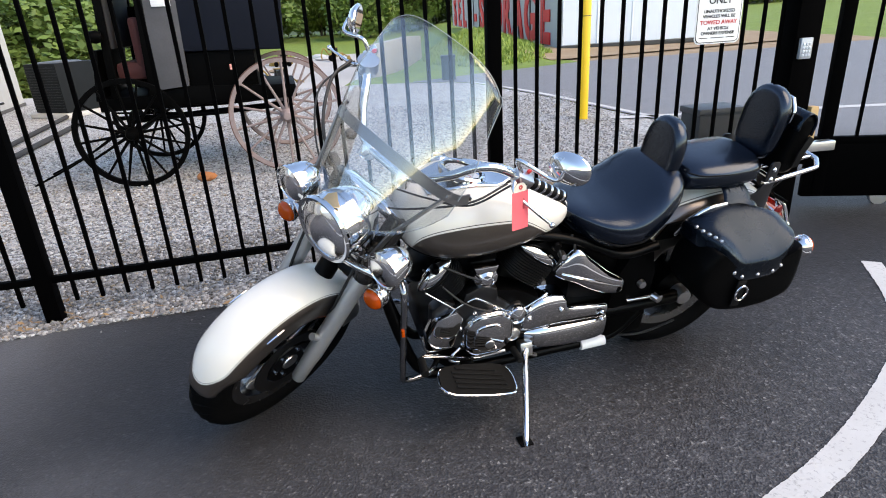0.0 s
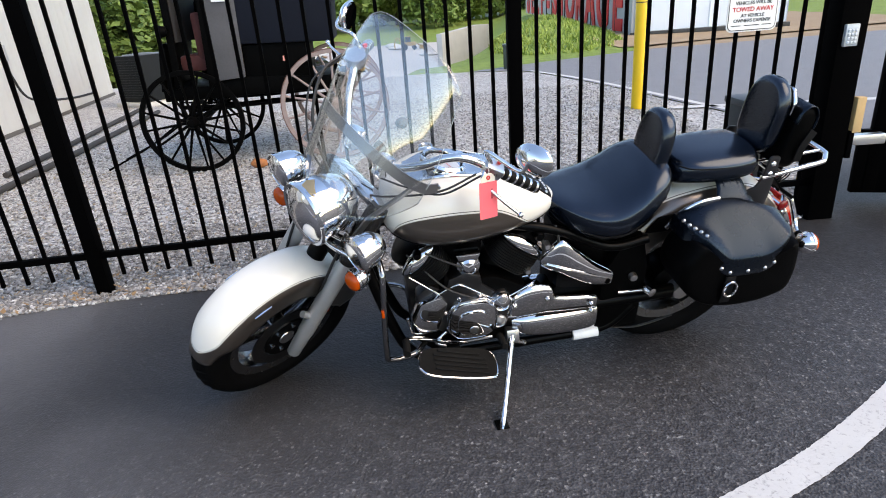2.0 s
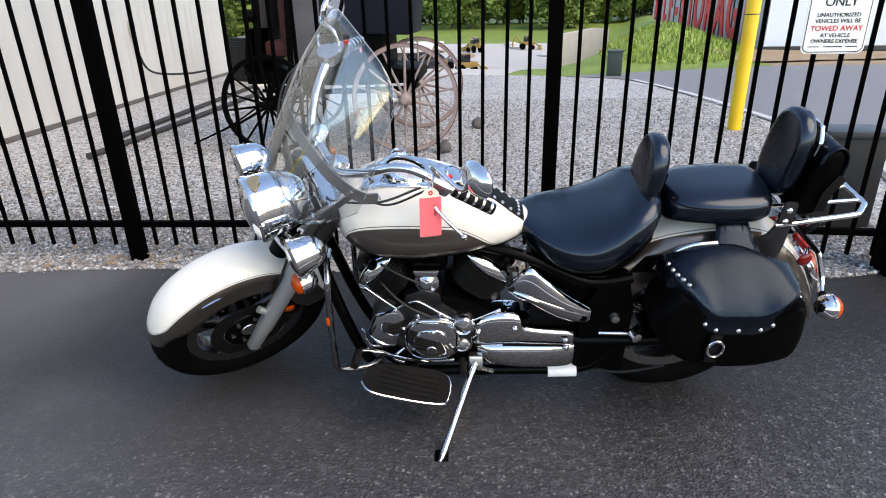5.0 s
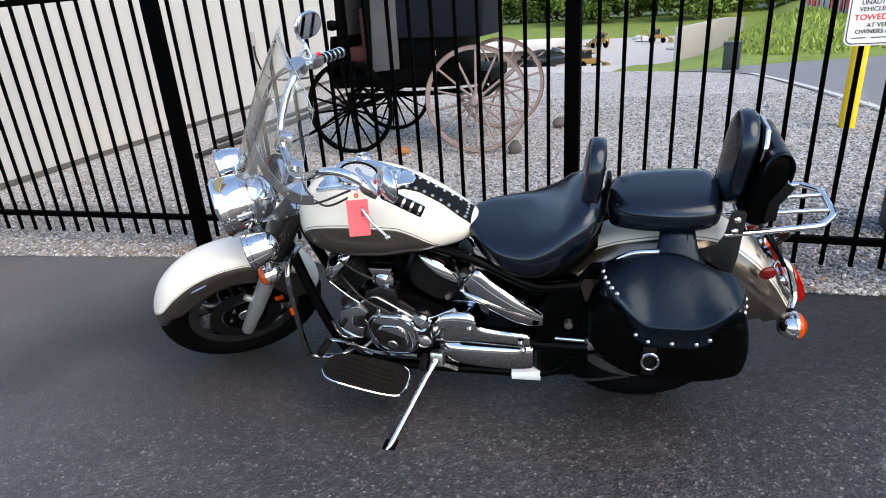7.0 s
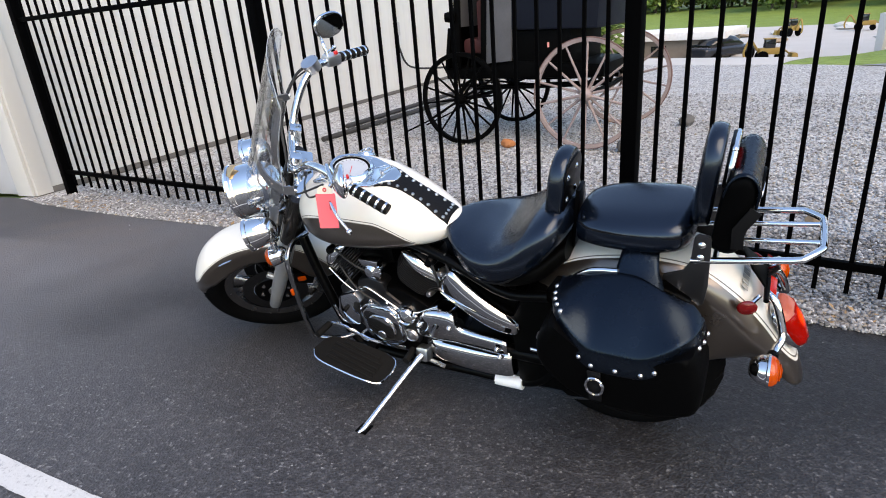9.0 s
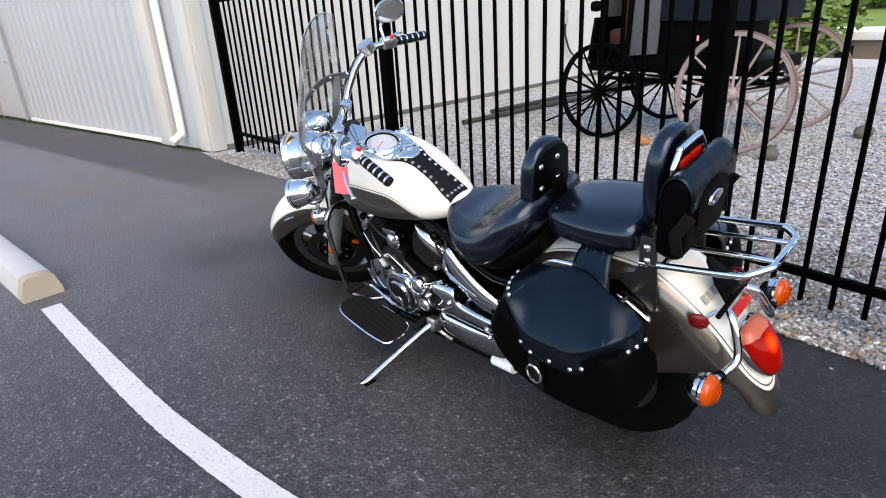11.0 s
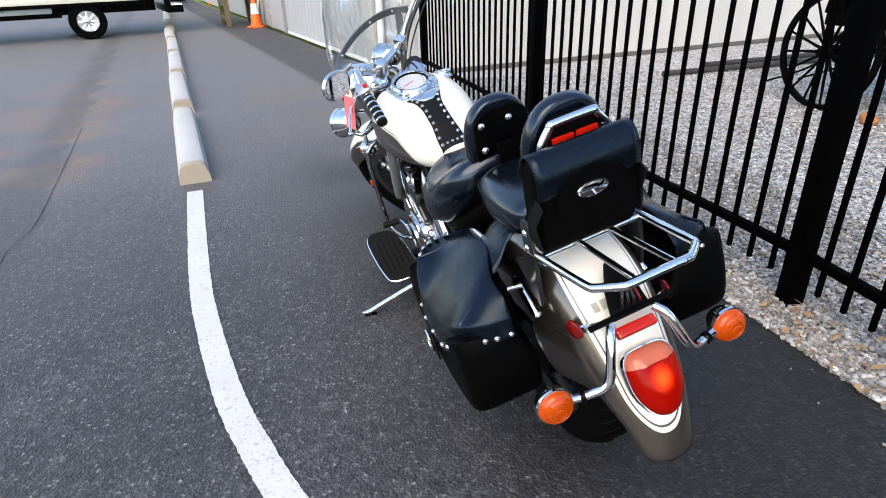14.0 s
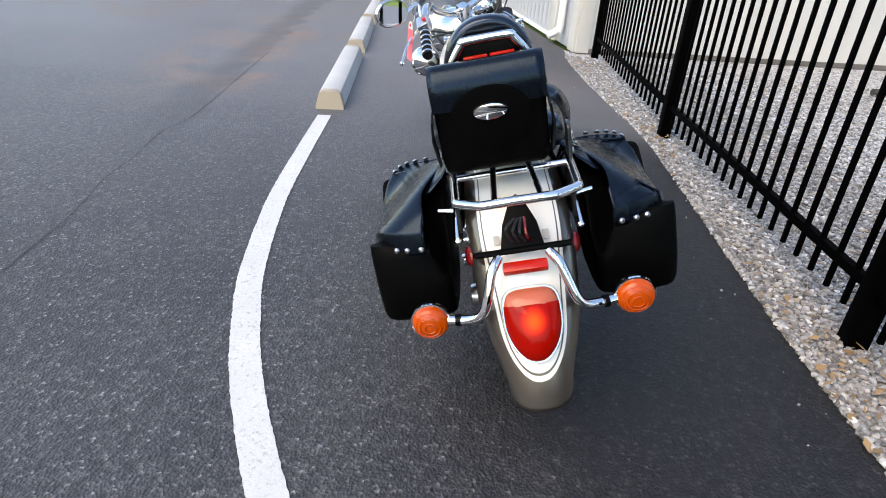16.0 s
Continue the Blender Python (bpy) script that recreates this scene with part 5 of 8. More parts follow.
part("odometer", prism([(-0.013, -0.027), (0.013, -0.027), (0.013, -0.017), (-0.013, -0.017)], 0.0136, 0.0142, m=DIAL @ Matrix.Rotation(radians(90), 4, "Z") @ Matrix.Rotation(radians(90), 4, "X") @ Matrix.Scale(-1, 4, (0, 1, 0))), SIGNK, con)
part("trip_knob", lathe([(0.0, 0.010), (0.006, 0.009), (0.007, 0.0)], 14, aim((0.845, 0.018, tank_z(0.845, 0.018) + 0.010), (-0.4, 0, 1))), STEEL, con)
cap = part("fuel_cap", lathe([(0.034, -0.004), (0.036, 0.004), (0.032, 0.012), (0.020, 0.016), (0.0, 0.017)], 32, aim((1.005, -0.118, tank_z(1.005, -0.118)), (0, -0.45, 1))), CHROME, bike, "round chrome fuel cap")
part("cap_grip", tube([V(1.005 + 0.022 * math.cos(a), -0.126 + 0.022 * math.sin(a), tank_z(1.005, -0.118) + 0.014) for a in [k * 0.7854 for k in range(8)]], 0.004, 8, 40, loop=True), CHROME, cap)

# ---- seats ----
seat = part("rider_seat", loft([(0.622, 0, 0.748, 0.030, 0.006, 0.020, 2.3), (0.608, 0, 0.744, 0.066, 0.014, 0.046, 2.6), (0.56, 0, 0.728, 0.132, 0.030, 0.082, 2.7), (0.49, 0, 0.706, 0.184, 0.050, 0.098, 2.7), (0.41, 0, 0.700, 0.208, 0.068, 0.098, 2.7),
                                (0.34, 0, 0.718, 0.208, 0.086, 0.090, 2.7), (0.28, 0, 0.752, 0.194, 0.098, 0.078, 2.7), (0.225, 0, 0.790, 0.164, 0.080, 0.058, 2.5), (0.195, 0, 0.806, 0.118, 0.050, 0.036, 2.4), (0.185, 0, 0.810, 0.05, 0.02, 0.02, 2.3)], 60, 56), LEATHER, bike, "black leather saddle")
part("seat_base", loft([(0.60, 0, 0.690, 0.05, 0.03, 0.02, 3), (0.52, 0, 0.650, 0.135, 0.05, 0.03, 3), (0.40, 0, 0.630, 0.165, 0.05, 0.03, 3), (0.28, 0, 0.660, 0.150, 0.05, 0.04, 3), (0.20, 0, 0.720, 0.10, 0.04, 0.04, 3)], 30, 32), PLASTIC, seat)
part("seat_piping", tube([V(x, hy * 0.985, cz - dn * 0.45) for x, _, cz, hy, up, dn, p in spline([(0.60, 0, 0.740, 0.078, 0.02, 0.05, 2), (0.49, 0, 0.706, 0.180, 0.06, 0.098, 2), (0.41, 0, 0.70, 0.203, 0.078, 0.098, 2), (0.34, 0, 0.718, 0.203, 0.095, 0.09, 2), (0.225, 0, 0.79, 0.160, 0.08, 0.058, 2)], 24)], 0.0035, 6), STRAP, seat)
pad = part("passenger_seat", loft([(0.172, 0, 0.798, 0.040, 0.022, 0.028, 2.4), (0.162, 0, 0.802, 0.090, 0.046, 0.046, 2.7), (0.12, 0, 0.808, 0.122, 0.054, 0.046, 3.0), (0.04, 0, 0.812, 0.138, 0.058, 0.050, 3.0), (-0.06, 0, 0.814, 0.138, 0.060, 0.048, 3.0), (-0.115, 0, 0.818, 0.124, 0.056, 0.044, 2.9),
                                   (-0.138, 0, 0.820, 0.085, 0.042, 0.042, 2.6), (-0.146, 0, 0.820, 0.030, 0.02, 0.02, 2.3)], 50, 56), LEATHER, bike, "black leather passenger pad")
part("pad_piping", tube([V(x, y, 0.835) for x, y in ((0.155, 0.086), (0.12, 0.119), (0.04, 0.133), (-0.06, 0.133), (-0.115, 0.121), (-0.138, 0.075))], 0.003, 6), STRAP, pad)


def cushion(name, at, w, h, t, tilt, label, parent=None):
    """An upright pad: a rounded outline, fuller towards the top, with a soft edge and a domed front; its back is flat."""
    line = []
    for k in range(64):
        a = 2 * math.pi * k / 64
        c, q = math.cos(a), math.sin(a)
        p = 2.3 if q > 0 else 4.0
        line.append((w / 2 * math.copysign(abs(c) ** (2 / p), c) * (1 - 0.07 * max(0, -q)), h / 2 * math.copysign(abs(q) ** (2 / p), q)))
    rings = []
    for x, k in ((-0.50, 0.86), (-0.49, 0.92), (-0.42, 0.965), (-0.25, 0.99), (0.0, 1.0), (0.20, 0.985), (0.34, 0.95), (0.43, 0.89), (0.48, 0.80), (0.52, 0.62), (0.535, 0.35), (0.54, 0.08)):
        inset = (1 - k) * w / 2
        rings.append([V(x * t, y * max(0.02, 1 - inset / (w / 2)), z * max(0.02, 1 - inset / (h / 2))) for y, z in line])
    bm = skin(rings, True, True)
    bm.transform(Matrix.Translation(at) @ Matrix.Rotation(radians(tilt), 4, "Y"))
    return part(name, bm, LEATHER, parent or bike, label, 60)


b1 = cushion("rider_backrest", (0.225, 0.004, 0.888), 0.190, 0.258, 0.050, -8, "black leather rider backrest")
back1 = Matrix.Translation((0.225, 0, 0.895)) @ Matrix.Rotation(radians(-8), 4, "Y")
bb = prism(rounded(0.155, 0.20, 0.05), -0.004, 0.004, 0.002, m=Matrix.Rotation(radians(90), 4, "Z"))
bb.transform(back1 @ Matrix.Translation((-0.026, 0, -0.004)))
plate = part("backrest_plate", bb, BLACK, b1)
bolt = mesh_of("bolt", lathe([(0.0, 0.006), (0.007, 0.004), (0.010, 0.0), (0.0, 0.0)], 12), CHROME)
for y, z in ((0.055, 0.060), (-0.022, 0.060), (0.055, -0.010), (-0.022, -0.010)):
    put("bolt", bolt, plate, back1 @ aim((-0.030, y, z), (-1, 0, 0)))
part("backrest_post", box((0.012, 0.06, 0.20), (0.185, 0, 0.80), Matrix.Rotation(radians(-8), 4, "Y"), 0.003), BLACK, b1)
b2 = cushion("passenger_backrest", (-0.167, 0.014, 0.968), 0.190, 0.258, 0.046, -6, "black leather passenger backrest")
back2 = Matrix.Translation((-0.167, 0.014, 0.970)) @ Matrix.Rotation(radians(-6), 4, "Y")
bt = tube([V(-0.044, y, z) for y, z in ((0.072, 0.020), (0.072, 0.048), (0.070, 0.060), (0.050, 0.088), (0.040, 0.094), (-0.040, 0.094), (-0.050, 0.088), (-0.070, 0.060), (-0.072, 0.048), (-0.072, 0.020))], 0.0085, 10, 60)
bt.transform(back2)
sissy = part("sissy_bar", bt, CHROME, bike, "chrome hoop behind the passenger backrest")
bp = prism([(-0.075, -0.01), (0.075, -0.01), (0.070, 0.05), (0.04, 0.09), (-0.04, 0.09), (-0.070, 0.05)], -0.006, 0.006, 0.003, m=Matrix.Rotation(radians(90), 4, "Z"))
bp.transform(back2 @ Matrix.Translation((-0.038, 0, 0.012)))
part("back_plate", bp, BLACK, b2)
for y in (-0.026, 0.026):
    rl = box((0.008, 0.048, 0.022), (-0.048, y, 0.055), None, 0.004)
    rl.transform(back2)
    part("red_marker", rl, REDLENS, b2, "small red marker lens")
for y in (-0.068, 0.068):
    put("bolt", bolt, b2, back2 @ aim((-0.046, y, 0.058), (-1, 0, 0)))


def sissy_side(s):
    part("side_plate", prism([(-0.182, 0.640), (-0.170, 0.632), (-0.150, 0.655), (-0.076, 0.712), (-0.080, 0.722), (-0.128, 0.742), (-0.145, 0.775), (-0.152, 0.850), (-0.160, 0.858), (-0.186, 0.855), (-0.192, 0.848), (-0.190, 0.700)], 0.130 * s - 0.004, 0.130 * s + 0.004, 0.002), mat("satin_black_arm", (0.035, 0.035, 0.038), 0.32, 0.6), sissy, "satin dark bracket arm")
    for x, z in ((-0.170, 0.828), (-0.168, 0.790)):
        put("bolt", bolt, sissy, aim((x, 0.135 * s, z), (0, s, 0)))


both(sissy_side)

# ---- backrest bag ----
PB = Matrix.Translation((-0.232, 0.026, 0.920)) @ Matrix.Rotation(radians(-9), 4, "Y") @ Matrix.Diagonal((1.0, 1.0, 0.94, 1.0))
bagb = bmesh.new()
rings = []
for y, k in ((-0.108, 0.80), (-0.104, 0.94), (-0.095, 1.0), (0.0, 1.0), (0.095, 1.0), (0.104, 0.94), (0.108, 0.80)):
    prof = [(0.040, -0.115), (0.040, 0.075), (0.022, 0.102), (-0.010, 0.112), (-0.034, 0.100), (-0.046, 0.072), (-0.050, 0.0), (-0.048, -0.08), (-0.040, -0.110), (-0.01, -0.125)]
    c = spline(prof + prof[:1], 41)[:-1]
    rings.append([V(x * k * 0.8, y, (z + 0.012) * k - 0.012) for x, z in c])
skin(rings, True, True, bagb)
bagb.transform(PB)
pouch = part("backrest_bag", bagb, BAGSIDE, bike, "black leather roll-top bag on the backrest", 50)
flap = bmesh.new()
fp = [(0.042, 0.050), (0.034, 0.092), (0.006, 0.117), (-0.026, 0.112), (-0.050, 0.082), (-0.055, 0.045), (-0.055, 0.035)]
skin([[V(x * 0.8, y * (1 + 0.02 * (i < 3)), z) for y in np.linspace(-0.110, 0.110, 15)] for i, (x, z) in enumerate(spline(fp, 26))], False, bm=flap)
flap.transform(PB)
thick(part("bag_flap", flap, LIDLEATHER, pouch, "smooth rolled leather flap"), 0.004)
tongue = prism([(0.078 * math.cos(a), 0.035 + 0.062 * math.sin(a) * (1 if math.sin(a) > 0 else 1.25)) for a in [2 * math.pi * k / 28 for k in range(28)]], -0.004, 0.004, 0.002, m=Matrix.Rotation(radians(90), 4, "Z"))
tongue.transform(PB @ Matrix.Translation((-0.044, 0, -0.018)))
part("bag_tongue", tongue, BAGSIDE, pouch)
ov = lathe([(0.0, 0.005), (0.7, 0.0045), (0.94, 0.003), (1.0, 0.0)], 32)
ov.transform(PB @ Matrix.Translation((-0.0485, 0, 0.026)) @ Matrix.Rotation(radians(-90), 4, "Y") @ Matrix.Diagonal((0.018, 0.034, 1.2, 1)))
part("oval_badge", ov, CHROME, pouch, "oval chrome badge")
both(lambda s: part("bag_strap", strip([PB @ V(-0.045, 0.112 * s, 0.03), PB @ V(-0.02, 0.121 * s, -0.03), PB @ V(-0.03, 0.114 * s, -0.09)], 0.028, 0.004, V(0, 0, 1).cross(V(0, 1, 0))), STRAP, pouch))

# ---- luggage rack ----
rack = part("luggage_rack", tube([V(-0.145, 0.128, 0.775), V(-0.22, 0.124, 0.782), V(-0.345, 0.117, 0.796), V(-0.382, 0.114, 0.801), V(-0.394, 0.108, 0.803), V(-0.424, 0.074, 0.808), V(-0.429, 0.060, 0.809), V(-0.430, 0.03, 0.810), V(-0.430, -0.03, 0.810), V(-0.429, -0.060, 0.809), V(-0.424, -0.074, 0.808), V(-0.394, -0.108, 0.803), V(-0.382, -0.114, 0.801), V(-0.345, -0.117, 0.796), V(-0.22, -0.124, 0.782), V(-0.145, -0.128, 0.775)], 0.0088, 12, 80), CHROME, bike, "chrome tubular luggage rack")
for y in (-0.042, 0.042):
    part("rack_bar", tube([V(-0.16, y * 0.9, 0.785), V(-0.426, y, 0.808)], 0.0065, 10), CHROME, rack)
part("rack_cross", tube([V(-0.20, -0.118, 0.778), V(-0.20, 0.118, 0.778)], 0.0075, 10), CHROME, rack)

# ---- saddlebags ----
def lid_edge(a):
    """The lid's D-shaped outline in plan; a runs from the front end round the outside to the rear end."""
    c, q = math.cos(a), math.sin(a)
    x, y = -0.004 + 0.190 * math.copysign(abs(c) ** 0.62, c), 0.165 + 0.186 * abs(q) ** 0.62
    return x, max(y, lid_inner(x) + 0.005)


def lid_levels(x):
    """Heights of the lid's inner edge, its shoulder and its hanging hem at a place along the bag."""
    ends = ease(abs(x + 0.004), 0.05, 0.178)
    fore = 0.034 * ease(x, 0.06, 0.18)
    return 0.736 - 0.050 * (x / 0.18) ** 2, 0.610 + 0.050 * ends + fore, 0.543 + 0.066 * ends + fore


def lid_inner(x):
    """How far out the lid's inner edge lies; it swings outwards towards the rear."""
    return 0.160 + 0.050 * ease(-x, -0.02, 0.13)


def lid_point(a, k, s, lift=0.0):
    """k 0..1 goes from the inner edge over the dome to the shoulder, 1..2 down the hanging border."""
    ex, ey = lid_edge(a)
    if k <= 1:
        ix = 0.165 * math.cos(a)
        x, y = ix + (ex - ix) * k, lid_inner(ix) + (ey - lid_inner(ix)) * k
        top, rim, _ = lid_levels(x)
        swell = 0.003 * noise.noise(V(x * 14, y * 14, s * 3.0)) * math.sin(math.pi * k)
        return V(x, y * s, top - (top - rim) * k ** 1.7 + lift + swell)
    q = k - 1
    _, rim, low = lid_levels(ex)
    out = 0.006 * math.sin(q * math.pi / 2) + lift
    d = Vector((ex, ey - 0.20)).normalized()
    return V(ex + d.x * out, (ey + d.y * out) * s, rim + (low - rim) * q)


def under_lid(x, y):
    """Highest level of the bag's body at a place, just below the lid."""
    k = min(1.0, (abs((x + 0.004) / 0.190) ** 3.2 + abs(max(0, y - 0.160) / 0.191) ** 3.2) ** (1 / 3.2))
    top, rim, _ = lid_levels(max(-0.19, min(0.19, x)))
    return top - (top - rim) * k ** 1.7 - 0.024 - 0.10 * ease(-x, 0.0, 0.12) * (1 - ease(y, 0.175, 0.225))


def saddlebag(s):
    prof = [(0.196, 0.640), (0.150, 0.690), (0.0, 0.722), (-0.13, 0.690), (-0.188, 0.640), (-0.208, 0.56), (-0.213, 0.490), (-0.196, 0.430), (-0.11, 0.398), (-0.01, 0.390), (0.07, 0.398), (0.145, 0.432), (0.200, 0.485), (0.224, 0.54), (0.218, 0.60)]
    c = spline(prof + prof[:1], 61)[:-1]
    mid = np.array([0.0, 0.55])
    rings = []
    for y, k in ((0.172, 0.90), (0.175, 0.95), (0.185, 0.985), (0.21, 1.0), (0.30, 1.0), (0.325, 0.992), (0.342, 0.965), (0.350, 0.92), (0.353, 0.85), (0.354, 0.70)):
        ring = []
        for q in c:
            x, z = mid + (q - mid) * k
            z += 0.003 * noise.noise(V(x * 12, y * 12, s * 5.0))
            ring.append(V(x, y * s, min(z, under_lid(x, y))))
        rings.append(ring)
    bag = part("saddlebag", skin(rings, True, True), BAGSIDE, bike, "black leather saddlebag with studded lid", 55)
    lid = bmesh.new()
    ks = [0.02, 0.15, 0.3, 0.45, 0.6, 0.72, 0.82, 0.90, 0.96, 1.0, 1.08, 1.2, 1.4, 1.6, 1.8, 2.0]
    skin([[lid_point(a, k, s) for k in ks] for a in np.linspace(0, math.pi, 49)], False, bm=lid)
    lid_ob = thick(part("bag_lid", lid, LIDLEATHER, bag, "smooth domed black leather lid", 80), -0.006 * s)
    md = lid_ob.modifiers.new("soft", "SUBSURF")
    md.levels = md.render_levels = 1
    # stitched corner patches, front and rear, with a raised seam
    for lo, hi in ((0.0, 0.80), (math.pi - 0.86, math.pi)):
        flap_c = bmesh.new()
        skin([[lid_point(a, k, s, 0.0016) for k in (0.66, 0.74, 0.84, 0.92, 1.0, 1.1, 1.4, 1.7, 2.03)] for a in np.linspace(lo, hi, 13)], False, bm=flap_c)
        thick(part("corner_patch", flap_c, LIDLEATHER, bag, "stitched corner patch", 80), -0.003 * s)
        inner = hi if lo == 0.0 else lo
        part("corner_seam", tube([lid_point(inner, k, s, 0.004) for k in (0.60, 0.70, 0.80, 0.90, 1.0, 1.3, 1.7, 2.0)], 0.0028, 6), LEATHER, bag)
    for i in range(19):
        a = 0.16 + (math.pi - 0.32) * i / 18
        k = 0.97 if a < 0.90 else 1.72
        lift = 0.009 if a < 0.90 else 0.0085 if a > math.pi - 0.90 else 0.005
        way = (lid_point(a + 0.02, 1.72, s) - lid_point(a - 0.02, 1.72, s)).cross(V(0, 0, s)).normalized()
        put("stud", stud, bag, aim(lid_point(a, k, s, lift), way + V(0, 0, 1.0 if k < 1 else 0.0)) @ Matrix.Scale(1.35, 4))
    # strap and buckle
    part("buckle_strap", box((0.036, 0.006, 0.11), (0.052, 0.362 * s, 0.490), None, 0.002), STRAP, bag)
    bk = tube([V(0.050 + 0.023 * math.cos(a), 0.372 * s, 0.498 + 0.030 * math.sin(a)) for a in [2 * math.pi * k / 10 for k in range(10)]], 0.0045, 8, 50, loop=True)
    part("buckle", bk, CHROME, bag, "oval chrome buckle")
    # yoke over the fender
    yoke = [[V(-0.02 + w * (2 * j / 8 - 1), y * s, z - 0.007 * abs(2 * j / 8 - 1) ** 2 * (1 if y < 0.18 else 2.2)) for j in range(9)]
            for y, z, w in ((0.090, 0.786, 0.046), (0.125, 0.781, 0.048), (0.145, 0.766, 0.051), (0.160, 0.746, 0.056), (0.174, 0.7355, 0.066), (0.192, 0.7285, 0.072), (0.206, 0.7215, 0.075))]
    thick(part("yoke", skin(yoke, False), LIDLEATHER, bag, "leather yoke strap"), -0.004 * s)
    for k in range(3):
        px = -0.046 + 0.026 * k
        part("pleat", tube([V(px, 0.102 * s, 0.787), V(px, 0.128 * s, 0.782), V(px, 0.145 * s, 0.768), V(px + 0.002, 0.160 * s, 0.748), V(px + 0.004, 0.174 * s, 0.738)], 0.0018, 6), LIDLEATHER, bag)
    # chrome guard rail and fin emblem
    part("guard_rail", tube([V(0.190, 0.140 * s, 0.625), V(0.165, 0.156 * s, 0.680), V(0.105, 0.166 * s, 0.728), V(0.03, 0.166 * s, 0.738)], 0.009, 10), CHROME, bag, "chrome bag support")
    part("guard_rail", tube([V(0.180, 0.130 * s, 0.61), V(0.145, 0.146 * s, 0.675), V(0.07, 0.156 * s, 0.712)], 0.006, 10), CHROME, bag)
    fin = loft([(-0.075, 0, 0, 0.004, 0.003, 0.003, 2), (-0.06, 0, 0, 0.008, 0.008, 0.008, 2), (0.02, 0, 0, 0.007, 0.015, 0.015, 2), (0.06, 0, 0, 0.006, 0.012, 0.012, 2), (0.07, 0, 0, 0.003, 0.004, 0.004, 2)], 20, 16)
    fin.transform(Matrix.Translation((-0.115, 0.142 * s, 0.634)) @ Matrix.Rotation(radians(-24), 4, "Y") @ Matrix.Diagonal((0.85, 1.5, 1.1, 1)))
    part("chrome_fin", fin, CHROME, bag, "winged chrome strut cover")
    part("fin_pin", tube([V(-0.110, 0.146 * s, 0.664), V(-0.106, 0.182 * s, 0.668)], 0.007, 10), CHROME, bag)


both(saddlebag)

# ---- tail ----
def at_crown(z, out):
    c = spline(CROWN, 200)
    k = min(range(120, 200), key=lambda i: abs(c[i][1] - z))
    d = Vector((*(c[k] - c[k - 1]), 0)).normalized()
    n = V(d.y, 0, -d.x)
    if n.x > 0:
        n = -n
    return V(c[k][0], 0, c[k][1]) + n * out, n


p_tail, n_tail = at_crown(0.515, 0.004)
TM = Matrix.Translation(p_tail) @ n_tail.to_track_quat("Z", "X").to_matrix().to_4x4()
# z out, x up along the mudguard
upv = (TM.to_3x3() @ V(1, 0, 0))
if upv.z < 0:
    TM = TM @ Matrix.Rotation(math.pi, 4, "Z")


def heart(k):
    """The lamp's outline: a broad, nearly flat top with round corners, narrowing to a round foot."""
    pts = []
    for i in range(44):
        a = 2 * math.pi * i / 44
        c, q = math.cos(a), math.sin(a)
        p = 0.52 if c > 0 else 0.86
        w = 0.059 * (1 - 0.22 * max(0, -c) ** 1.5)
        pts.append((math.copysign(abs(c) ** p, c) * (0.064 if c > 0 else 0.092), w * math.copysign(abs(q) ** p, q)))
    return [(x * k, y * k) for x, y in pts]


def dome(k_h, lo=-9, hi=9, lift=0.0):
    rings = []
    for k, h in k_h:
        rings.append([V(min(hi, max(lo, x)), y, h + lift) for x, y in heart(k)])
    bm = skin(rings, True, True)
    bm.transform(TM)
    return bm


tail = part("tail_lamp", dome(((1.04, 0.0), (1.06, 0.010), (1.02, 0.018))), CHROME, bike, "large red tail lamp with chrome rim")
part("red_glass", dome(((1.0, 0.010), (0.99, 0.020), (0.93, 0.032), (0.75, 0.042), (0.45, 0.048), (0.1, 0.050)), hi=0.030), LITRED, tail)
part("clear_glass", dome(((0.99, 0.010), (0.98, 0.019), (0.92, 0.030), (0.74, 0.040), (0.44, 0.046), (0.1, 0.047)), lo=0.028), CLEARLENS, tail, "pale upper window of the lamp")
p_bar, _ = at_crown(0.622, 0.016)
part("brake_light_bar", box((0.024, 0.094, 0.020), p_bar + V(-0.024, 0, -0.014), Matrix.Rotation(radians(-30), 4, "Y"), 0.006), REDLENS, bike, "narrow red light bar")
pb_ = p_bar + V(-0.005, 0, 0.035)
mount = part("plate_bracket", prism([(-0.045, 0.0), (0.045, 0.0), (0.036, 0.05), (0.012, 0.105), (0.0, 0.112), (-0.012, 0.105), (-0.036, 0.05)], -0.003, 0.003, 0.001,
                                    m=Matrix.Translation(pb_ + V(-0.004, 0, -0.01)) @ Matrix.Rotation(radians(36), 4, "Y") @ Matrix.Rotation(radians(90), 4, "Z")), PLASTIC, bike, "black empty number plate bracket")
for k in range(4):
    y = -0.02 + 0.013 * k
    part("loose_wire", tube([pb_ + V(-0.008, y, 0.005), pb_ + V(-0.03, y + 0.01, 0.03 + 0.006 * k), pb_ + V(0.0, y * 0.5, 0.055)], 0.003, 6), (DARKRED, CABLE, CABLE, CABLE)[k], mount)
part("bracket_bar", tube([p_bar + V(-0.012, -0.10, 0.022), p_bar + V(-0.015, 0.10, 0.022)], 0.007, 8), PLASTIC, mount)


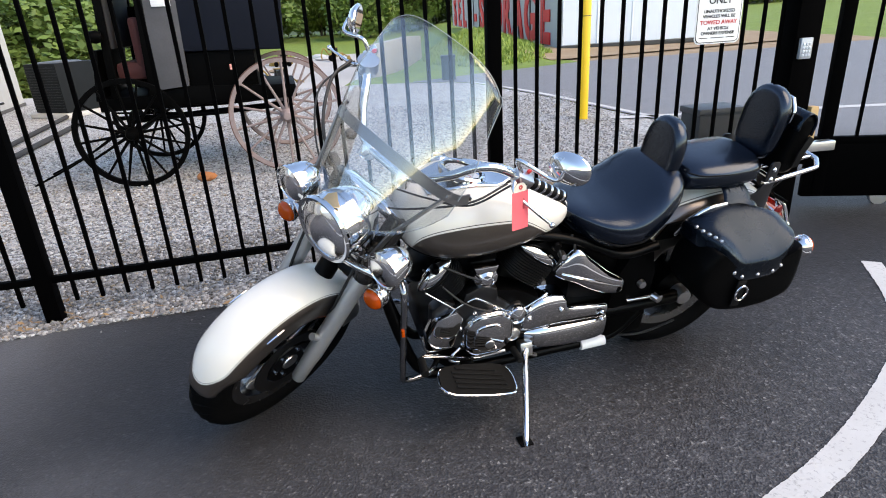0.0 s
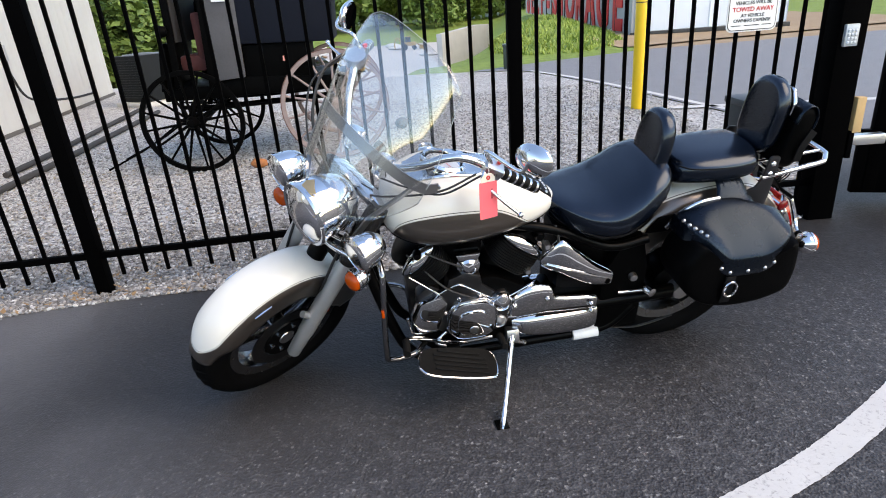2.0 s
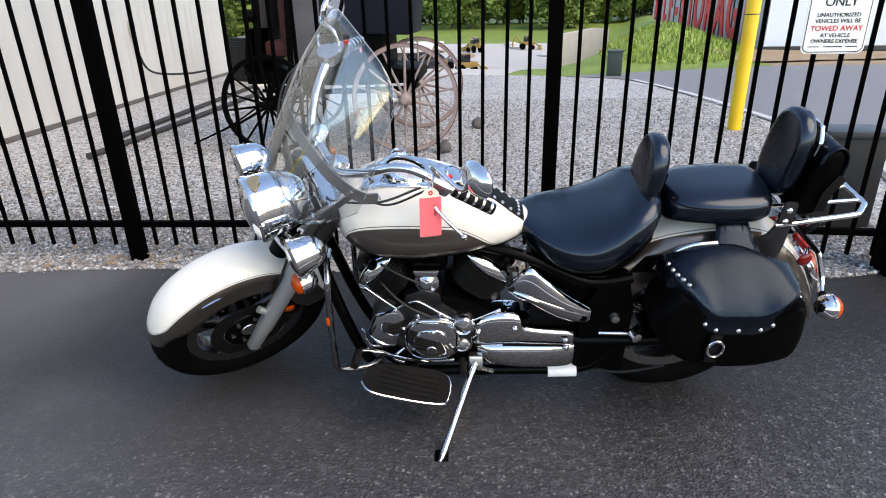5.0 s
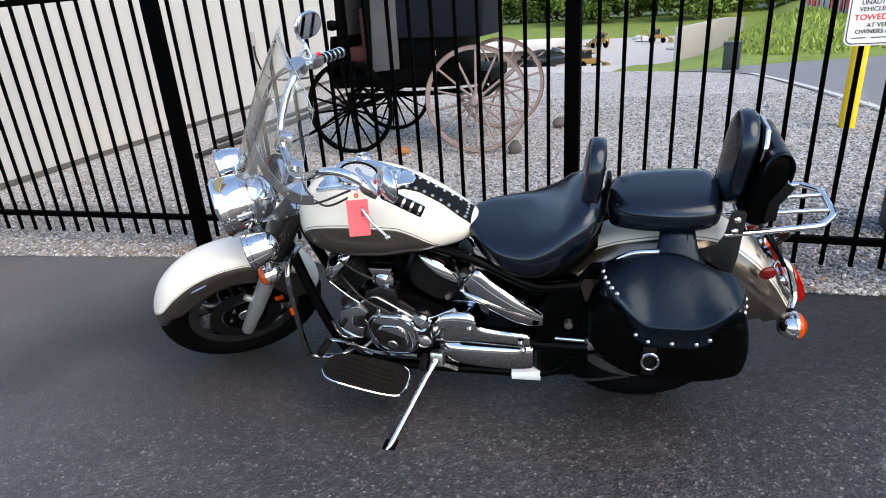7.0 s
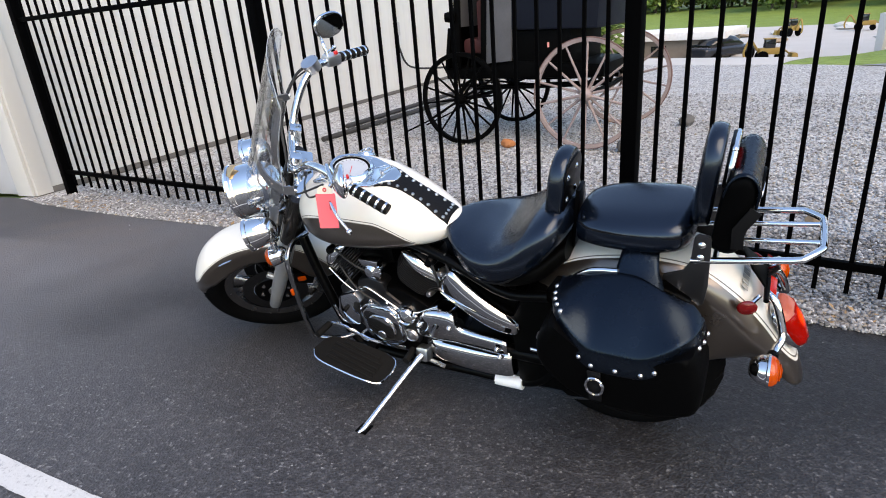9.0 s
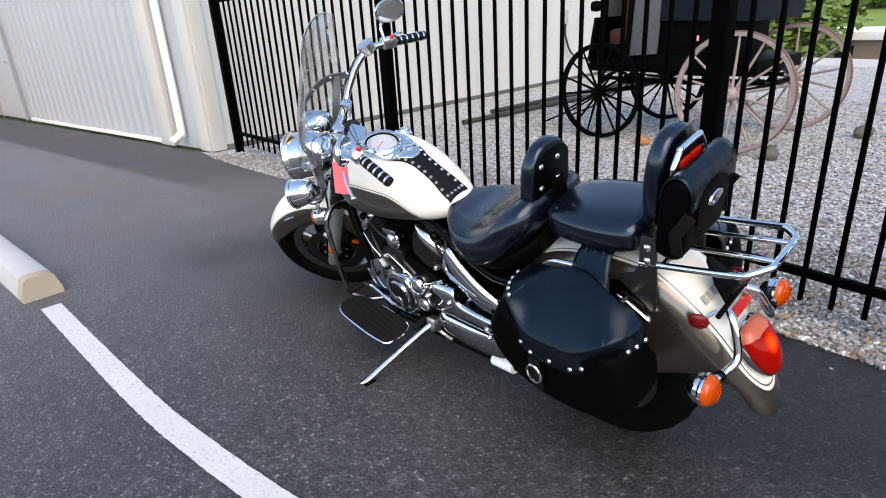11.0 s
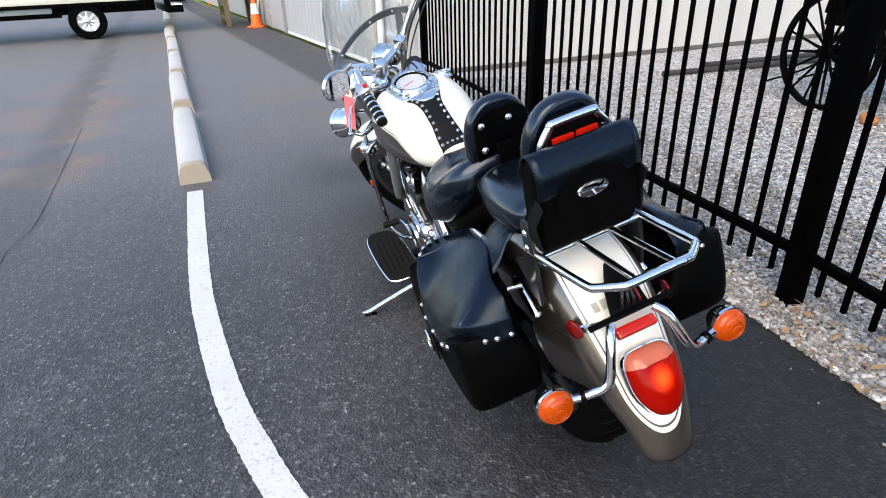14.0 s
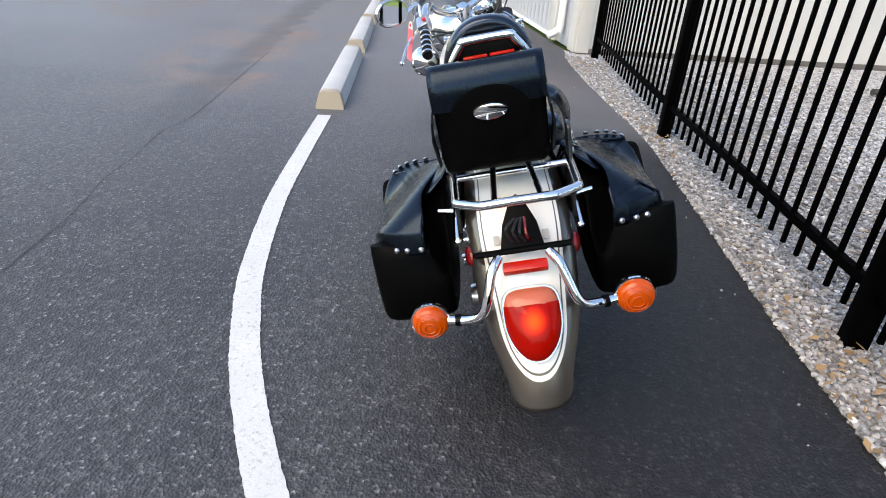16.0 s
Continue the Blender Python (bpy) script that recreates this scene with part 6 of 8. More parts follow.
def rear_signal(s):
    j = p_bar + V(-0.015, 0.052 * s, 0.012)
    e = V(-0.342, 0.216 * s, 0.524)
    arm = part("signal_arm", tube([j, j + V(-0.025, 0.018 * s, -0.02), V(-0.375, 0.098 * s, 0.545), V(-0.362, 0.135 * s, 0.522), V(-0.350, 0.195 * s, 0.523)], 0.0105, 12), CHROME, bike, "bent chrome indicator arm")
    part("collar", tube([V(-0.359, 0.150 * s, 0.522), V(-0.357, 0.160 * s, 0.522)], 0.0135, 12), BLACK, arm)
    blink = part("rear_indicator", lathe([tuple(p) for p in spline([(0.0, -0.036), (0.020, -0.032), (0.036, -0.014), (0.041, 0.004)], 12)] + [(0.043, 0.006), (0.043, 0.012), (0.038, 0.013), (0.0, 0.010)], 32, aim(e, V(-1, 0, 0))), CHROME, bike, "chrome indicator with amber lens")
    part("lens", lathe([tuple(p) for p in spline([(0.040, 0.012), (0.036, 0.024), (0.020, 0.034), (0.0, 0.037)], 12)], 32, aim(e, V(-1, 0, 0))), AMBER, blink)
    for r in (0.012, 0.022, 0.031):
        part("lens_ring", tube([e + V(-0.0385 + 0.0105 * (r / 0.031) ** 3, r * math.cos(a), r * math.sin(a)) for a in [2 * math.pi * k / 12 for k in range(12)]], 0.0016, 5, 36, loop=True), AMBER, blink)
    # side reflector
    sp = V(-0.285, 0.112 * s, 0.632)
    rfl = lathe([(0.0, 0.010), (0.6, 0.0085), (0.95, 0.004), (1.0, 0.0)], 28)
    rfl.transform(aim(sp, V(-0.22, 0.97 * s, 0.1)) @ Matrix.Diagonal((0.025, 0.021, 1, 1)))
    part("side_reflector", rfl, DARKRED, bike, "oval red side reflector")
    part("reflector_stay", tube([sp, p_bar + V(0.0, 0.07 * s, 0.012)], 0.006, 8), CHROME, bike)


both(rear_signal)
# maker's name on the mudguard stays a row of plain grey blocks
for k in range(6):
    q, nq = at_crown(0.705, 0.0015)
    bx = box((0.022, 0.014, 0.0015), (0, 0, 0), None, 0.0)
    bx.transform(Matrix.Translation(q + V(0, -0.053 + 0.021 * k, 0)) @ nq.to_track_quat("Z", "Y").to_matrix().to_4x4() @ Matrix.Rotation(radians(90), 4, "Z"))
    part("faded_letter", bx, mat("faded_letter_grey", (0.35, 0.34, 0.31), 0.5) if k == 0 else bpy.data.materials["faded_letter_grey"], rf)

# ---- engine ----
block = part("crankcase", prism([(0.66, 0.20), (1.05, 0.18), (1.12, 0.26), (1.12, 0.38), (1.04, 0.47), (0.92, 0.52), (0.80, 0.50), (0.66, 0.42)], -0.14, 0.14, 0.02), BLACK, bike, "black engine crankcase")


def cover(name, at, r, h, label, squash=1.0, rings=((1.0, 0.0), (1.0, 0.45), (0.94, 0.72), (0.82, 0.86), (0.80, 0.80), (0.62, 0.84), (0.30, 1.0), (0.0, 1.02)), mtl=None, spin=0.0):
    bm = lathe([(r * a, h * b) for a, b in rings], 48)
    bm.transform(Matrix.Translation(at) @ Matrix.Rotation(spin, 4, "Y") @ Matrix.Diagonal((1, 1, squash, 1)) @ Matrix.Rotation(radians(-90), 4, "X"))
    return part(name, bm, mtl or CHROME, block, label)


case = part("generator_cover", prism([(0.903 + x, 0.347 + z) for x, z in rounded(0.172, 0.172, 0.062, 8)], 0.130, 0.186, 0.018), CASE, block, "polished rounded engine cover")
part("cover_rim", tube([V(0.903 + x, 0.170, 0.347 + z) for x, z in rounded(0.178, 0.178, 0.064, 5)], 0.0045, 8, 90, loop=True), CHROME, case)
part("cover_boss", prism([(0.903 + x, 0.343 + z) for x, z in rounded(0.118, 0.112, 0.045, 8)], 0.184, 0.197, 0.008), CASE, case)
part("cover_mark", lathe([(0.0, 0.003), (0.016, 0.003), (0.018, 0.0)], 24, aim((0.903, 0.197, 0.318), (0, 1, 0))), STEEL, case)
capn = mesh_of("cover_bolt", lathe([(0.0, 0.012), (0.005, 0.012), (0.0065, 0.006), (0.0085, 0.004), (0.009, 0.0)], 10), CHROME)
for k in range(8):
    a = 2 * math.pi * k / 8 + 0.3
    put("cover_bolt", capn, case, aim((0.903 + 0.100 * math.cos(a), 0.150, 0.347 + 0.100 * math.sin(a)), (0, 1, 0)))
part("cover_flange", prism([(0.80, 0.285), (0.87, 0.262), (0.99, 0.265), (1.05, 0.31), (1.06, 0.40), (1.03, 0.46), (0.95, 0.495), (0.87, 0.490), (0.81, 0.44)], 0.125, 0.150, 0.010), DULL, block, "satin engine flange")
part("front_case_cover", prism([(1.03, 0.30), (1.10, 0.30), (1.125, 0.36), (1.09, 0.44), (1.02, 0.47), (0.99, 0.43)], 0.10, 0.165, 0.014), CASE, block)
part("top_case_cover", prism([(0.86, 0.46), (1.00, 0.47), (0.985, 0.525), (0.93, 0.545), (0.87, 0.53)], 0.09, 0.150, 0.012), DULL, block)
cover("clutch_boss", (0.795, 0.13, 0.405), 0.040, 0.055, "", 1.0)
cover("pivot_boss", (0.80, 0.13, 0.305), 0.030, 0.040, "", 1.0, mtl=STEEL)
part("link_plate", prism([(0.77, 0.27), (0.83, 0.26), (0.85, 0.34), (0.83, 0.44), (0.78, 0.45), (0.75, 0.36)], 0.11, 0.155, 0.010), DULL, block)
# long polished cover behind the engine
long_c = part("drive_cover", loft([(0.405, 0.11, 0.245, 0.030, 0.035, 0.04, 3), (0.415, 0.11, 0.245, 0.048, 0.058, 0.062, 3.2), (0.50, 0.115, 0.248, 0.056, 0.060, 0.066, 3), (0.62, 0.118, 0.255, 0.058, 0.058, 0.064, 2.8), (0.70, 0.115, 0.258, 0.054, 0.050, 0.055, 2.6), (0.745, 0.11, 0.262, 0.035, 0.03, 0.035, 2.4)], 40, 36), CASE, bike, "long polished drive cover")
part("upper_drive_cover", loft([(0.42, 0.105, 0.325, 0.04, 0.020, 0.03, 4), (0.43, 0.105, 0.330, 0.050, 0.030, 0.04, 4), (0.58, 0.11, 0.350, 0.052, 0.036, 0.05, 4), (0.61, 0.112, 0.365, 0.053, 0.074, 0.06, 4), (0.71, 0.115, 0.365, 0.053, 0.074, 0.06, 4), (0.765, 0.112, 0.345, 0.045, 0.030, 0.05, 3.4), (0.78, 0.11, 0.33, 0.03, 0.01, 0.02, 3)], 44, 32), CASE, long_c)
for x, z in ((0.745, 0.375), (0.62, 0.388), (0.445, 0.335), (0.44, 0.300)):
    put("cover_bolt", capn, long_c, aim((x, 0.164, z), (0, 1, 0)) @ Matrix.Scale(1.3, 4))
part("cover_groove", tube([V(0.43, 0.160, 0.302), V(0.55, 0.166, 0.312), V(0.66, 0.166, 0.316)], 0.004, 8), BLACK, long_c)
# triangular polished side cover
sc = loft([(0.362, 0.135, 0.436, 0.008, 0.014, 0.018, 2.4), (0.380, 0.138, 0.437, 0.022, 0.036, 0.036, 2.8), (0.45, 0.142, 0.466, 0.030, 0.060, 0.050, 2.5), (0.52, 0.142, 0.510, 0.030, 0.076, 0.060, 2.3), (0.575, 0.138, 0.545, 0.028, 0.084, 0.062, 2.3), (0.618, 0.132, 0.545, 0.020, 0.046, 0.045, 2.2), (0.646, 0.128, 0.533, 0.006, 0.012, 0.015, 2)], 44, 32)
side_cover = part("side_cover", sc, CASE, bike, "winged chrome side cover")
part("cover_ridge", tube([V(0.385, 0.160, 0.440), V(0.47, 0.171, 0.480), V(0.57, 0.166, 0.520), V(0.63, 0.148, 0.535)], [0.003, 0.007, 0.007, 0.003], 8), CHROME, side_cover)
part("cover_lock", lathe([(0.0, 0.004), (0.012, 0.004), (0.014, 0.0)], 16, aim((0.395, 0.161, 0.432), (0, 1, 0))), PLASTIC, side_cover)


def cylinder(base, lean, name, count, reach):
    """A stack of thin dark fins round the barrel, with a long almond-shaped chrome cover on its left shoulder."""
    m0 = Matrix.Translation(base) @ Matrix.Rotation(lean, 4, "Y")
    top = 0.014 + 0.0095 * count
    barrel = part(name, lathe([(0.070, -0.05), (0.070, top)], 28, m0), BLACK, bike, "black finned engine cylinder")
    for k in range(count):
        w = reach - 0.0011 * abs(k - count * 0.6) ** 1.5
        fin = prism(rounded(2 * w, 0.27, 0.055, 6), -0.0013, 0.0013, 0.0005, m=Matrix.Rotation(radians(90), 4, "X"))
        fin.transform(m0 @ Matrix.Translation((0, 0, 0.010 + 0.0095 * k)))
        part("fin", fin, FIN, barrel)
    part("cylinder_head", lathe([(0.070, top), (0.095, top + 0.004), (0.092, top + 0.03), (0.06, top + 0.045), (0.0, top + 0.046)], 32, m0), BLACK, barrel)
    for s in (1, -1):
        hc = loft([(-0.094, 0, 0, 0.003, 0.003, 0.003, 2.0), (-0.074, 0, 0, 0.016, 0.017, 0.012, 2.1), (-0.02, 0, 0, 0.030, 0.031, 0.016, 2.2), (0.03, 0, 0, 0.030, 0.030, 0.016, 2.2), (0.076, 0, 0, 0.015, 0.015, 0.012, 2.1), (0.094, 0, 0, 0.003, 0.003, 0.003, 2.0)], 30, 28)
        hc.transform(m0 @ Matrix.Translation((0, 0.108 * s, top + 0.004)) @ Matrix.Diagonal((reach / 0.098, 1.0, 1.0, 1)))
        part("head_cover", hc, CHROME, barrel, "almond-shaped chrome rocker cover")
    return barrel


cylinder(V(1.005, 0, 0.515), radians(44), "front_cylinder", 10, 0.080)
cylinder(V(0.772, 0, 0.512), radians(-37), "rear_cylinder", 10, 0.096)
part("horn", lathe([(0.0, 0.02), (0.018, 0.018), (0.030, 0.006), (0.040, 0.002), (0.042, -0.004), (0.030, -0.03), (0.0, -0.035)], 24, aim((0.912, 0.138, 0.572), (0.1, 1, 0.1))), CASE, bike, "chrome horn between the cylinders")
part("horn_bracket", prism([(0.880, 0.590), (0.946, 0.590), (0.958, 0.622), (0.868, 0.622)], 0.10, 0.145, 0.008), CASE, bike)
part("intake_body", box((0.16, 0.16, 0.14), (0.925, 0, 0.63), None, 0.03), BLACK, bike)
part("inlet_box", box((0.10, 0.10, 0.09), (0.70, 0.06, 0.615), None, 0.02), BLACK, bike)
for pts, r in (([V(1.040, 0.140, 0.440), V(1.006, 0.142, 0.470), V(0.960, 0.150, 0.498), V(0.935, 0.152, 0.494), V(0.87, 0.150, 0.446), V(0.805, 0.146, 0.400), V(0.785, 0.145, 0.398), V(0.70, 0.142, 0.440), V(0.67, 0.135, 0.452)], 0.0042), ([V(1.12, 0.13, 0.545), V(1.06, 0.145, 0.50), V(1.02, 0.145, 0.465)], 0.0042),
               ([V(1.00, 0.155, 0.29), V(1.04, 0.165, 0.25), V(0.98, 0.17, 0.225)], 0.007), ([V(1.05, 0.14, 0.29), V(1.12, 0.15, 0.30), V(1.14, 0.155, 0.38)], 0.006)):
    part("chrome_pipe", tube(pts, r, 10), CHROME, bike)
for pts, r in (([V(1.12, 0.10, 0.62), V(1.00, 0.155, 0.50), V(0.90, 0.165, 0.44)], 0.004), ([V(1.06, 0.13, 0.64), V(0.98, 0.15, 0.60), V(0.90, 0.14, 0.55)], 0.004), ([V(0.66, 0.13, 0.66), V(0.64, 0.14, 0.60), V(0.65, 0.12, 0.54)], 0.005), ([V(0.60, 0.12, 0.68), V(0.59, 0.14, 0.62), V(0.61, 0.12, 0.56)], 0.005)):
    part("wire_lead", tube(pts, r, 8), CABLE, bike)
for x, z, r in ((0.655, 0.645, 0.018), (0.625, 0.60, 0.013), (0.69, 0.50, 0.012), (1.085, 0.63, 0.016)):
    part("hose_fitting", lathe([(0.0, 0.03), (r * 0.7, 0.03), (r, 0.02), (r, 0.0)], 16, aim((x, 0.11, z), (0.1, 1, 0.1))), STEEL if r < 0.015 else BLACK, bike)
part("bobber_cover", prism([(1.04, 0.34), (1.10, 0.36), (1.10, 0.46), (1.05, 0.50), (1.0, 0.47)], 0.08, 0.135, 0.012), DULL, block)

# ---- frame ----
frame_ob = part("frame", tube([V(1.30, 0.045, 0.78), V(1.255, 0.075, 0.55), V(1.19, 0.095, 0.30), V(1.13, 0.105, 0.17), V(1.03, 0.11, 0.135), V(0.60, 0.115, 0.140), V(0.36, 0.12, 0.160), V(0.25, 0.12, 0.26)], 0.020, 12, 50), BLACK, bike, "black tubular frame")
part("frame_tube", tube([V(1.30, -0.045, 0.78), V(1.255, -0.075, 0.55), V(1.19, -0.095, 0.30), V(1.13, -0.105, 0.17), V(1.03, -0.11, 0.135), V(0.60, -0.115, 0.130), V(0.36, -0.12, 0.150), V(0.25, -0.12, 0.26)], 0.020, 12, 50), BLACK, frame_ob)
both(lambda s: part("seat_rail", tube([V(1.20, 0.04 * s, 0.80), V(0.85, 0.07 * s, 0.70), V(0.60, 0.12 * s, 0.66), V(0.40, 0.135 * s, 0.57), V(0.25, 0.135 * s, 0.58)], 0.018, 10), BLACK, frame_ob))
both(lambda s: part("fender_strut", prism([(0.26, 0.60), (0.22, 0.66), (-0.10, 0.70), (-0.16, 0.67), (-0.15, 0.635), (0.20, 0.60)], 0.128 * s - 0.005, 0.128 * s + 0.005, 0.003), BLACK, frame_ob))
part("battery_box", box((0.20, 0.20, 0.34), (0.47, 0, 0.44), None, 0.03), PLASTIC, bike)
part("rear_shield", prism([(0.22, 0.16), (0.40, 0.15), (0.40, 0.44), (0.34, 0.56), (0.26, 0.60), (0.22, 0.45)], -0.10, 0.135, 0.02), PLASTIC, bike, "black plastic rear shield")
swing = part("swing_arm", tube([V(0.42, 0.115, 0.29), V(0.25, 0.125, 0.30), V(RX, 0.125, AZ)], 0.026, 12), BLACK, bike)
part("swing_arm_end", lathe([(0.0, 0.02), (0.030, 0.018), (0.034, 0.0), (0.034, -0.05)], 20, aim((RX, 0.135, AZ), (0, 1, 0))), STEEL, swing)
part("swing_link", tube([V(0.33, 0.140, 0.345), V(0.20, 0.150, 0.350)], 0.008, 10), CHROME, swing)
part("link_bolt", lathe([(0.0, 0.02), (0.014, 0.018), (0.017, 0.0)], 14, aim((0.285, 0.140, 0.42), (0, 1, 0))), STEEL, swing)
part("link_cap", lathe([(0.0, 0.03), (0.018, 0.026), (0.022, 0.0)], 14, aim((0.215, 0.150, 0.35), (-0.3, 1, 0))), CHROME, swing)
both(lambda s: part("fender_rail", tube([V(0.36, 0.136 * s, 0.555), V(0.28, 0.140 * s, 0.575)], 0.010, 8), BLACK, frame_ob))
part("brake_rod", tube([V(0.34, 0.125, 0.155), V(0.22, 0.14, 0.150), V(0.08, 0.145, 0.19)], 0.0045, 8), DULL, bike)
part("frame_sticker", tube([V(0.488, 0.128, 0.145), V(0.386, 0.130, 0.150)], 0.0235, 14), WHITEPL, frame_ob, "white wrapped label on the lower rail")

# ---- floorboards, guard and stand ----
def board(s):
    pts = [(1.125, 0.335), (1.10, 0.255), (0.985, 0.225), (0.855, 0.225), (0.850, 0.330), (0.905, 0.358), (1.04, 0.368), (1.10, 0.362)]
    c = spline(pts + pts[:1], 41)[:-1]
    tilt = lambda x: 0.226 + 0.34 * (x - 0.85)
    rings = [[V(x, y * s, tilt(x) + dz) for x, y in c] for dz in (-0.012, 0.0)]
    fb = part("floorboard", skin(rings, True, True), GUM, bike, "ribbed black rubber floorboard with chrome edge")
    part("board_trim", tube([V(x, y * s, tilt(x) - 0.008) for x, y in c], 0.0055, 8, 82, loop=True), CHROME, fb)
    for k in range(5):
        y = 0.250 + 0.022 * k
        part("board_rib", box((0.20 if k else 0.16, 0.012, 0.004), (0.975, y * s, tilt(0.975) + 0.003), Matrix.Rotation(math.atan(-0.34), 4, "Y"), 0.0018, seg=1), GUM, fb)
    part("board_bracket", box((0.05, 0.12, 0.02), (0.98, 0.17 * s, 0.230), None, 0.005), BLACK, fb)


both(board)


def guard(s):
    part("engine_guard", tube([V(1.235, 0.075 * s, 0.655), V(1.222, 0.16 * s, 0.672), V(1.214, 0.215 * s, 0.650), V(1.216, 0.232 * s, 0.60), V(1.224, 0.238 * s, 0.44), V(1.228, 0.236 * s, 0.31), V(1.218, 0.226 * s, 0.262), V(1.13, 0.20 * s, 0.245), V(1.08, 0.14 * s, 0.235)], 0.0105, 12, 70), CHROME_DIM, bike, "chrome engine guard hoop")


both(guard)
both(lambda s: part("guard_reflector", box((0.010, 0.016, 0.026), (1.226, 0.248 * s, 0.50), None, 0.003), AMBER, bike, "small amber reflector on the engine guard"))
part("shift_pedal", tube([V(1.155, 0.20, 0.315), V(1.160, 0.27, 0.318)], 0.014, 12), GUM, bike, "rubber shift pedal")
part("shift_rod", tube([V(1.15, 0.19, 0.315), V(1.10, 0.18, 0.30), V(0.98, 0.175, 0.25), V(0.83, 0.17, 0.245)], 0.007, 8), CHROME, bike)
part("heel_pedal", tube([V(0.80, 0.17, 0.245), V(0.795, 0.235, 0.246)], 0.013, 12), GUM, bike)
stand = part("side_stand", tube([V(0.755, 0.185, 0.240), V(0.775, 0.235, 0.222), V(0.835, 0.395, 0.155), V(0.862, 0.465, 0.124), V(0.874, 0.498, 0.122)], [0.015, 0.012, 0.011, 0.011, 0.006], 12, 40), CHROME, bike, "chrome side stand propped on the asphalt")
part("stand_pivot", box((0.05, 0.045, 0.055), (0.752, 0.170, 0.240), Matrix.Rotation(radians(20), 4, "X"), 0.010), STEEL, stand)
part("stand_spring", tube([V(0.775, 0.165, 0.215), V(0.69, 0.15, 0.165)], 0.008, 8), STEEL, stand)
foot = box((0.045, 0.05, 0.006), (0, 0, 0), None, 0.002)
foot.transform(Matrix.Translation((0.868, 0.470, 0.1155)) @ Matrix.Rotation(radians(13.5), 4, "X"))
part("stand_foot", foot, BLACK, stand)

# ---- price tag ----
tagm = Matrix.Translation((0.226, 1.596, 0.822)) @ Matrix.Rotation(radians(36), 4, "Z") @ Matrix.Rotation(radians(1), 4, "Y")
ptag = thing("price_tag", "red card tag hanging from the clutch lever", "tag", tagm)
part("card", prism(rounded(0.062, 0.112, 0.003, 3), -0.0006, 0.0006), RED, ptag)
part("card_head", prism([(-0.024, 0.055), (0.024, 0.055), (0.024, 0.068), (0.012, 0.080), (-0.012, 0.080), (-0.024, 0.068)], -0.0008, 0.0008), CARD, ptag, "manila top with eyelet")
part("eyelet", lathe([(0.003, 0.0), (0.0065, 0.0), (0.0065, 0.002), (0.003, 0.002)], 14, aim((0, -0.0008, 0.068), (0, -1, 0)), shut=True), SIGNR, ptag)
part("handwriting", box((0.006, 0.0005, 0.03), (0.012, -0.0011, 0.018)), INK, ptag)
part("string", tube([V(0, 0, 0.068), V(0.01, 0.01, 0.09), V(-0.01, 0.015, 0.10)], 0.0012, 6), CARD, ptag)

# ---- buggy ----
WAG = Matrix.Translation((-2.88, 5.43, 0)) @ Matrix.Rotation(radians(13.5), 4, "Z")
buggy = thing("buggy", "old black horse buggy with wooden spoked wheels", "buggy", WAG)


def cart_wheel(at, r, count, wood, hubm, tilt, label):
    m = Matrix.Translation((at[0], at[1], r)) @ Matrix.Rotation(radians(90), 4, "X") @ Matrix.Rotation(tilt, 4, "Z")
    rim = part("buggy_wheel", lathe([(r - 0.045, -0.018), (r - 0.008, -0.020), (r - 0.008, 0.020), (r - 0.045, 0.018)], 56, m, shut=True), wood, buggy, label)
    part("iron_band", lathe([(r - 0.009, -0.021), (r, -0.019), (r, 0.019), (r - 0.009, 0.021)], 56, m, shut=True), WOODK if wood is WOODK else mat("rusty_band", (0.16, 0.09, 0.075), 0.8, 0.3, 0.4), rim)
    part("hub", lathe([(0.0, -0.12), (0.028, -0.12), (0.035, -0.10), (0.05, -0.06), (0.062, -0.02), (0.062, 0.02), (0.05, 0.06), (0.035, 0.10), (0.0, 0.105)], 24, m), hubm, rim)
    for k in range(count):
        a = 2 * math.pi * k / count
        sp = tube([V(math.cos(a) * q, math.sin(a) * q, 0.012 * (1 if k % 2 else -1) * (1 - (q - 0.05) / r)) for q in (0.05, r * 0.35, r - 0.04)], [0.016, 0.013, 0.010], 8, 4)
        sp.transform(m)
        part("spoke", sp, wood, rim)


for y in (0.0, 1.38):
    cart_wheel((0.11, y), 0.49, 16, WOODK, WOODK, 0.1 + y, "black spoked buggy wheel")
    cart_wheel((1.50, y), 0.535, 14, WOODP, WOODP, 0.2 + y, "weathered pinkish spoked buggy wheel")
part("front_axle", tube([V(0.11, 0.02, 0.49), V(0.11, 0.69, 0.46), V(0.11, 1.36, 0.49)], 0.022, 10), WOODK, buggy)
part("rear_axle", tube([V(1.50, 0.02, 0.535), V(1.50, 0.69, 0.52), V(1.50, 1.36, 0.535)], 0.024, 10), WOODK, buggy)
part("reach", tube([V(-0.05, 0.69, 0.52), V(1.5, 0.69, 0.56)], 0.03, 8), WOODK, buggy)
for y in (0.30, 1.08):
    part("side_bar", tube([V(-0.05, y, 0.60), V(0.7, y, 0.575), V(1.52, y, 0.60)], 0.020, 8), WOODK, buggy)
    for x in (0.11, 1.5):
        part("leaf_spring", strip([V(x - 0.0, y - 0.30, 0.56), V(x, y - 0.15, 0.64), V(x, y, 0.665), V(x, y + 0.15, 0.64), V(x, y + 0.30, 0.56)], 0.05, 0.015, V(1, 0, 0)), WOODK, buggy)
part("floor_box", prism([(-0.15, 0.68), (1.62, 0.68), (1.62, 0.80), (0.62, 0.86), (0.30, 0.80), (-0.15, 0.80)], 0.17, 1.21, 0.01), WOODK, buggy)
